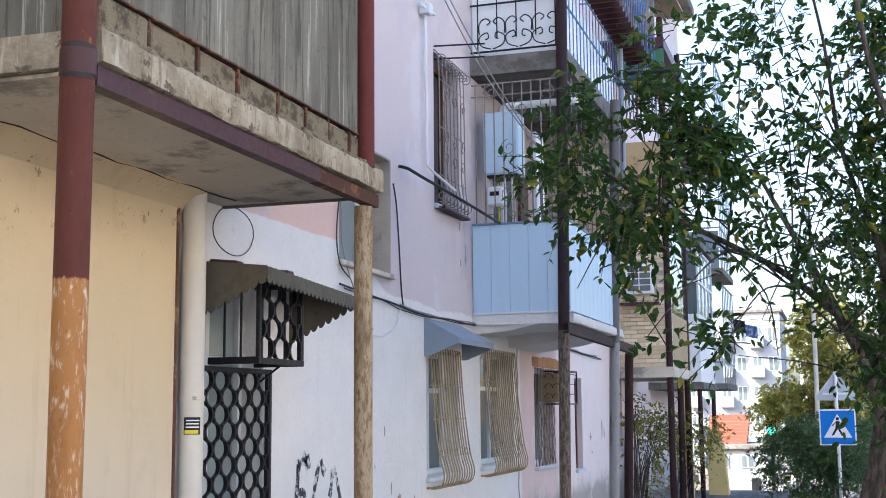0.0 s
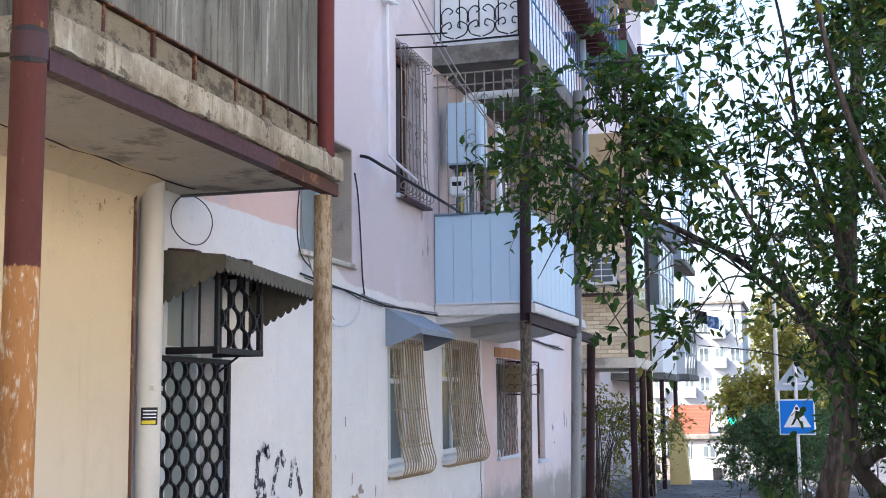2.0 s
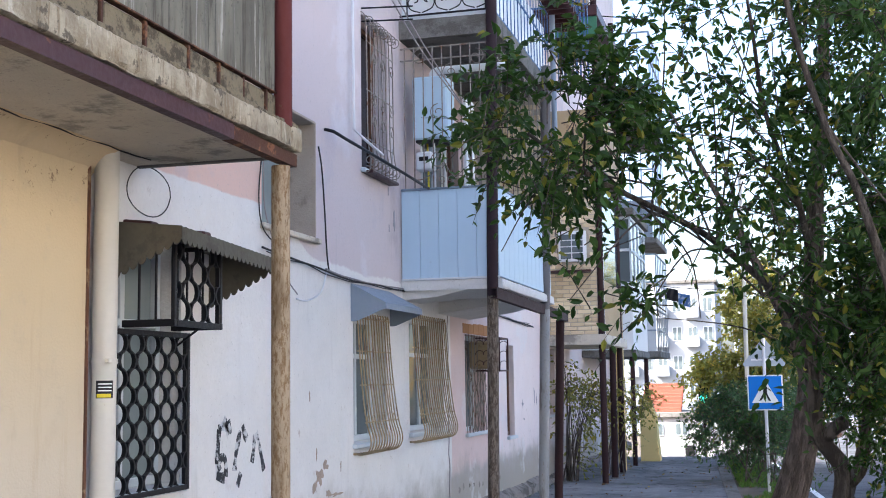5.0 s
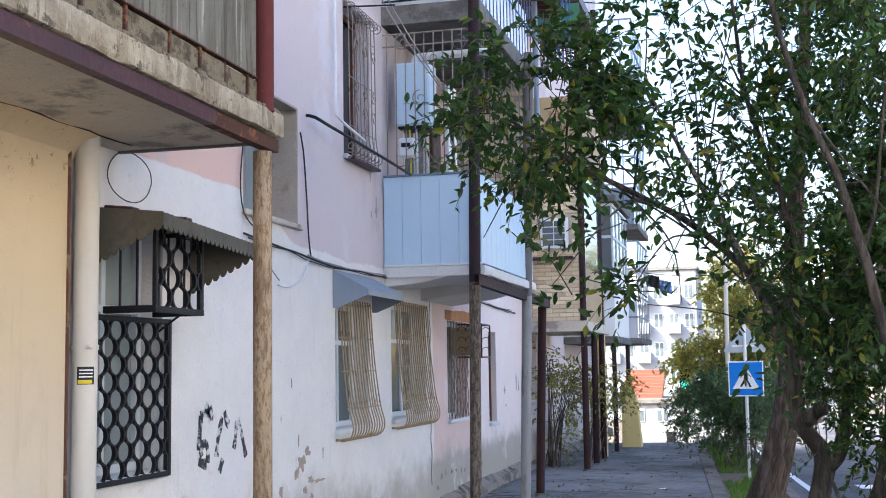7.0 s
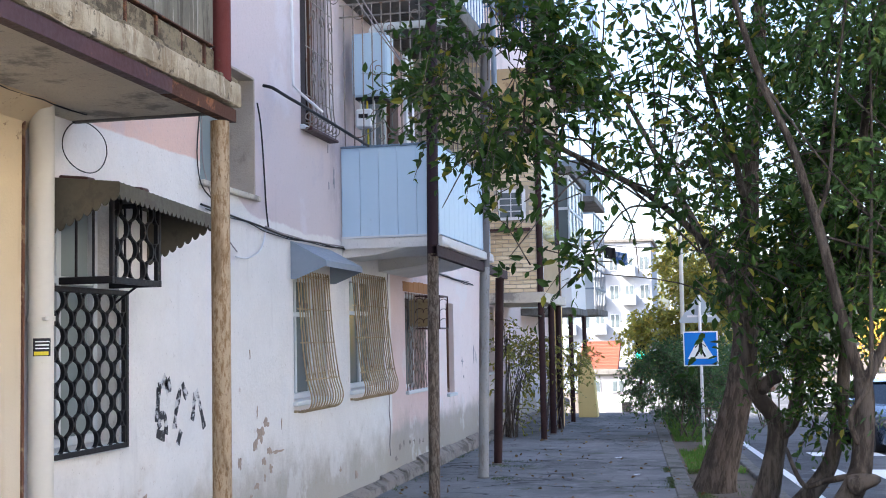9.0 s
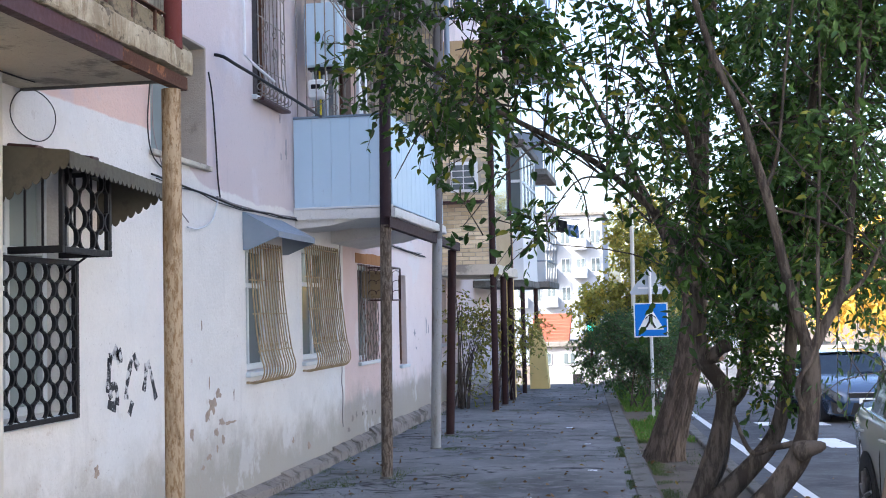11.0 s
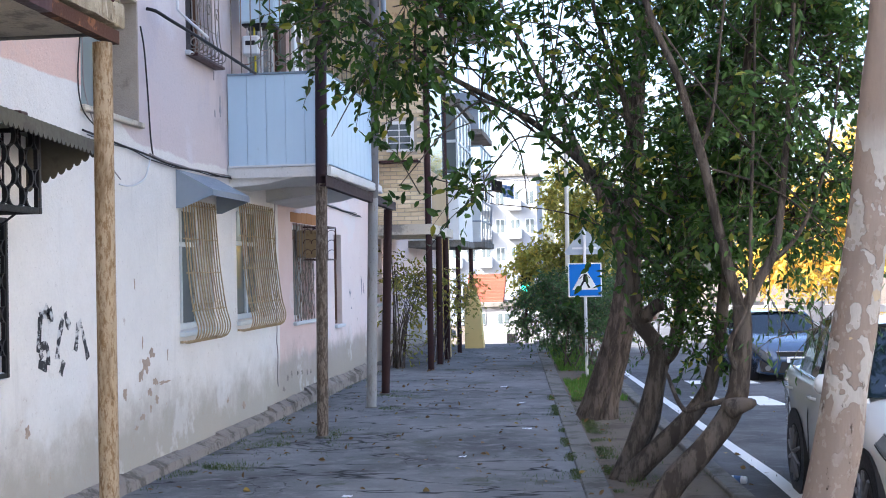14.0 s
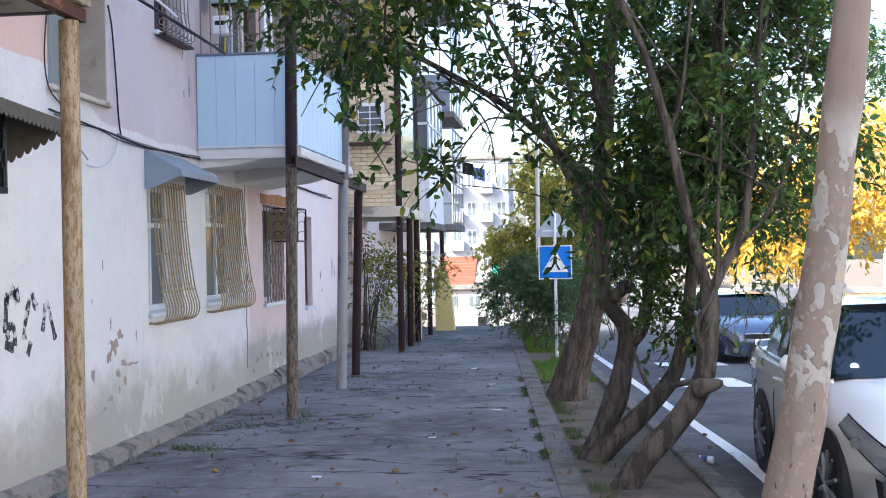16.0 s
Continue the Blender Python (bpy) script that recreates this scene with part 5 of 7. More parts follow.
part("support_post", Mesh().tube([(OUT + 0.02, 18.6, 5.0), (OUT + 0.02, 18.6, 7.08)], 0.04, 10), AWNBLUE, sh, smooth=True)
part("outrigger", Mesh().tube([(OUT - 1.0, 18.7, 6.72), (OUT + 0.75, 18.7, 6.68)], 0.03, 8), CABLE, sh, smooth=True)
bl = thing("lattice_screen", "blue iron lattice screen on an upper balcony", "screen")
for k in range(9):
    x = lerp(OUT - 0.35, OUT + 0.15, k / 8)
    part("bar", Mesh().tube([(x, 21.3, 6.6), (x, 21.3, 9.4)], 0.01, 6), BLUEIRON, bl, smooth="all")
    part("slant", Mesh().tube([(x, 21.28, 6.6), (OUT - 0.35 + (x - OUT + 0.35 + 0.4) % 0.5, 21.28, 9.4)], 0.008, 6), BLUEIRON, bl, smooth="all")
for z in (6.6, 7.3, 8.0, 8.7, 9.4):
    part("rail", Mesh().box((FAC, 21.29, z), (OUT + 0.15, 21.31, z + 0.03), 0.003), BLUEIRON, bl)


# ---- the cream brick balcony and those beyond ----
MORTAR = concrete("pale_mortar", (0.55, 0.49, 0.4), (0.25, 0.22, 0.18), 8.0, 0.6)
GREEN = plain("green_painted_board", (0.05, 0.16, 0.09), 0.6, 0, 0.3, 5)
TAN = plain("tan_board", (0.4, 0.3, 0.17), 0.7, 0, 0.3, 4, 0.003, (0.25, 0.17, 0.1), 0.62)
bk = thing("balcony", "enclosed cream brick balcony on brown posts", "balcony")
part("slab", slab_mesh(23.25, 26.35, FAC, OUT + 0.06, 2.44, 2.62), SOFFIT, bk, "grey concrete slab", True)
brick_core = part("core", Mesh().box((FAC + 0.01, 23.34, 2.62), (OUT - 0.08, 26.2, 5.45), 0.004), MORTAR, bk)
part("corner_pillar", Mesh().box((OUT - 0.08, 23.32, 2.62), (OUT + 0.02, 23.42, 5.45), 0.006), WHITEPIPE, bk)
part("front_board", Mesh().box((OUT - 0.08, 23.43, 2.62), (OUT + 0.0, 26.2, 3.6), 0.006), TAN, bk)
part("front_window", Mesh().box((OUT - 0.078, 23.43, 3.6), (OUT - 0.02, 26.2, 5.3), 0.006), GLASS, bk)
part("slab", slab_mesh(23.25, 26.35, FAC, OUT + 0.06, 5.45, 5.62), KERB, bk, "grey concrete slab", True)
lv = part("louvre_frame", Mesh().box((-2.86, 23.25, 3.93), (-2.36, 23.31, 4.48), 0.006), WHITE, bk, "white louvred frame")
for i in range(2):
    for k in range(4):
        part("louvre_pane", Mesh().box((-2.82 + 0.21 * i, 23.236, 3.98 + 0.115 * k), (-2.63 + 0.21 * i, 23.249, 4.075 + 0.115 * k), 0.002), GLASS, lv)
part("tray", Mesh().box((-3.05, 23.0, 3.72), (-2.25, 23.33, 3.76), 0.004), BROWN, bk)
fb = thing("balcony", "brown and green boarded upper balcony with a tan canopy", "balcony")
part("parapet", Mesh().box((FAC, 23.3, 5.62), (OUT + 0.02, 26.3, 6.7), 0.01), TAN, fb)
part("rail_board", Mesh().box((FAC + 0.3, 23.2, 8.05), (OUT + 0.05, 23.25, 8.38), 0.006), GREEN, fb, "green painted board")
part("shelf_board", Mesh().box((FAC + 0.3, 23.1, 7.75), (OUT + 0.05, 23.5, 7.82), 0.006), BROWN, fb)
part("slab", Mesh().box((FAC, 23.2, 8.4), (OUT + 0.06, 26.4, 8.6), 0.01), BROWN, fb, "brown slab edge")
part("canopy", Mesh().add([(FAC, 22.6, 10.0), (OUT + 0.1, 22.6, 9.7), (OUT + 0.15, 26.5, 9.9), (FAC, 26.5, 10.2), (FAC, 22.6, 10.04), (OUT + 0.1, 22.6, 9.74), (OUT + 0.15, 26.5, 9.94), (FAC, 26.5, 10.24)],
     [(0, 1, 2, 3), (7, 6, 5, 4), (0, 4, 5, 1), (1, 5, 6, 2), (2, 6, 7, 3), (3, 7, 4, 0)]), TAN, fb, "tan board canopy")
part("back_board", Mesh().box((FAC + 0.02, 24.0, 8.6), (OUT - 0.2, 24.05, 9.7), 0.006), TAN, fb)

wb = thing("balcony", "white panelled far balcony on thin dark posts", "balcony")
part("slab", slab_mesh(27.9, 31.0, FAC, OUT + 0.06, 2.3, 2.45), KERB, wb, smooth=True)
part("panel", Mesh().box((FAC + 0.01, 27.95, 2.45), (OUT + 0.02, 30.95, 3.9), 0.01), WHITE, wb, "white panel")
part("glazing", Mesh().box((FAC + 0.02, 27.98, 3.9), (OUT, 30.9, 5.3), 0.01), GLASS, wb)
for z in (4.6, 5.3):
    part("glazing_bar", Mesh().box((FAC + 0.01, 27.95, z - 0.03), (OUT + 0.02, 30.95, z + 0.03), 0.004), WINFRAME, wb)
for k in range(5):
    part("glazing_post", Mesh().box((OUT - 0.02, 27.95 + 0.74 * k, 3.9), (OUT + 0.022, 28.0 + 0.74 * k, 5.3), 0.004), WINFRAME, wb)
part("roof_slab", Mesh().box((FAC, 27.8, 5.35), (OUT + 0.1, 31.1, 5.5), 0.01), KERB, wb)
for y in (28.0, 30.9):
    part("leg", Mesh().tube([(OUT - 0.03, y, -0.03), (OUT - 0.03, y, 2.3)], 0.05, 8), P6MAT, wb, smooth=True)
for lev in range(3):
    z = 2.5 + 2.85 * lev
    sb = thing("balcony", "blue-green iron framed far balcony hung with washing", "balcony")
    part("slab", Mesh().box((FAC, 32.2, z - 0.15), (OUT + 0.2, 35.2, z), 0.01), KERB, sb)
    for k in range(7):
        part("bar", Mesh().tube([(OUT + 0.15, 32.25 + 0.48 * k, z), (OUT + 0.15, 32.25 + 0.48 * k, z + 2.4)], 0.014, 5), AWNBLUE, sb, smooth="all")
    for k in range(5):
        x = lerp(FAC + 0.1, OUT + 0.15, k / 4)
        part("bar", Mesh().tube([(x, 32.25, z), (x, 32.25, z + 2.4)], 0.018, 5), AWNBLUE, sb, smooth="all")
    for q in (0.5, 1.0, 1.7, 2.4):
        part("rail", Mesh().box((FAC, 32.23, z + q), (OUT + 0.17, 32.27, z + q + 0.04), 0.004), AWNBLUE, sb)
        part("rail", Mesh().box((OUT + 0.13, 32.27, z + q), (OUT + 0.17, 35.2, z + q + 0.04), 0.004), AWNBLUE, sb)
    part("panel", Mesh().box((FAC + 0.02, 32.3, z), (OUT + 0.1, 32.34, z + 0.95), 0.004), WINFRAME if lev != 1 else AWNBLUE, sb)
YELLOW = plain("yellow_ochre_render", (0.8, 0.6, 0.25), 0.85, 0, 0.2, 3, 0.006, (0.5, 0.33, 0.12), 0.66)
yp = thing("buttress", "ochre yellow rendered buttress with a sloping top", "buttress")
part("body", Mesh().prism([(OUT - 0.05, -0.05), (OUT + 0.38, -0.05), (OUT + 0.3, 1.0), (OUT + 0.2, 1.3), (OUT - 0.05, 1.4)], 1, 29.3, 29.7), YELLOW, yp)
part("body", Mesh().box((OUT - 0.2, 26.5, -0.03), (OUT - 0.06, 26.7, 2.44), 0.01), YELLOW, yp)


# ---- trees ----
rng = np.random.default_rng(7)


def leaf_mesh(pos, way, size, droop=0.35, width=0.5):
    """Many folded six-cornered leaves at pos, each pointing along way."""
    n = len(pos)
    d = way + rng.normal(0, 0.35, (n, 3))
    d[:, 2] -= droop
    d /= np.linalg.norm(d, axis=1)[:, None]
    s = np.cross(d, rng.normal(0, 1, (n, 3)) * 0.6 + (0, 0, 1.0))
    s /= np.linalg.norm(s, axis=1)[:, None] + 1e-9
    up = np.cross(s, d)
    l = size * rng.uniform(0.65, 1.25, n)
    w = l * width * rng.uniform(0.8, 1.15, n)
    fold = rng.uniform(0.05, 0.35, n)
    out = np.empty((n, 6, 3))
    for k, (a, b, c) in enumerate(((0, 0, 0), (0.3, 0.46, 1), (0.66, 0.38, 0.8), (1, 0, -0.25), (0.66, -0.38, 0.8), (0.3, -0.46, 1))):
        out[:, k] = pos + d * (a * l)[:, None] + s * (b * w)[:, None] + up * (c * fold * w)[:, None]
    return out.reshape(-1, 3)


def leaf_object(name, blocks, mat, parent, label):
    v = np.concatenate(blocks)
    n = len(v) // 6
    base = np.arange(n)[:, None] * 6
    f = np.concatenate([base + (0, 1, 2, 3), base + (0, 3, 4, 5)])
    me = bpy.data.meshes.new(name)
    me.from_pydata(v.tolist(), [], f.tolist())
    me.materials.append(mat)
    ob = new(name, me)
    if parent:
        ob.parent = parent
    return tagged(ob, label, kind="stuff")


def crown(parent, blobs, size, leafmat, barkmat, per=11, length=0.42, droop=0.35, gap=0.0, width=0.5, label="dense dark green leaves"):
    """Leafy twigs scattered through ellipsoids (centre, radii, number of twigs), thinned by noise so that gaps stay."""
    blocks, twigs = [], Mesh()
    for cx, cy, cz, rx, ry, rz, count in blobs:
        c, r = np.array((cx, cy, cz)), np.array((rx, ry, rz))
        made = tries = 0
        while made < count and tries < count * 6:
            tries += 1
            u = rng.normal(0, 1, 3)
            u *= rng.uniform(0.15, 1) ** 0.5 / np.linalg.norm(u)
            p = c + u * r
            if gap and noise.noise(Vector(p) * 1.9) < gap * rng.uniform(0.2, 1.0) - 0.2:
                continue
            made += 1
            way = u + rng.normal(0, 0.6, 3)
            way[2] += 0.1
            way /= np.linalg.norm(way)
            l = length * rng.uniform(0.6, 1.3)
            bend = np.array((0, 0, -0.35 * l))
            t = (np.arange(per) + rng.uniform(0.2, 0.8, per)) / per
            pos = p + way * (t * l)[:, None] + bend * (t ** 2)[:, None]
            side = np.cross(way, rng.normal(0, 1, (per, 3)))
            side /= np.linalg.norm(side, axis=1)[:, None]
            blocks.append(leaf_mesh(pos, way * 0.5 + side * 0.8, size, droop, width))
            if made % 2 == 0:
                twigs.tube([tuple(p - way * l * 0.4), tuple(p + way * l * 0.5 + bend * 0.25), tuple(p + way * l + bend)], [0.006, 0.004, 0.002], 3, False)
    leaf_object("crown", blocks, leafmat, parent, label)
    tagged(part("twigwork", twigs, barkmat, parent), kind="stuff")


def limb(parent, name, pts, r0, r1, mat, n=12, wob=0.1):
    pts = curve_pts(pts, 6)
    k = len(pts) - 1
    return part(name, Mesh().tube(pts, [lerp(r0, r1, i / k) for i in range(k + 1)], n, True, wob), mat, parent, smooth="all")


def side_shoots(parent, starts, targets, r, mat):
    """Thin branches that reach from points on the limbs into the crown."""
    m = Mesh()
    for a in starts:
        for b in targets:
            a, b = Vector(a), Vector(b)
            if (a - b).length < 2.6 and random.random() < 0.4:
                e = b + Vector([random.uniform(-0.4, 0.4) for _ in range(3)])
                c = a.lerp(e, 0.5) + Vector((random.uniform(-0.15, 0.15), random.uniform(-0.15, 0.15), random.uniform(0.0, 0.25)))
                m.tube(curve_pts([a, c, e], 5), [r * (1 - 0.07 * i) for i in range(11)], 5, False)
    tagged(part("fine_branchwork", m, mat, parent), kind="stuff")


# the low many-stemmed tree by the kerb
ta = thing("tree", "low many-stemmed tree with dark glossy leaves on a leaning trunk", "tree")
limb(ta, "stem", [(0.93, 12.3, -0.08), (0.97, 12.3, 0.02), (1.1, 12.3, 0.3), (1.24, 12.3, 0.7), (1.29, 12.3, 1.06), (1.13, 12.3, 1.32), (1.09, 12.3, 1.58), (1.08, 12.3, 2.0)], 0.105, 0.055, BARKSMOOTH, 14)
limb(ta, "limb", [(1.08, 12.3, 1.95), (0.9, 12.3, 2.42), (0.62, 12.25, 2.73), (0.26, 12.0, 3.02), (-0.14, 11.6, 3.22), (-0.6, 11.2, 3.45), (-1.0, 11.0, 3.75)], 0.042, 0.014, BARKSMOOTH, 9)
limb(ta, "limb", [(1.08, 12.3, 1.95), (1.12, 12.3, 2.5), (1.05, 12.2, 3.2), (0.8, 12.0, 4.0), (0.7, 11.9, 4.9), (0.5, 11.9, 6.0)], 0.042, 0.006, BARKSMOOTH, 9)
limb(ta, "stem", [(0.98, 12.2, -0.06), (1.1, 12.2, 0.08), (1.39, 12.2, 0.36), (1.62, 12.2, 0.62), (1.72, 12.15, 0.85), (1.8, 12.1, 1.3), (1.9, 12.0, 2.4), (2.1, 11.9, 3.8)], 0.105, 0.03, BARKSMOOTH, 14)
limb(ta, "stem", [(1.05, 12.45, 0.1), (1.25, 12.6, 0.4), (1.34, 12.7, 0.8), (1.5, 12.7, 1.4), (1.7, 12.6, 2.4), (1.8, 12.5, 3.6)], 0.05, 0.02, BARKSMOOTH, 9)
limb(ta, "branch", [(1.28, 12.3, 0.9), (1.45, 12.2, 1.1), (1.5, 12.2, 1.6), (1.45, 12.1, 2.4)], 0.035, 0.012, BARKSMOOTH, 7)
limb(ta, "cut_stub", [(1.15, 12.3, 1.3), (1.25, 12.2, 1.42), (1.3, 12.15, 1.45)], 0.05, 0.06, BARKSMOOTH, 10)
tc = thing("tree", "slender leaning tree with a knotted grey-brown stem", "tree")
limb(tc, "stem", [(1.16, 10.95, -0.05), (1.32, 10.92, 0.2), (1.52, 10.9, 0.42), (1.69, 10.9, 0.64), (1.77, 10.9, 0.8), (1.8, 10.9, 0.95), (1.83, 10.9, 1.26), (1.82, 10.9, 1.48)], 0.1, 0.064, BARKSMOOTH, 16)
part("burl", Mesh().tube(curve_pts([(1.7, 10.85, 0.72), (1.78, 10.82, 0.76), (1.9, 10.8, 0.78)], 3), [0.06, 0.085, 0.085, 0.07, 0.06, 0.045, 0.02], 12, True, 0.35), BARKSMOOTH, tc, smooth="all")
limb(tc, "limb", [(1.82, 10.9, 1.42), (1.75, 10.9, 1.7), (1.68, 10.9, 2.01), (1.58, 10.9, 2.51), (1.49, 10.88, 2.85), (1.39, 10.85, 3.19), (1.2, 10.8, 3.65), (1.0, 10.7, 4.4), (0.9, 10.6, 5.2)], 0.045, 0.018, BARKSMOOTH)
limb(tc, "limb", [(1.83, 10.9, 1.42), (1.95, 10.9, 1.65), (2.08, 10.9, 1.9), (2.15, 10.92, 2.4), (2.22, 10.95, 3.1), (2.3, 11.0, 4.2)], 0.042, 0.014, BARKSMOOTH)
limb(tc, "branch", [(1.8, 10.88, 0.95), (1.72, 10.8, 1.2), (1.86, 10.8, 1.5), (1.9, 10.82, 2.2), (1.95, 10.85, 3.1), (1.98, 10.9, 4.0)], 0.022, 0.008, BARKSMOOTH, 6)
limb(tc, "branch", [(1.78, 10.9, 0.8), (1.55, 11.0, 0.74), (1.4, 11.1, 0.7), (1.3, 11.3, 0.95)], 0.028, 0.014, BARKSMOOTH, 7)
limb(tc, "branch", [(1.55, 10.9, 2.6), (1.65, 10.85, 2.9), (1.72, 10.8, 3.5), (1.85, 10.8, 4.4)], 0.016, 0.007, BARKSMOOTH, 6)
limb(tc, "branch", [(2.0, 10.9, 1.75), (2.25, 10.9, 2.0), (2.45, 10.9, 2.5), (2.6, 11.0, 3.3)], 0.02, 0.007, BARKSMOOTH, 6)
side_shoots(ta, [(0.72, 12.2, 2.5), (0.37, 12.0, 2.87), (-0.12, 11.6, 3.15), (1.05, 12.2, 3.2), (0.8, 12.0, 4.0), (1.5, 12.2, 1.6), (-0.6, 11.2, 3.45)],
            [(-0.5, 11.1, 3.9), (-0.9, 11.0, 3.0), (-0.5, 11.0, 2.4), (0.1, 11.1, 2.3), (0.5, 11.9, 3.9), (1.0, 11.7, 4.6), (0.2, 11.8, 4.4), (-0.9, 11.0, 4.3), (1.4, 12.0, 2.8), (0.0, 11.5, 4.9)], 0.011, BARKSMOOTH)
side_shoots(tc, [(2.15, 10.92, 2.4), (2.22, 10.95, 3.1), (1.58, 10.9, 2.5), (1.2, 10.8, 3.65), (2.1, 12.0, 1.6)],
            [(2.6, 11.2, 3.4), (2.4, 11.4, 4.2), (1.5, 11.2, 4.2), (2.7, 11.0, 2.2), (2.4, 11.0, 1.7), (1.7, 11.5, 3.2), (2.0, 11.6, 5.0), (1.0, 11.0, 2.8)], 0.011, BARKSMOOTH)
crown(ta, [(1.78, 12.4, 3.0, 0.6, 0.8, 1.2, 480), (-0.7, 11.0, 3.82, 0.7, 0.55, 0.62, 235), (-0.3, 11.2, 3.15, 0.6, 0.5, 0.35, 16),
           (-0.95, 11.0, 2.9, 0.4, 0.35, 0.32, 10), (-0.5, 11.0, 2.45, 0.22, 0.3, 0.15, 4), (0.1, 11.1, 2.38, 0.35, 0.3, 0.2, 11), (0.7, 11.8, 3.4, 0.8, 0.8, 0.8, 110), (0.4, 11.2, 2.4, 0.28, 0.3, 0.2, 11),
           (0.5, 11.8, 4.9, 1.5, 0.9, 0.8, 80), (1.15, 11.6, 4.75, 0.55, 0.6, 0.75, 130), (1.0, 11.4, 2.5, 0.35, 0.5, 0.5, 40)], 0.1, LEAF, BARKSMOOTH, gap=0.6, per=10)
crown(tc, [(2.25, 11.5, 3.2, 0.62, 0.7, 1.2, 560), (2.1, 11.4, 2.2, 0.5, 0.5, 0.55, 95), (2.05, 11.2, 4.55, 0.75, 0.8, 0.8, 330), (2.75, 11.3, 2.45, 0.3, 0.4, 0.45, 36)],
      0.08, LEAFSKYLIT, BARKSMOOTH, gap=0.3)
crown(ta, [(1.62, 12.3, 1.35, 0.27, 0.35, 0.5, 120), (1.4, 12.4, 1.75, 0.25, 0.3, 0.4, 60)], 0.065, LEAF, BARKSMOOTH, per=12, length=0.3, gap=0.2, label="small dark leaves between the stems")
crown(tc, [(2.35, 10.9, 1.35, 0.28, 0.3, 0.2, 26)], 0.06, LEAFBUSH, BARKSMOOTH, 9, 0.38, 1.6, 0, 0.25, "thin drooping grey-green leaves")

# the old furrowed tree
t1 = thing("tree", "old leaning tree with a thick furrowed trunk", "tree")
pts = curve_pts([(0.74, 16.4, -0.1), (0.78, 16.4, 0.08), (0.87, 16.4, 0.37), (0.99, 16.4, 0.75), (1.1, 16.4, 1.2), (1.18, 16.4, 1.75), (1.26, 16.45, 2.6), (1.34, 16.5, 4.0), (1.5, 16.6, 5.5), (1.6, 16.6, 7.5)], 14)
tr = Mesh()
n = 150
for i, p in enumerate(pts):
    f = i / (len(pts) - 1)
    r = lerp(0.255, 0.05, f) + 0.11 * math.exp(-f * 22)
    for k in range(n):
        a = 2 * math.pi * k / n
        way = Vector((math.cos(a), math.sin(a), 0))
        wander = 0.5 * noise.noise(Vector((way.x * 2, way.y * 2, p.z * 1.1)))
        ridge = abs(noise.noise(Vector((way.x * 4.4 + wander, way.y * 4.4 - wander, p.z * 1.15))))
        fine = noise.noise(Vector((way.x * 13, way.y * 13, p.z * 4.5)))
        flare = math.exp(-f * 22) * noise.noise(Vector((way.x * 1.6, way.y * 1.6, 4.0)))
        q = r * (1 + 0.06 * noise.noise(Vector((way.x, way.y, p.z * 0.8))) + 0.2 * flare) - 0.03 * math.exp(-ridge * 14) + 0.007 * fine
        tr.v.append((p.x + q * way.x, p.y + q * way.y, p.z))
for i in range(len(pts) - 1):
    for k in range(n):
        a, b = i * n + k, i * n + (k + 1) % n
        tr.f.append((a, b, b + n, a + n))
part("trunk", tr, BARKDARK, t1, smooth="all")
limb(t1, "limb", [(1.2, 16.4, 1.5), (1.0, 16.3, 2.3), (0.6, 16.2, 3.2), (0.1, 16.0, 4.2), (-0.3, 15.9, 5.0)], 0.09, 0.008, BARKDARK, 9)
limb(t1, "limb", [(1.28, 16.4, 1.9), (1.7, 16.4, 2.6), (2.1, 16.5, 3.6), (2.4, 16.6, 5.0), (2.6, 16.6, 6.2)], 0.08, 0.008, BARKDARK, 9)
part("cut_limb", Mesh().tube([(1.2, 16.35, 1.15), (1.38, 16.2, 1.22), (1.44, 16.12, 1.24)], [0.11, 0.1, 0.095], 14), BARKDARK, t1, smooth=True)
part("cut_face", Mesh().tube([(1.44, 16.12, 1.24), (1.448, 16.108, 1.2413)], 0.088, 14), PALEIRON, t1, "pale sawn face")
crown(t1, [(1.6, 16.5, 3.3, 0.85, 0.9, 1.4, 320), (2.4, 16.5, 5.4, 1.1, 1.2, 1.5, 380), (0.9, 16.4, 6.3, 1.8, 1.4, 0.9, 120), (0.3, 16.2, 4.6, 1.0, 0.9, 0.9, 35), (2.2, 16.3, 1.9, 0.6, 0.6, 0.6, 60)], 0.1, LEAF, BARKDARK, gap=0.5)

# the plane tree by the kerb
tp = thing("tree", "leaning plane tree trunk with flaking grey, cream and brown bark", "tree")
pts = curve_pts([(1.615, 7.3, -0.12), (1.625, 7.3, 0.05), (1.68, 7.3, 0.4), (1.73, 7.3, 0.7), (1.8, 7.3, 1.05), (1.85, 7.3, 1.35), (1.91, 7.3, 1.75), (1.96, 7.3, 2.09), (2.04, 7.3, 2.8), (2.1, 7.3, 3.6), (2.2, 7.3, 4.8)], 6)
part("trunk", Mesh().tube(pts, [lerp(0.118, 0.07, i / (len(pts) - 1)) * (1 + 0.9 * math.exp(-i / 3.0) * 0.4) for i in range(len(pts))], 32, True, 0.16), BARKPLANE, tp, smooth="all")
for z, x, s in ((1.44, 1.8, 0.022), (2.02, 1.9, 0.02)):
    part("knot", Mesh().tube([(x + 0.08, 7.3, z - 0.03), (x + 0.02, 7.26, z), (x - 0.02, 7.24, z + 0.005)], [s * 1.9, s * 1.3, s * 0.5], 14, True, 0.3), BARKPLANE, tp, smooth="all")
limb(tp, "limb", [(2.15, 7.3, 4.2), (2.5, 7.4, 5.0), (3.0, 7.5, 6.0)], 0.06, 0.03, BARKPLANE)
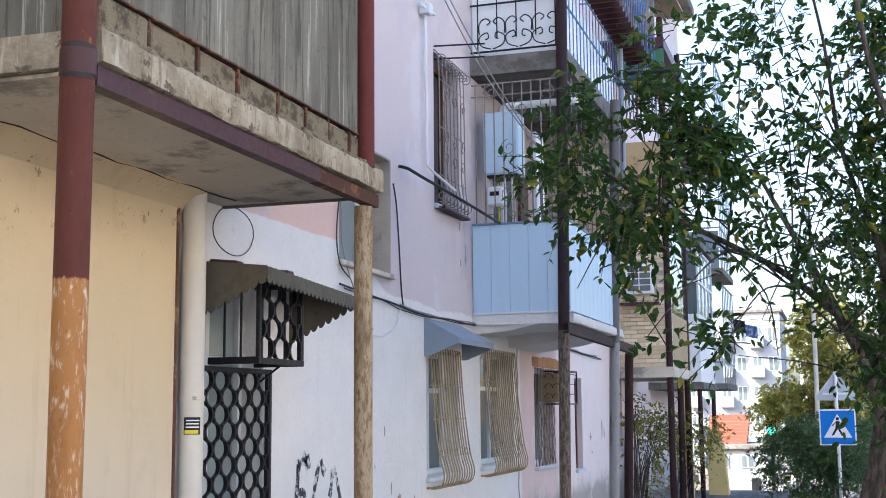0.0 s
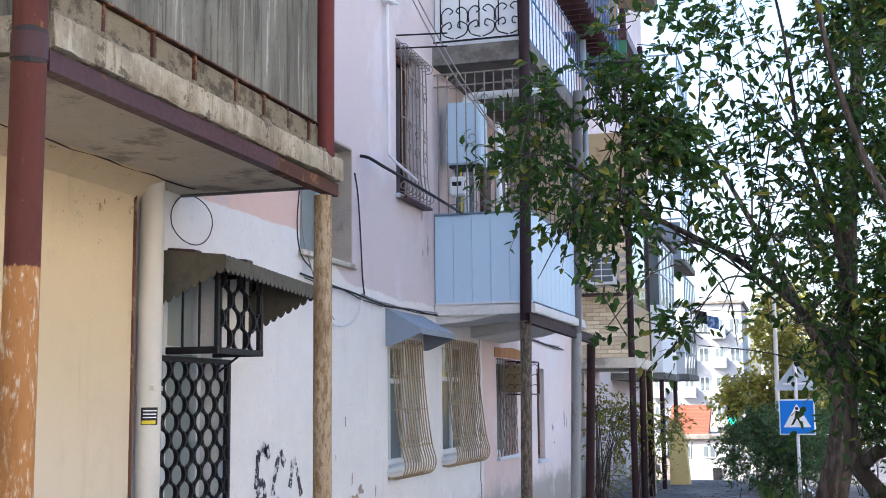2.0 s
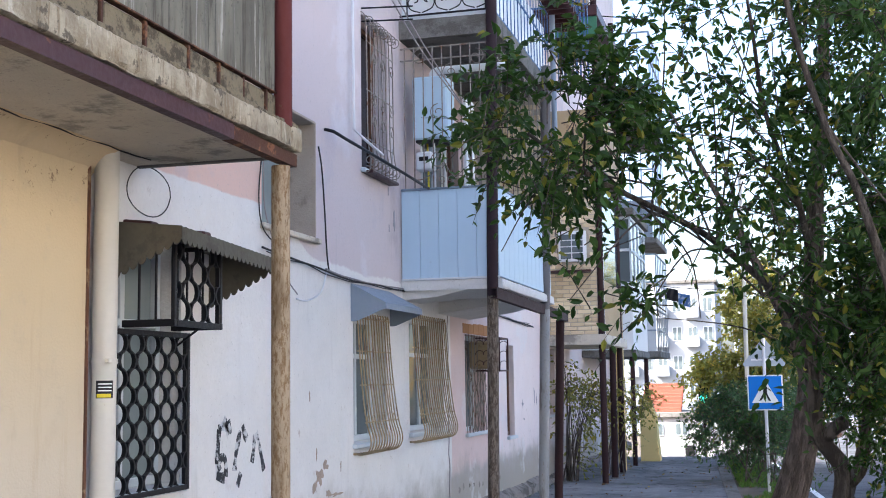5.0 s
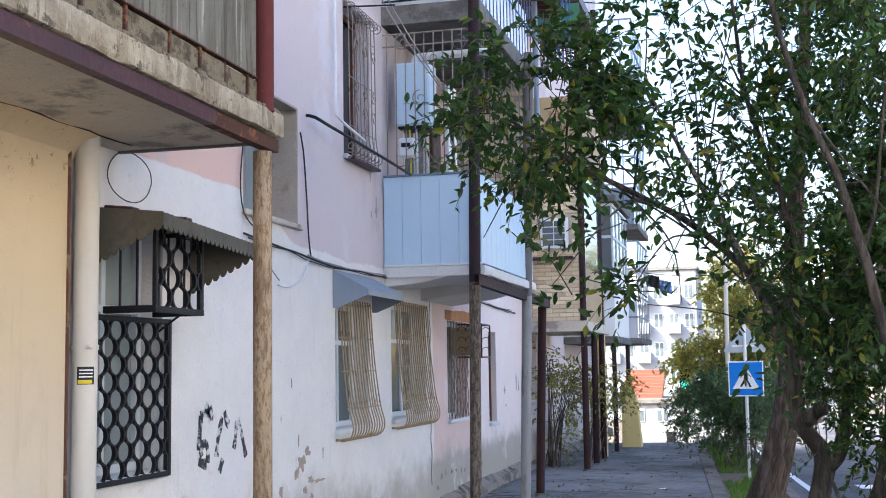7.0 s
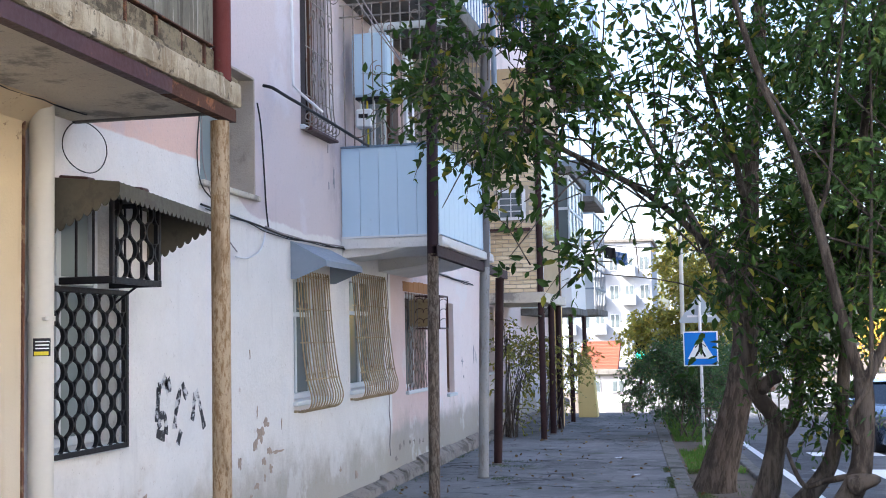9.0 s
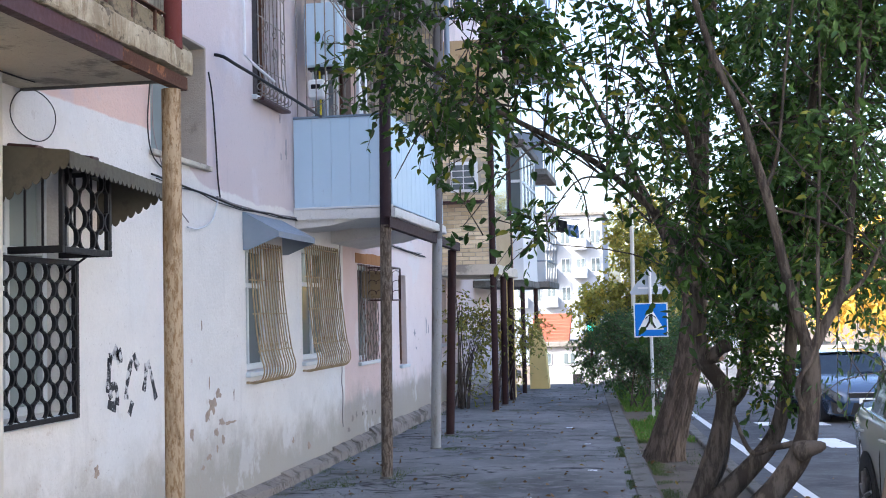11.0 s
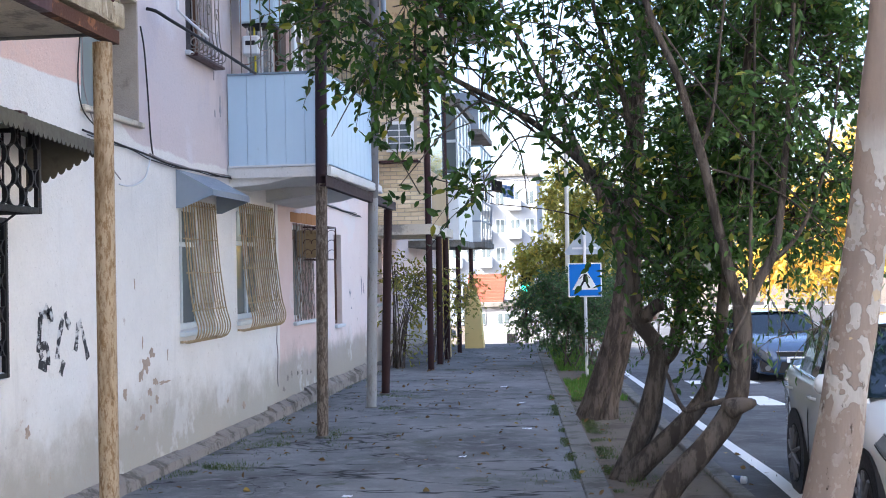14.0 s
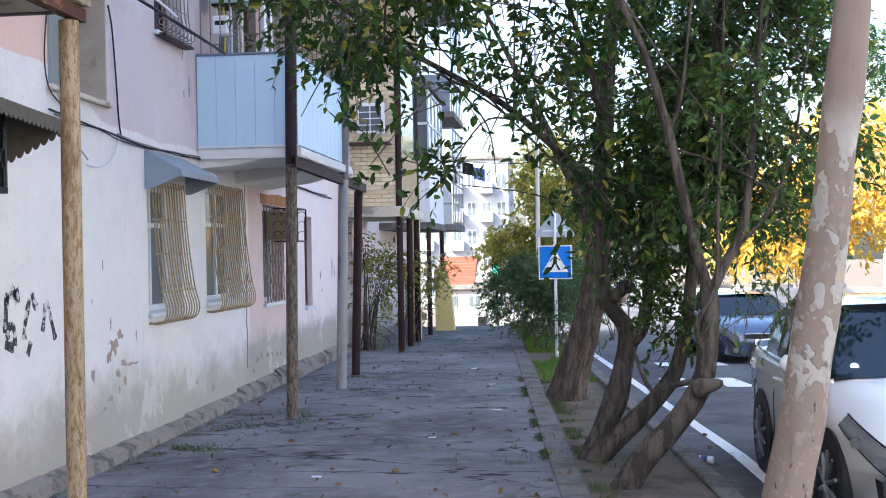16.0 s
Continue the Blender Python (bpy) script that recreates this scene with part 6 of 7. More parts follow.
crown(tp, [(2.6, 7.6, 6.2, 1.4, 1.4, 1.0, 120)], 0.13, LEAFOLIVE, BARKPLANE, per=8)


def shrub(label, at, blobs, size, leafmat, stems=7, per=11, length=0.3, name="shrub", cat="shrub", gap=0.2, spread=0.35):
    root = thing(name, label, cat)
    x, y, z = at
    for k in range(stems):
        b = random.choice(blobs)
        e = (b[0] + random.uniform(-1, 1) * b[3] * 0.6, b[1] + random.uniform(-1, 1) * b[4] * 0.6, b[2] + random.uniform(-0.2, 0.7) * b[5])
        s = (x + random.uniform(-spread, spread), y + random.uniform(-spread, spread), z - 0.04)
        limb(root, "stem", [s, (lerp(s[0], e[0], 0.35), lerp(s[1], e[1], 0.35), lerp(s[2], e[2], 0.5)), e], 0.016, 0.005, BARKDARK, 6)
    crown(root, blobs, size, leafmat, BARKDARK, per, length, 0.3, gap, label="dense small leaves")
    return root


shrub("dark green clipped roadside shrub", (0.45, 23.9, 0), [(0.05, 24.0, 1.0, 0.78, 0.7, 0.65, 480), (0.75, 24.2, 0.95, 0.6, 0.6, 0.6, 300)], 0.07, LEAFBUSH, 8)
shrub("dark green roadside shrub", (0.5, 26.5, 0), [(0.6, 26.5, 1.1, 0.8, 0.8, 0.7, 240), (-0.2, 27.5, 1.0, 0.6, 0.8, 0.6, 160)], 0.08, LEAFBUSH, 8)
shrub("thin roadside shrub with scattered leaves", (0.95, 21.0, 0), [(1.2, 21.5, 0.9, 0.35, 0.6, 0.4, 60), (0.9, 22.0, 0.55, 0.4, 0.5, 0.3, 50)], 0.06, LEAFBUSH, 6)
shrub("thin yellowing climber on the house wall", (-2.85, 24.0, 0), [(-2.8, 24.0, 1.0, 0.3, 0.5, 0.85, 52), (-2.8, 25.6, 1.35, 0.3, 0.7, 0.5, 46), (-2.55, 25.0, 1.7, 0.35, 0.6, 0.3, 40), (-2.9, 23.7, 1.8, 0.2, 0.3, 0.4, 22)], 0.09, LEAFOLIVE, 16, 7, 0.45, spread=0.16)
shrub("yellow-green bush among the far posts", (-2.25, 25.2, 0), [(-1.95, 25.0, 1.45, 0.5, 0.5, 0.3, 60), (-2.3, 26.8, 0.9, 0.4, 0.5, 0.6, 50), (-1.7, 25.8, 1.3, 0.3, 0.5, 0.3, 30)], 0.085, LEAFOLIVE, 7, 8, 0.36)
shrub("tall thin olive-green tree at the end of the street", (-0.4, 40, drop(40)), [(-0.7, 40, 1.6, 1.0, 0.9, 0.9, 380), (0.2, 40, 3.3, 0.75, 0.8, 1.7, 460), (0.9, 41, 2.0, 0.9, 0.8, 1.0, 300)], 0.16, LEAFOLIVE, 9, 10, 0.6, "tree", "tree", 0.3)
shrub("thin bare-topped tree at the end of the street", (0.6, 46, drop(46)), [(0.5, 46, 4.6, 1.0, 0.8, 1.5, 220), (1.6, 46, 2.6, 1.2, 0.8, 1.4, 320)], 0.16, LEAFOLIVE, 9, 9, 0.7, "tree", "tree", 0.4)
shrub("dense green tree at the end of the street", (2.4, 38, road_z(38)), [(2.4, 38, 1.6, 1.0, 1.0, 1.0, 200), (1.6, 36, 0.9, 0.8, 0.8, 0.7, 150)], 0.13, LEAFBUSH, 8, 10, 0.5, "tree", "tree", 0.2)
shrub("tree in bright yellow autumn leaf behind the wall", (9.6, 47.5, road_z(50)), [(9.2, 47.5, 2.8, 2.0, 1.6, 1.9, 430), (11.5, 48, 4.4, 2.2, 1.8, 2.8, 560), (7.6, 49, 2.2, 1.3, 1.2, 1.2, 160)], 0.24, LEAFYELLOW, 10, 11, 0.9, "tree", "tree", 0.25, 0.6)
shrub("orange-yellow autumn tree behind the wall", (14.5, 42, road_z(42)), [(13.5, 42, 3.2, 2.0, 1.6, 2.2, 360), (14.5, 42, 6.0, 1.8, 1.4, 1.5, 200)], 0.22, LEAFYELLOW, 9, 11, 0.9, "tree", "tree", 0.25, 0.6)
shrub("dark green conifer behind the yellow trees", (14.5, 52, road_z(52)), [(14.0, 52, 9.2, 2.2, 1.6, 1.3, 240)], 0.2, LEAFBUSH, 5, 11, 0.8, "tree", "tree", 0.2)
shrub("small leafless bush in front of the white wall", (7.6, 43.0, road_z(43)), [(7.6, 43.0, -0.2, 0.8, 0.4, 0.5, 16)], 0.05, LEAFOLIVE, 26, 4, 0.5, "shrub", "shrub", 0.0, 0.08)

# lawn strip, weeds and fallen leaves


def blades(name, spots, size, mat, label, cat, droop=-0.9):
    pos = np.array(spots)
    way = np.zeros_like(pos)
    way[:, 2] = 0.6
    ob = leaf_object(name, [leaf_mesh(pos, way, size, droop, 0.16)], mat, None, label)
    return tagged(ob, category=cat)


spots = []
while len(spots) < 9000:
    y = random.uniform(18.2, 30.5)
    x = random.uniform(kerb_x(y) + 0.26, kerb_x(y) + 1.0)
    if noise.noise(Vector((x * 1.5, y * 0.6, 3))) > -0.28:
        spots.append((x, y, -0.02))
blades("grass", spots, 0.07, GRASS, "rough green grass strip beside the pavement", "grass")
spots = []
while len(spots) < 11000:
    k = random.random()
    if k < 0.5:
        y = random.uniform(9.5, 19)
        x = kerb_x(y) + (0.24 + abs(random.gauss(0, 0.1)) if k < 0.3 else random.gauss(-0.02, 0.025))
    elif k < 0.6:
        y = random.uniform(9, 27)
        x = FAC + 0.15 + abs(random.gauss(0, 0.08))
    else:
        px, py, r = random.choice(((-2.15, 14.75, 0.3), (-2.4, 13.9, 0.22), (-2.15, 17.5, 0.2), (-2.1, 19.2, 0.2), (-2.75, 12.6, 0.18), (0.85, 16.3, 0.42), (-2.8, 10.2, 0.3), (1.0, 12.4, 0.4)))
        x, y = random.gauss(px, r), random.gauss(py, r)
    if noise.noise(Vector((x * 2, y * 2, 9))) > 0.02 and FAC + 0.14 < x:
        spots.append((x, y, 0.0))
MOSS = leaf_material("dull_moss", (0.035, 0.06, 0.016), (0.085, 0.125, 0.03), (0.17, 0.15, 0.06), 0.15)
blades("weeds", spots, 0.03, MOSS, "low green weeds and moss in the cracks", "weeds", -0.2)
spots = [(random.uniform(FAC + 0.2, 1.5), random.uniform(6, 28), 0.02) for _ in range(480)] + [(random.uniform(1.9, 5), random.uniform(9, 24), -0.1) for _ in range(130)]
spots = [(x, y, (road_z(y) + 0.012) if x > road_x(y) + 0.1 else 0.02 + 0.016 * noise.noise(Vector((x * 0.9, y * 0.7, 0)))) for x, y, _ in spots]
LITTER = leaf_material("fallen_leaf", (0.1, 0.06, 0.03), (0.22, 0.13, 0.05), (0.35, 0.25, 0.06), 0.1)
pos = np.array(spots)
way = rng.normal(0, 1, pos.shape)
way[:, 2] = 0
tagged(leaf_object("fallen_leaves", [leaf_mesh(pos, way, 0.06, 0.0, 0.6)], LITTER, None, "brown and yellow fallen leaves on the ground"), category="leaves")
for x, y, s in ((-0.6, 20.0, 0.05), (-1.2, 11.2, 0.04), (0.0, 15.2, 0.05), (-0.5, 13.2, 0.035), (-0.2, 17.8, 0.04)):
    sc = Mesh()
    for k in range(7):
        for q in range(7):
            sc.v.append((x + s * (k / 6 - 0.5) * 2, y + s * (q / 6 - 0.5) * 1.6, 0.022 + 0.02 * abs(noise.noise(Vector((k * 0.5, q * 0.5, x * 9))))))
    sc.f = [(k * 7 + q, k * 7 + q + 1, k * 7 + q + 8, k * 7 + q + 7) for k in range(6) for q in range(6)]
    tagged(sc.make("paper_scrap", WHITE, None, "crumpled white paper scrap on the pavement", "all"), category="litter")
can = thing("drink_can", "blue and white drink can lying in the gutter", "can")
zc = road_z(12.6) + 0.034
part("body", Mesh().tube([(1.9, 12.62, zc), (1.912, 12.615, zc), (2.02, 12.57, zc), (2.03, 12.566, zc)], [0.026, 0.033, 0.033, 0.026], 16), WHITE, can, smooth=True)
part("band", Mesh().tube([(1.93, 12.607, zc), (1.985, 12.585, zc)], 0.0336, 16, False), BLUEIRON, can, "blue printed band", True)


# ---- crossing sign ----
SIGNBLUE = plain("sign_blue", (0.01, 0.17, 0.6), 0.4, 0, 0.1, 3, 0.0005)
SIGNBACK = plain("sign_back_metal", (0.42, 0.48, 0.54), 0.5, 0.3, 0.1, 3, 0.0005)
SIGNBLACK = plain("sign_black", (0.015, 0.015, 0.018), 0.5, 0, 0.1)
cs = thing("crossing_sign", "blue square pedestrian crossing sign on a thin steel pole", "road sign")
sx, sy = 0.635, 21.9
part("pole", Mesh().tube([(sx, sy + 0.03, -0.1), (sx, sy + 0.03, 2.45)], 0.026, 12), WHITEPIPE, cs, smooth=True)
pl = part("plate", Mesh().box((sx - 0.275, sy - 0.006, 1.3), (sx + 0.275, sy + 0.003, 1.86), 0.003), WHITE, cs, "white edged plate")
part("blue_field", Mesh().box((sx - 0.255, sy - 0.011, 1.32), (sx + 0.255, sy - 0.006, 1.84), 0.002), SIGNBLUE, pl, "blue field")
part("triangle", Mesh().prism([(sx - 0.21, 1.42), (sx + 0.21, 1.42), (sx, 1.79)], 1, sy - 0.015, sy - 0.0112), WHITE, pl, "white triangle")
fg = Mesh()
for poly in ([(-0.02, 1.69), (0.02, 1.69), (0.025, 1.735), (-0.02, 1.735)], [(-0.04, 1.55), (0.03, 1.55), (0.03, 1.675), (-0.02, 1.68)], [(-0.04, 1.56), (0.0, 1.56), (-0.06, 1.46), (-0.1, 1.45)],
             [(0.0, 1.56), (0.03, 1.56), (0.085, 1.45), (0.05, 1.45)], [(-0.02, 1.67), (-0.03, 1.65), (-0.085, 1.59), (-0.09, 1.61)], [(0.02, 1.67), (0.03, 1.65), (0.08, 1.6), (0.085, 1.62)]):
    fg.prism([(sx + a, b) for a, b in poly], 1, sy - 0.018, sy - 0.0152)
part("pictogram", fg, SIGNBLACK, pl, "black walking pictogram")
part("warning_plate", Mesh().prism([(sx - 0.31, 2.0), (sx + 0.31, 2.0), (sx + 0.33, 2.04), (sx + 0.02, 2.44), (sx - 0.02, 2.44), (sx - 0.33, 2.04)], 1, sy + 0.056, sy + 0.062), SIGNBACK, cs, "bare metal back of a triangular sign")
part("clamp", Mesh().box((sx - 0.2, sy + 0.05, 2.09), (sx + 0.2, sy + 0.056, 2.12), 0.002), WHITEPIPE, cs)
lp = thing("lamp_post", "tall slender pale lamp post", "lamp post")
part("pole", Mesh().tube([(0.24, 27.0, -0.1), (0.27, 27.0, 3.3), (0.28, 27.0, 6.0)], [0.05, 0.042, 0.035], 12), PIPE, lp, smooth=True)
tl = thing("traffic_light", "small green traffic light on a dark pole", "traffic light")
part("pole", Mesh().tube([(-1.32, 40.0, drop(40)), (-1.32, 40.0, 1.0)], 0.05, 8), P6MAT, tl, smooth=True)
part("housing", Mesh().box((-1.47, 39.95, 1.0), (-1.17, 40.15, 1.75), 0.03), BLACKIRON, tl)
glow = Nodes("green_signal")
gl = glow.done((0.05, 0.6, 0.4), 0.4, Emission_Color=(0.05, 0.8, 0.55, 1), Emission_Strength=0.9)
part("lens", Mesh().tube([(-1.32, 39.94, 1.2), (-1.32, 39.95, 1.2)], 0.13, 14), gl, tl, "lit green lens")


# ---- cars ----
TYRE = plain("tyre_rubber", (0.02, 0.02, 0.021), 0.8, 0, 0.2, 20, 0.002)
RIM = plain("alloy_rim", (0.28, 0.285, 0.3), 0.35, 0.8, 0.15, 6, 0.001)
CARGLASS = glass_material("car_glass", (0.006, 0.011, 0.017))
CHROME = plain("chrome_trim", (0.6, 0.6, 0.62), 0.15, 1.0, 0.05, 4, 0.0005)
LAMP = glass_material("headlight_glass", (0.1, 0.105, 0.11))
CARBLACK = plain("black_plastic", (0.018, 0.018, 0.02), 0.5, 0, 0.2, 10, 0.001)


def car_paint(name, c):
    n = Nodes(name)
    return n.done(n.mix(n.noise(1.5, 3), shade(c, 0.93), c), 0.25, 0.0, None, Coat_Weight=0.8, Coat_Roughness=0.06)


def car(label, paint, m, length=4.4, width=1.78, height=1.47, hood=0.98):
    """A saloon that faces -y: lofted body, glasshouse with pillars and roof, arches, wheels, lamps, mirrors, grille."""
    root = thing("car", label, "car", "parked cars")
    h, L = width / 2, length
    fw, rw, wr = 0.86, L - 0.95, 0.325

    def put(name, mesh, mat, parent, label="", smooth=False):
        mesh.v = [tuple(m @ Vector(p)) for p in mesh.v]
        return part(name, mesh, mat, parent, label, smooth)

    # body: stations along the length with bottom, half width, belt height, top height
    st = [(0.0, 0.3, 0.62, 0.52, 0.58), (0.05, 0.22, 0.78, 0.6, 0.68), (0.2, 0.18, 0.91, 0.68, 0.78), (0.5, 0.17, 0.975, 0.76, 0.87), (0.9, 0.17, 1.0, 0.85, 0.95), (1.2, 0.17, 1.0, 0.93, hood + 0.03),
          (1.7, 0.17, 1.0, 0.955, hood + 0.02), (2.4, 0.17, 1.0, 0.965, hood + 0.01), (3.1, 0.17, 1.0, 0.985, hood + 0.03), (3.6, 0.17, 1.0, 1.0, hood + 0.07), (L - 0.4, 0.2, 0.97, 1.0, hood + 0.09), (L - 0.1, 0.24, 0.9, 0.98, hood + 0.08), (L, 0.34, 0.78, 0.9, hood)]
    b, ring = Mesh(), 0
    for y, zb, w, belt, top in st:
        prof = [(0, zb), (0.8, zb), (0.95, zb + 0.07), (0.985, 0.5 if belt > 0.55 else 0.44), (1.0, belt - 0.14), (0.985, belt - 0.04), (0.94, belt + 0.015), (0.8, (belt + top) / 2 + 0.02), (0.5, top - 0.008), (0, top)]
        full = [(x * w * h, z) for x, z in prof] + [(-x * w * h, z) for x, z in prof[-2:0:-1]]
        ring = len(full)
        b.v += [(x, y, z) for x, z in full]
    for i in range(len(st) - 1):
        for k in range(ring):
            p, q = i * ring + k, i * ring + (k + 1) % ring
            b.f.append((p, q, q + ring, p + ring))
    b.f += [tuple(range(ring)), tuple(range((len(st) - 1) * ring, len(st) * ring))[::-1]]
    body = put("body", b, paint, root, "", "all")
    # glasshouse
    gs = [(1.12, 0.86, hood + 0.0, hood + 0.01), (1.85, 0.74, hood - 0.02, height - 0.045), (2.2, 0.72, hood - 0.02, height - 0.012), (2.8, 0.71, hood - 0.01, height - 0.005), (3.3, 0.69, hood, height - 0.05), (L - 0.45, 0.74, hood + 0.06, hood + 0.1)]
    g = Mesh()
    for y, w, z0, z1 in gs:
        g.v += [(-0.93 * h, y, z0), (-w * h, y, z1), (w * h, y, z1), (0.93 * h, y, z0)]
    for i in range(len(gs) - 1):
        for k in range(3):
            a = i * 4 + k
            g.f.append((a, a + 1, a + 5, a + 4))
    put("glasshouse", g, CARGLASS, root, "dark tinted glass")
    r = Mesh()
    for y, w, z0, z1 in gs[1:5]:
        for x, z in ((-w * h - 0.012, z1 - 0.012), (-w * h * 0.8, z1 + 0.022), (0, z1 + 0.034), (w * h * 0.8, z1 + 0.022), (w * h + 0.012, z1 - 0.012)):
            r.v.append((x, y - (0.03 if y < 2 else 0), z))
    for i in range(3):
        for k in range(4):
            a = i * 5 + k
            r.f.append((a, a + 1, a + 6, a + 5))
    put("roof", r, paint, root, "", "all")
    for s in (-1, 1):
        for (ya, wa, za, zb), (yb, wb, zc, zd), rr in ((gs[0], gs[1], 0.026), (gs[4], gs[5], 0.035)):
            a = (s * (wa + 0.04) * h, ya + (0.02 if ya < 2 else 0.06), zb - 0.05)
            c = (s * wb * h + s * 0.01, yb, zd)
            put("pillar", Mesh().tube(curve_pts([a, ((a[0] + c[0]) / 2 + s * 0.015, (ya + yb) / 2, (zb + zd) / 2 + 0.015), c], 4), rr, 8), paint, root, "", "all")
        put("pillar", Mesh().tube([(s * (0.93 * h), 2.45, hood - 0.02), (s * (0.72 * h + 0.012), 2.5, height - 0.02)], 0.03, 6), CARBLACK, root)
        put("window_trim", Mesh().tube(curve_pts([(s * 0.955 * h, 1.35, hood + 0.005), (s * 0.958 * h, 2.4, hood + 0.0), (s * 0.95 * h, 3.4, hood + 0.04)], 5), 0.012, 6), CHROME, root, "chrome window trim", "all")
        for y in (1.62, 2.62, 3.42):
            put("door_seam", Mesh().tube([(s * (h + 0.0), y, 0.3), (s * (h * 1.002), y, 0.7), (s * h * 0.965, y, 0.93)], 0.004, 4), CARBLACK, body)
        for y in (2.42, 3.3):
            put("door_handle", Mesh().tube(curve_pts([(s * h * 0.99, y - 0.1, 0.85), (s * (h + 0.025), y - 0.05, 0.855), (s * (h + 0.025), y + 0.05, 0.855), (s * h * 0.99, y + 0.1, 0.85)], 4), 0.014, 7), paint, body, "painted door handle", "all")
        mr = Mesh().tube(curve_pts([(s * h * 0.93, 1.55, hood + 0.02), (s * (h + 0.06), 1.5, hood + 0.06), (s * (h + 0.17), 1.52, hood + 0.07)], 3), [0.02, 0.03, 0.06, 0.075, 0.075, 0.07, 0.03], 10)
        put("mirror", mr, paint, root, "", "all")
        hl = Mesh()
        nose = [(0.03, 0.7, 0.565), (0.05, 0.78, 0.6), (0.12, 0.855, 0.64), (0.2, 0.91, 0.68), (0.35, 0.945, 0.72), (0.5, 0.975, 0.76), (0.62, 0.983, 0.787)]
        for k, (y, w, belt) in enumerate(nose):
            low = lerp(0.13, 0.03, k / 6)
            for x, z in ((w * h * 1.0 + 0.008, belt - low), (w * h * 0.99 + 0.014, belt - low * 0.5), (w * h * 0.985 + 0.012, belt - 0.02), (w * h * 0.94 + 0.012, belt + 0.025)):
                hl.v.append((s * x, y - 0.008, z))
        hl.f = [(4 * k + q, 4 * k + 4 + q, 4 * k + 5 + q, 4 * k + 1 + q) for k in range(6) for q in range(3)]
        hd = put("headlight", hl, LAMP, root, "clear wraparound headlight", "all")
        for k in (2, 4):
            y, w, belt = nose[k]
            put("lamp_bowl", Mesh().tube([(s * (w * h + 0.022), y - 0.03, belt - 0.045), (s * (w * h - 0.02), y + 0.02, belt - 0.045)], 0.036, 14), CHROME, hd, "bright lamp bowl", True)
        put("headlight_upper_trim", Mesh().tube(curve_pts([(s * (w * h * 0.93 + 0.014), y - 0.01, belt + 0.03) for y, w, belt in nose], 3), 0.007, 6), CARBLACK, hd, "", "all")
        put("headlight_lower_trim", Mesh().tube(curve_pts([(s * (w * h + 0.012), y - 0.01, belt - lerp(0.135, 0.035, k / 6)) for k, (y, w, belt) in enumerate(nose)], 3), 0.006, 6), CARBLACK, hd, "", "all")
        fl = put("fog_lamp_recess", Mesh().prism([(s * h * 0.55, 0.24), (s * h * 0.86, 0.27), (s * h * 0.9, 0.5), (s * h * 0.78, 0.44)], 1, -0.005, 0.14), CARBLACK, root)
        put("fog_lamp", Mesh().tube([(s * h * 0.74, -0.012, 0.34), (s * h * 0.74, 0.02, 0.34)], 0.055, 14), LAMP, fl, "round fog lamp", True)
        for y in (fw, rw):
            put("wheel_arch", Mesh().tube([(s * (h - 0.2), y, wr + 0.01), (s * (h + 0.004), y, wr + 0.01)], wr + 0.035, 28), CARBLACK, root, "black wheel arch", True)
            wx = s * (h - 0.015)
            wh = put("wheel", Mesh().tube([(wx - s * 0.19, y, wr), (wx - s * 0.18, y, wr), (wx - s * 0.02, y, wr), (wx + s * 0.01, y, wr), (wx + s * 0.02, y, wr)], [wr - 0.04, wr, wr, wr - 0.02, wr - 0.09], 32), TYRE, root, "black tyre", True)
            put("rim", Mesh().tube([(wx + s * 0.012, y, wr), (wx + s * 0.022, y, wr)], wr - 0.095, 28), CARBLACK, wh, "", True)
            for k in range(10):
                a = 2 * math.pi * k / 10 + 0.2
                put("spoke", Mesh().tube([(wx + s * 0.034, y + 0.04 * math.cos(a), wr + 0.04 * math.sin(a)), (wx + s * 0.026, y + (wr - 0.1) * math.cos(a + 0.12), wr + (wr - 0.1) * math.sin(a + 0.12))], [0.018, 0.014], 6), RIM, wh)
            put("hub_cap", Mesh().tube([(wx + s * 0.02, y, wr), (wx + s * 0.042, y, wr)], 0.05, 14), RIM, wh, "", True)
    put("grille", Mesh().box((-0.52 * h, -0.012, 0.56), (0.52 * h, 0.05, 0.64), 0.01), CARBLACK, root, "black upper grille")
    put("grille_bar", Mesh().box((-0.55 * h, -0.02, 0.645), (0.55 * h, 0.04, 0.662), 0.005), CHROME, root, "chrome grille bar")
    put("lower_grille", Mesh().prism([(-0.5 * h, 0.24), (0.5 * h, 0.24), (0.42 * h, 0.46), (-0.42 * h, 0.46)], 1, -0.01, 0.12), CARBLACK, root)
    put("number_plate", Mesh().box((-0.26, -0.03, 0.44), (0.26, -0.012, 0.55), 0.004), WHITE, root, "white number plate with plain bar")
    put("plate_bar", Mesh().box((-0.2, -0.034, 0.475), (0.2, -0.0302, 0.52), 0.001), CARBLACK, root, "dark plain bar")
    put("windscreen_wiper", Mesh().tube([(-0.1, 1.14, hood + 0.04), (0.45 * h, 1.2, hood + 0.07)], 0.008, 5), CARBLACK, root)
    if "white" in label:
        put("windscreen_disc", Mesh().tube([(-0.62, 1.23, hood + 0.07), (-0.62, 1.222, hood + 0.076)], 0.03, 14), WHITE, root, "small round white sticker")
    return root


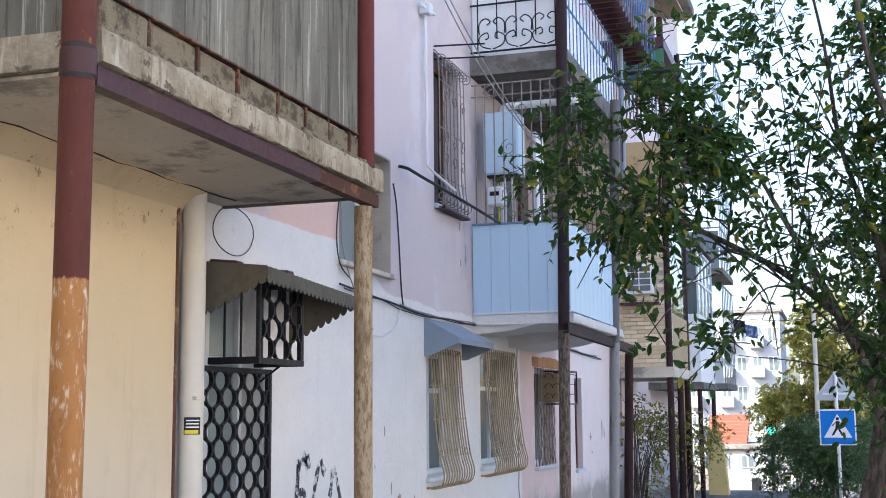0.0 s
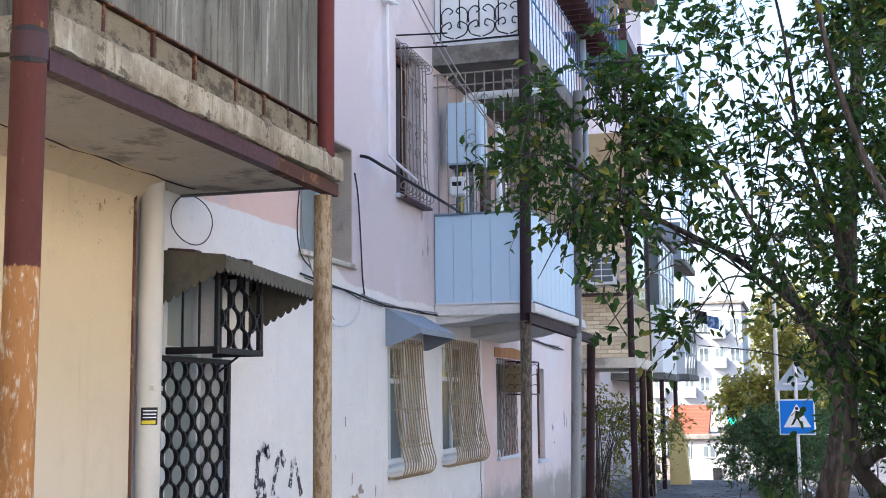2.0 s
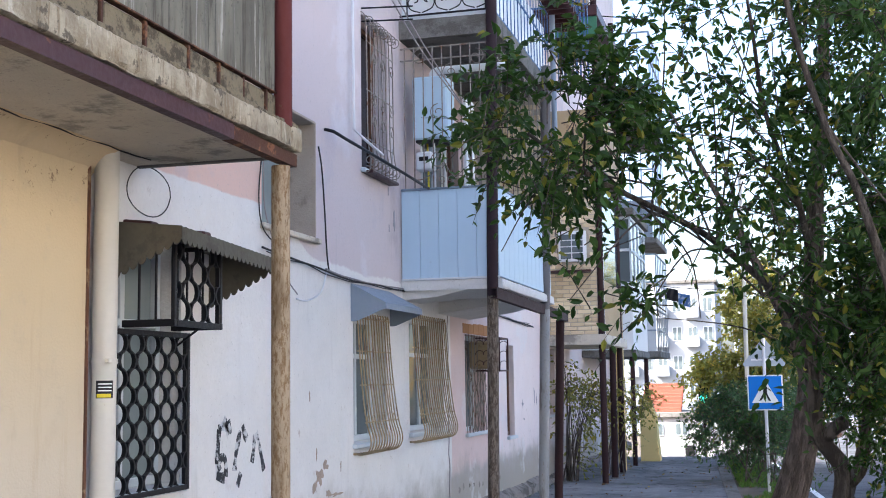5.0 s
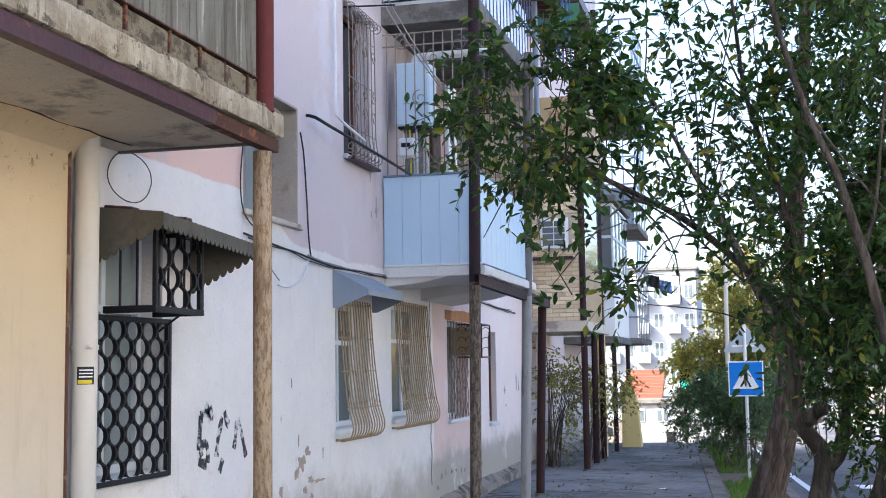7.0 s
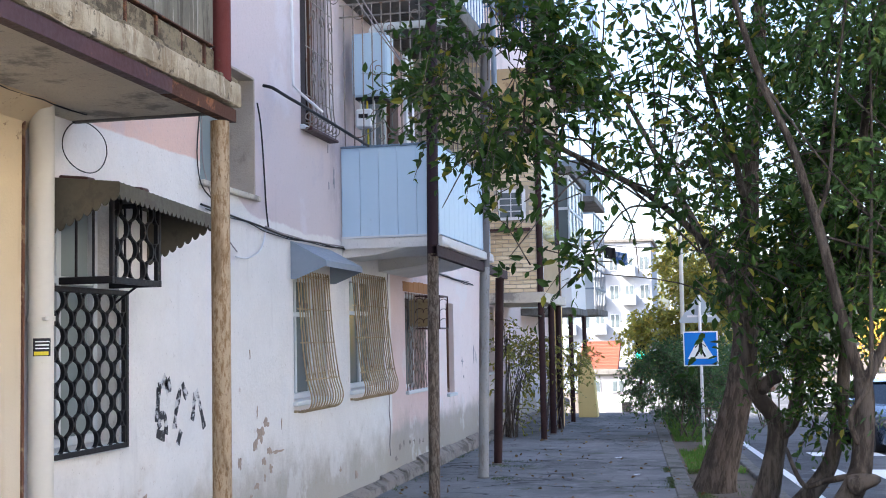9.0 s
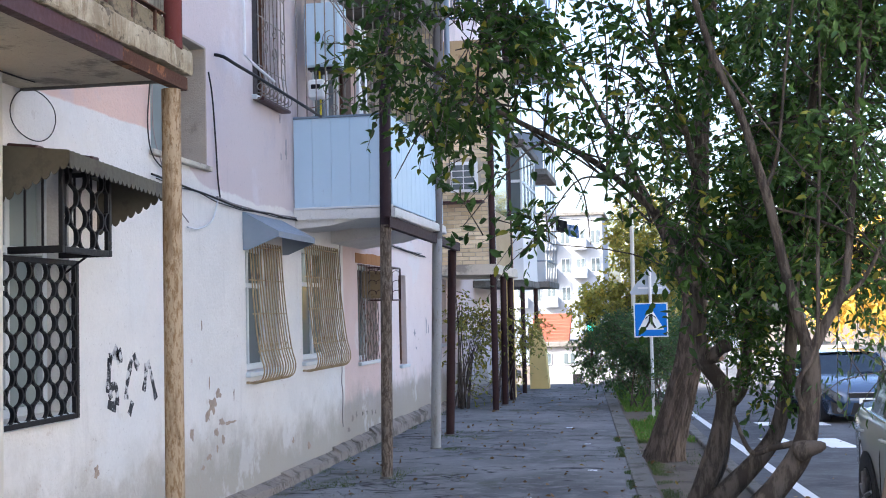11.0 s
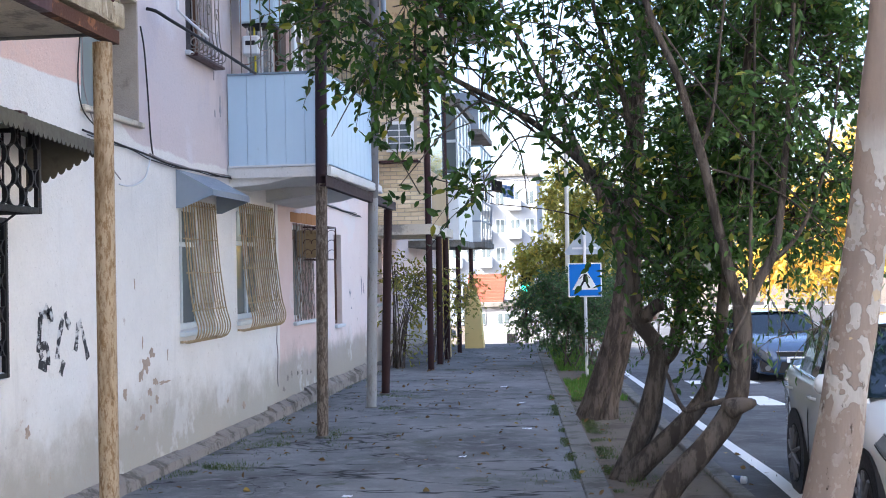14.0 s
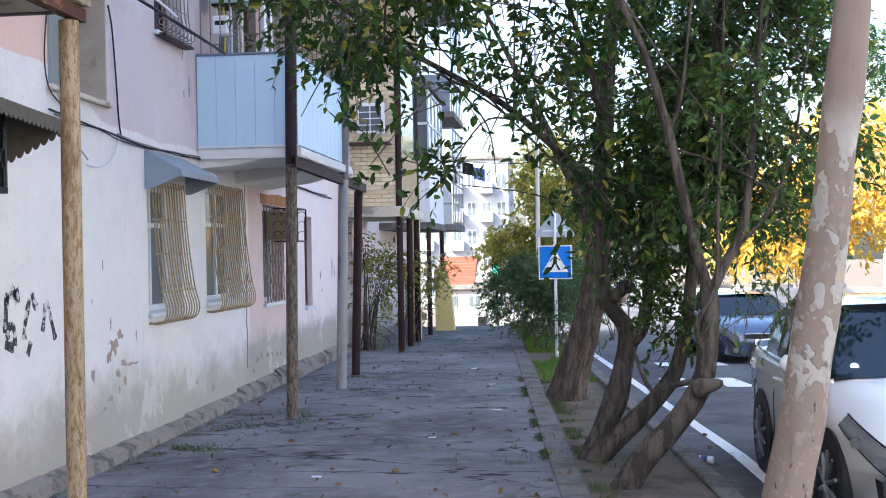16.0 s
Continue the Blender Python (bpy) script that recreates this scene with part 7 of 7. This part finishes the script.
WHITEPAINT, BLUEPAINT = car_paint("white_car_paint", (0.62, 0.635, 0.64)), car_paint("dark_blue_car_paint", (0.045, 0.08, 0.15))
car("white saloon car parked at the kerb", WHITEPAINT, Matrix.Translation((3.372, 9.096, -0.12)) @ Matrix.Rotation(radians(1.64), 4, "Z"), length=4.1)
car("dark blue saloon car standing in the road", BLUEPAINT, Matrix.Translation((4.72, 26.0, road_z(28.2))) @ Matrix.Rotation(radians(7), 4, "Z"), width=1.7, height=1.38, hood=0.92)


# ---- the far side of the road ----
WALLWHITE = concrete("whitewashed_wall", (0.36, 0.36, 0.37), (0.24, 0.235, 0.23), 2.0, 0.62)
bw = thing("boundary_wall", "long whitewashed wall across the road with piers", "wall", kind="structure")
for k in range(8):
    a, b = Vector((5.6 + 1.4 * k, 47.5 - 1.6 * k, 0)), Vector((5.6 + 1.4 * (k + 1), 47.5 - 1.6 * (k + 1), 0))
    ang = math.atan2(b.y - a.y, b.x - a.x)
    mt = Matrix.Translation(a) @ Matrix.Rotation(ang, 4, "Z")
    z0 = road_z(a.y) - 0.4
    part("panel", Mesh().box((0.16, -0.08, z0), ((b - a).length - 0.16, 0.08, 0.3 + 0.04 * k), 0.01, mt), WALLWHITE, bw)
    part("pier", Mesh().box((-0.15, -0.14, z0), (0.15, 0.14, 0.42 + 0.04 * k), 0.015, mt), WALLWHITE, bw)
ga = thing("pipe_arch", "white painted pipe arch above the wall", "pipe")
part("pipe", Mesh().tube(curve_pts([(10.9, 41.0, road_z(41)), (10.9, 41.0, 1.2), (11.0, 40.9, 1.65), (11.4, 40.5, 1.75), (13.5, 38.5, 1.8)], 5), 0.13, 12), PIPE, ga, smooth="all")


def block(name, label, x0, x1, y0, y1, z0, z1, mat, cols, rows, ww, wh, first, roofmat=None, balc=False):
    """A far building with its rows of windows set into the street side (towards -y)."""
    root = thing(name, label, "building")
    part("wall", Mesh().box((x0, y0, z0), (x1, y1, z1), 0.02), mat, root)
    part("roof", Mesh().box((x0 - 0.2, y0 - 0.2, z1), (x1 + 0.2, y1, z1 + 0.25), 0.03), roofmat or KERB, root)
    for i in range(cols):
        for k in range(rows):
            x, z = lerp(x0, x1, (i + 0.5) / cols), first + (z1 - first) * k / rows
            w = part("window", Mesh().box((x - ww / 2, y0 - 0.05, z), (x + ww / 2, y0 - 0.003, z + wh), 0.01), WINFRAME, root)
            for s in (-1, 1):
                part("pane", Mesh().box((x + s * ww / 4 - ww / 4 + 0.04, y0 - 0.065, z + 0.05), (x + s * ww / 4 + ww / 4 - 0.04, y0 - 0.052, z + wh - 0.05)), GLASS, w)
            if balc and i % 2 == 0:
                part("balcony_front", Mesh().box((x - ww * 0.8, y0 - 0.9, z - 0.5), (x + ww * 0.8, y0 - 0.06, z + 0.35), 0.02), mat, root)
    return root


TOWER = concrete("pale_tower_render", (0.4, 0.425, 0.46), (0.33, 0.35, 0.38), 0.5, 0.6)
TILE = plain("red_roof_tile", (0.26, 0.085, 0.055), 0.8, 0, 0.3, 3, 0.01)
block("apartment_tower", "tall pale apartment tower far down the street", -10.5, -3.4, 98, 108, -8, 9.2, TOWER, 6, 7, 0.7, 1.1, -6.5, None, True)
block("apartment_tower", "wide pale apartment block in the far distance", -3.0, 9.0, 130, 140, -8, 9.0, TOWER, 8, 6, 0.9, 1.1, -6.0, None, True)
block("gatehouse", "low white building closing the end of the street", -5.2, 0.5, 60, 64, -3.6, 0.0, WALLWHITE, 5, 1, 0.6, 0.6, -0.85)
rf = thing("tiled_roof", "red tiled pitched roof above the white building", "roof")
for k in range(9):
    part("tile_row", Mesh().box((-5.4, 60.2 + 0.3 * k, 0.12 + 0.16 * k), (-3.5, 60.62 + 0.3 * k, 0.31 + 0.16 * k), 0.02), TILE, rf)
gd = Mesh().box((-3.35, 59.9, -3.2), (-2.95, 59.98, -1.3), 0.01).make("door_far", BLACKIRON)
tagged(gd, "dark metal door in the white end building", "door", kind="structure")
for x, z, mat, lab in ((-1.55, 4.05, BLUEIRON, "blue cloth pegged on a washing line"), (-1.85, 4.2, BLACKIRON, "black cloth pegged on a washing line")):
    cl = Mesh()
    for k in range(8):
        for q in range(6):
            cl.v.append((x + 0.3 * k / 7, 34 + 0.03 * math.sin(k * 1.6 + q * 0.5), z - 0.32 * q / 5 - 0.01 * k))
    cl.f = [(k * 6 + q, k * 6 + q + 1, k * 6 + q + 7, k * 6 + q + 6) for k in range(7) for q in range(5)]
    tagged(cl.make("hanging_cloth", mat, None, lab, "all"), category="laundry")
cable([(OUT + 0.1, 34.0, 4.25), (-1.5, 34.0, 4.18), (-0.3, 34.0, 4.12), (1.4, 34.5, 4.4)], 0.01, CABLE, "thin washing line strung across the pavement")

# unseen block across the road, added and kept pale to bounce light back
op = Mesh().box((16, -40, -1), (24, 20, 10), 0.05).make("wall_opposite", concrete("pale_bounce_surface", (0.75, 0.72, 0.67), (0.6, 0.57, 0.52), 1.0, 0.62))
tagged(op, "unseen pale block across the road, added to bounce light", "wall", kind="structure")

# ---- bricks of the cream balcony and of the blue balcony's end wall ----
BRICKMAT = Nodes("cream_brick_piece")
BRICKMAT = BRICKMAT.done(BRICKMAT.mix(BRICKMAT.each(), (0.58, 0.46, 0.29), (0.8, 0.68, 0.48)), 0.9, 0, BRICKMAT.noise(40, 5), 0.004)
brick = Mesh().box((-0.117, 0, 0), (0.117, 0.03, 0.062), 0.005)
half = Mesh().box((-0.055, 0, 0), (0.055, 0.03, 0.062), 0.005)
shared = [b.make("brick", BRICKMAT) for b in (brick, half)]


def brick_face(parent, x0, x1, y, z0, z1, skip=None):
    row, z = 0, z0
    while z + 0.062 < z1:
        x = x0 + (0.13 if row % 2 else 0.0)
        spans = [(x0 + 0.058, 1)] if row % 2 else []
        while x + 0.234 <= x1 + 0.01:
            spans.append((x + 0.12, 0))
            x += 0.246
        if x1 - x > 0.12:
            spans.append((x + 0.058, 1))
        for cx, kind in spans:
            if skip and skip[0] < cx < skip[1] and skip[2] < z < skip[3]:
                continue
            ob = new("brick", shared[kind].data)
            ob.location = (cx, y + random.uniform(-0.003, 0.003), z)
            ob.parent = parent
        z += 0.074
        row += 1


brick_face(bk, FAC + 0.02, OUT - 0.09, 23.312, 2.63, 5.4, (-2.9, -2.3, 3.85, 4.48))
part("end_wall", Mesh().box((FAC + 0.01, 17.93, 2.96), (OUT - 0.05, 18.0, 5.7), 0.004), MORTAR, bb)
brick_face(bb, FAC + 0.3, OUT - 0.06, 17.905, 3.6, 5.6)
for ob in shared:
    bpy.data.objects.remove(ob)

# every thing's Empty stands at the foot of its parts
bpy.context.view_layer.update()
for ob in list(scene.objects):
    if ob.type == "EMPTY" and ob.parent is None and ob.children:
        pts = [c.matrix_world @ Vector(q) for c in ob.children_recursive if c.type == "MESH" for q in c.bound_box]
        lo, hi = [min(p[k] for p in pts) for k in range(3)], [max(p[k] for p in pts) for k in range(3)]
        base = Vector(((lo[0] + hi[0]) / 2, (lo[1] + hi[1]) / 2, lo[2]))
        ob.location = base
        for c in ob.children:
            c.matrix_parent_inverse = Matrix.Translation(-base)
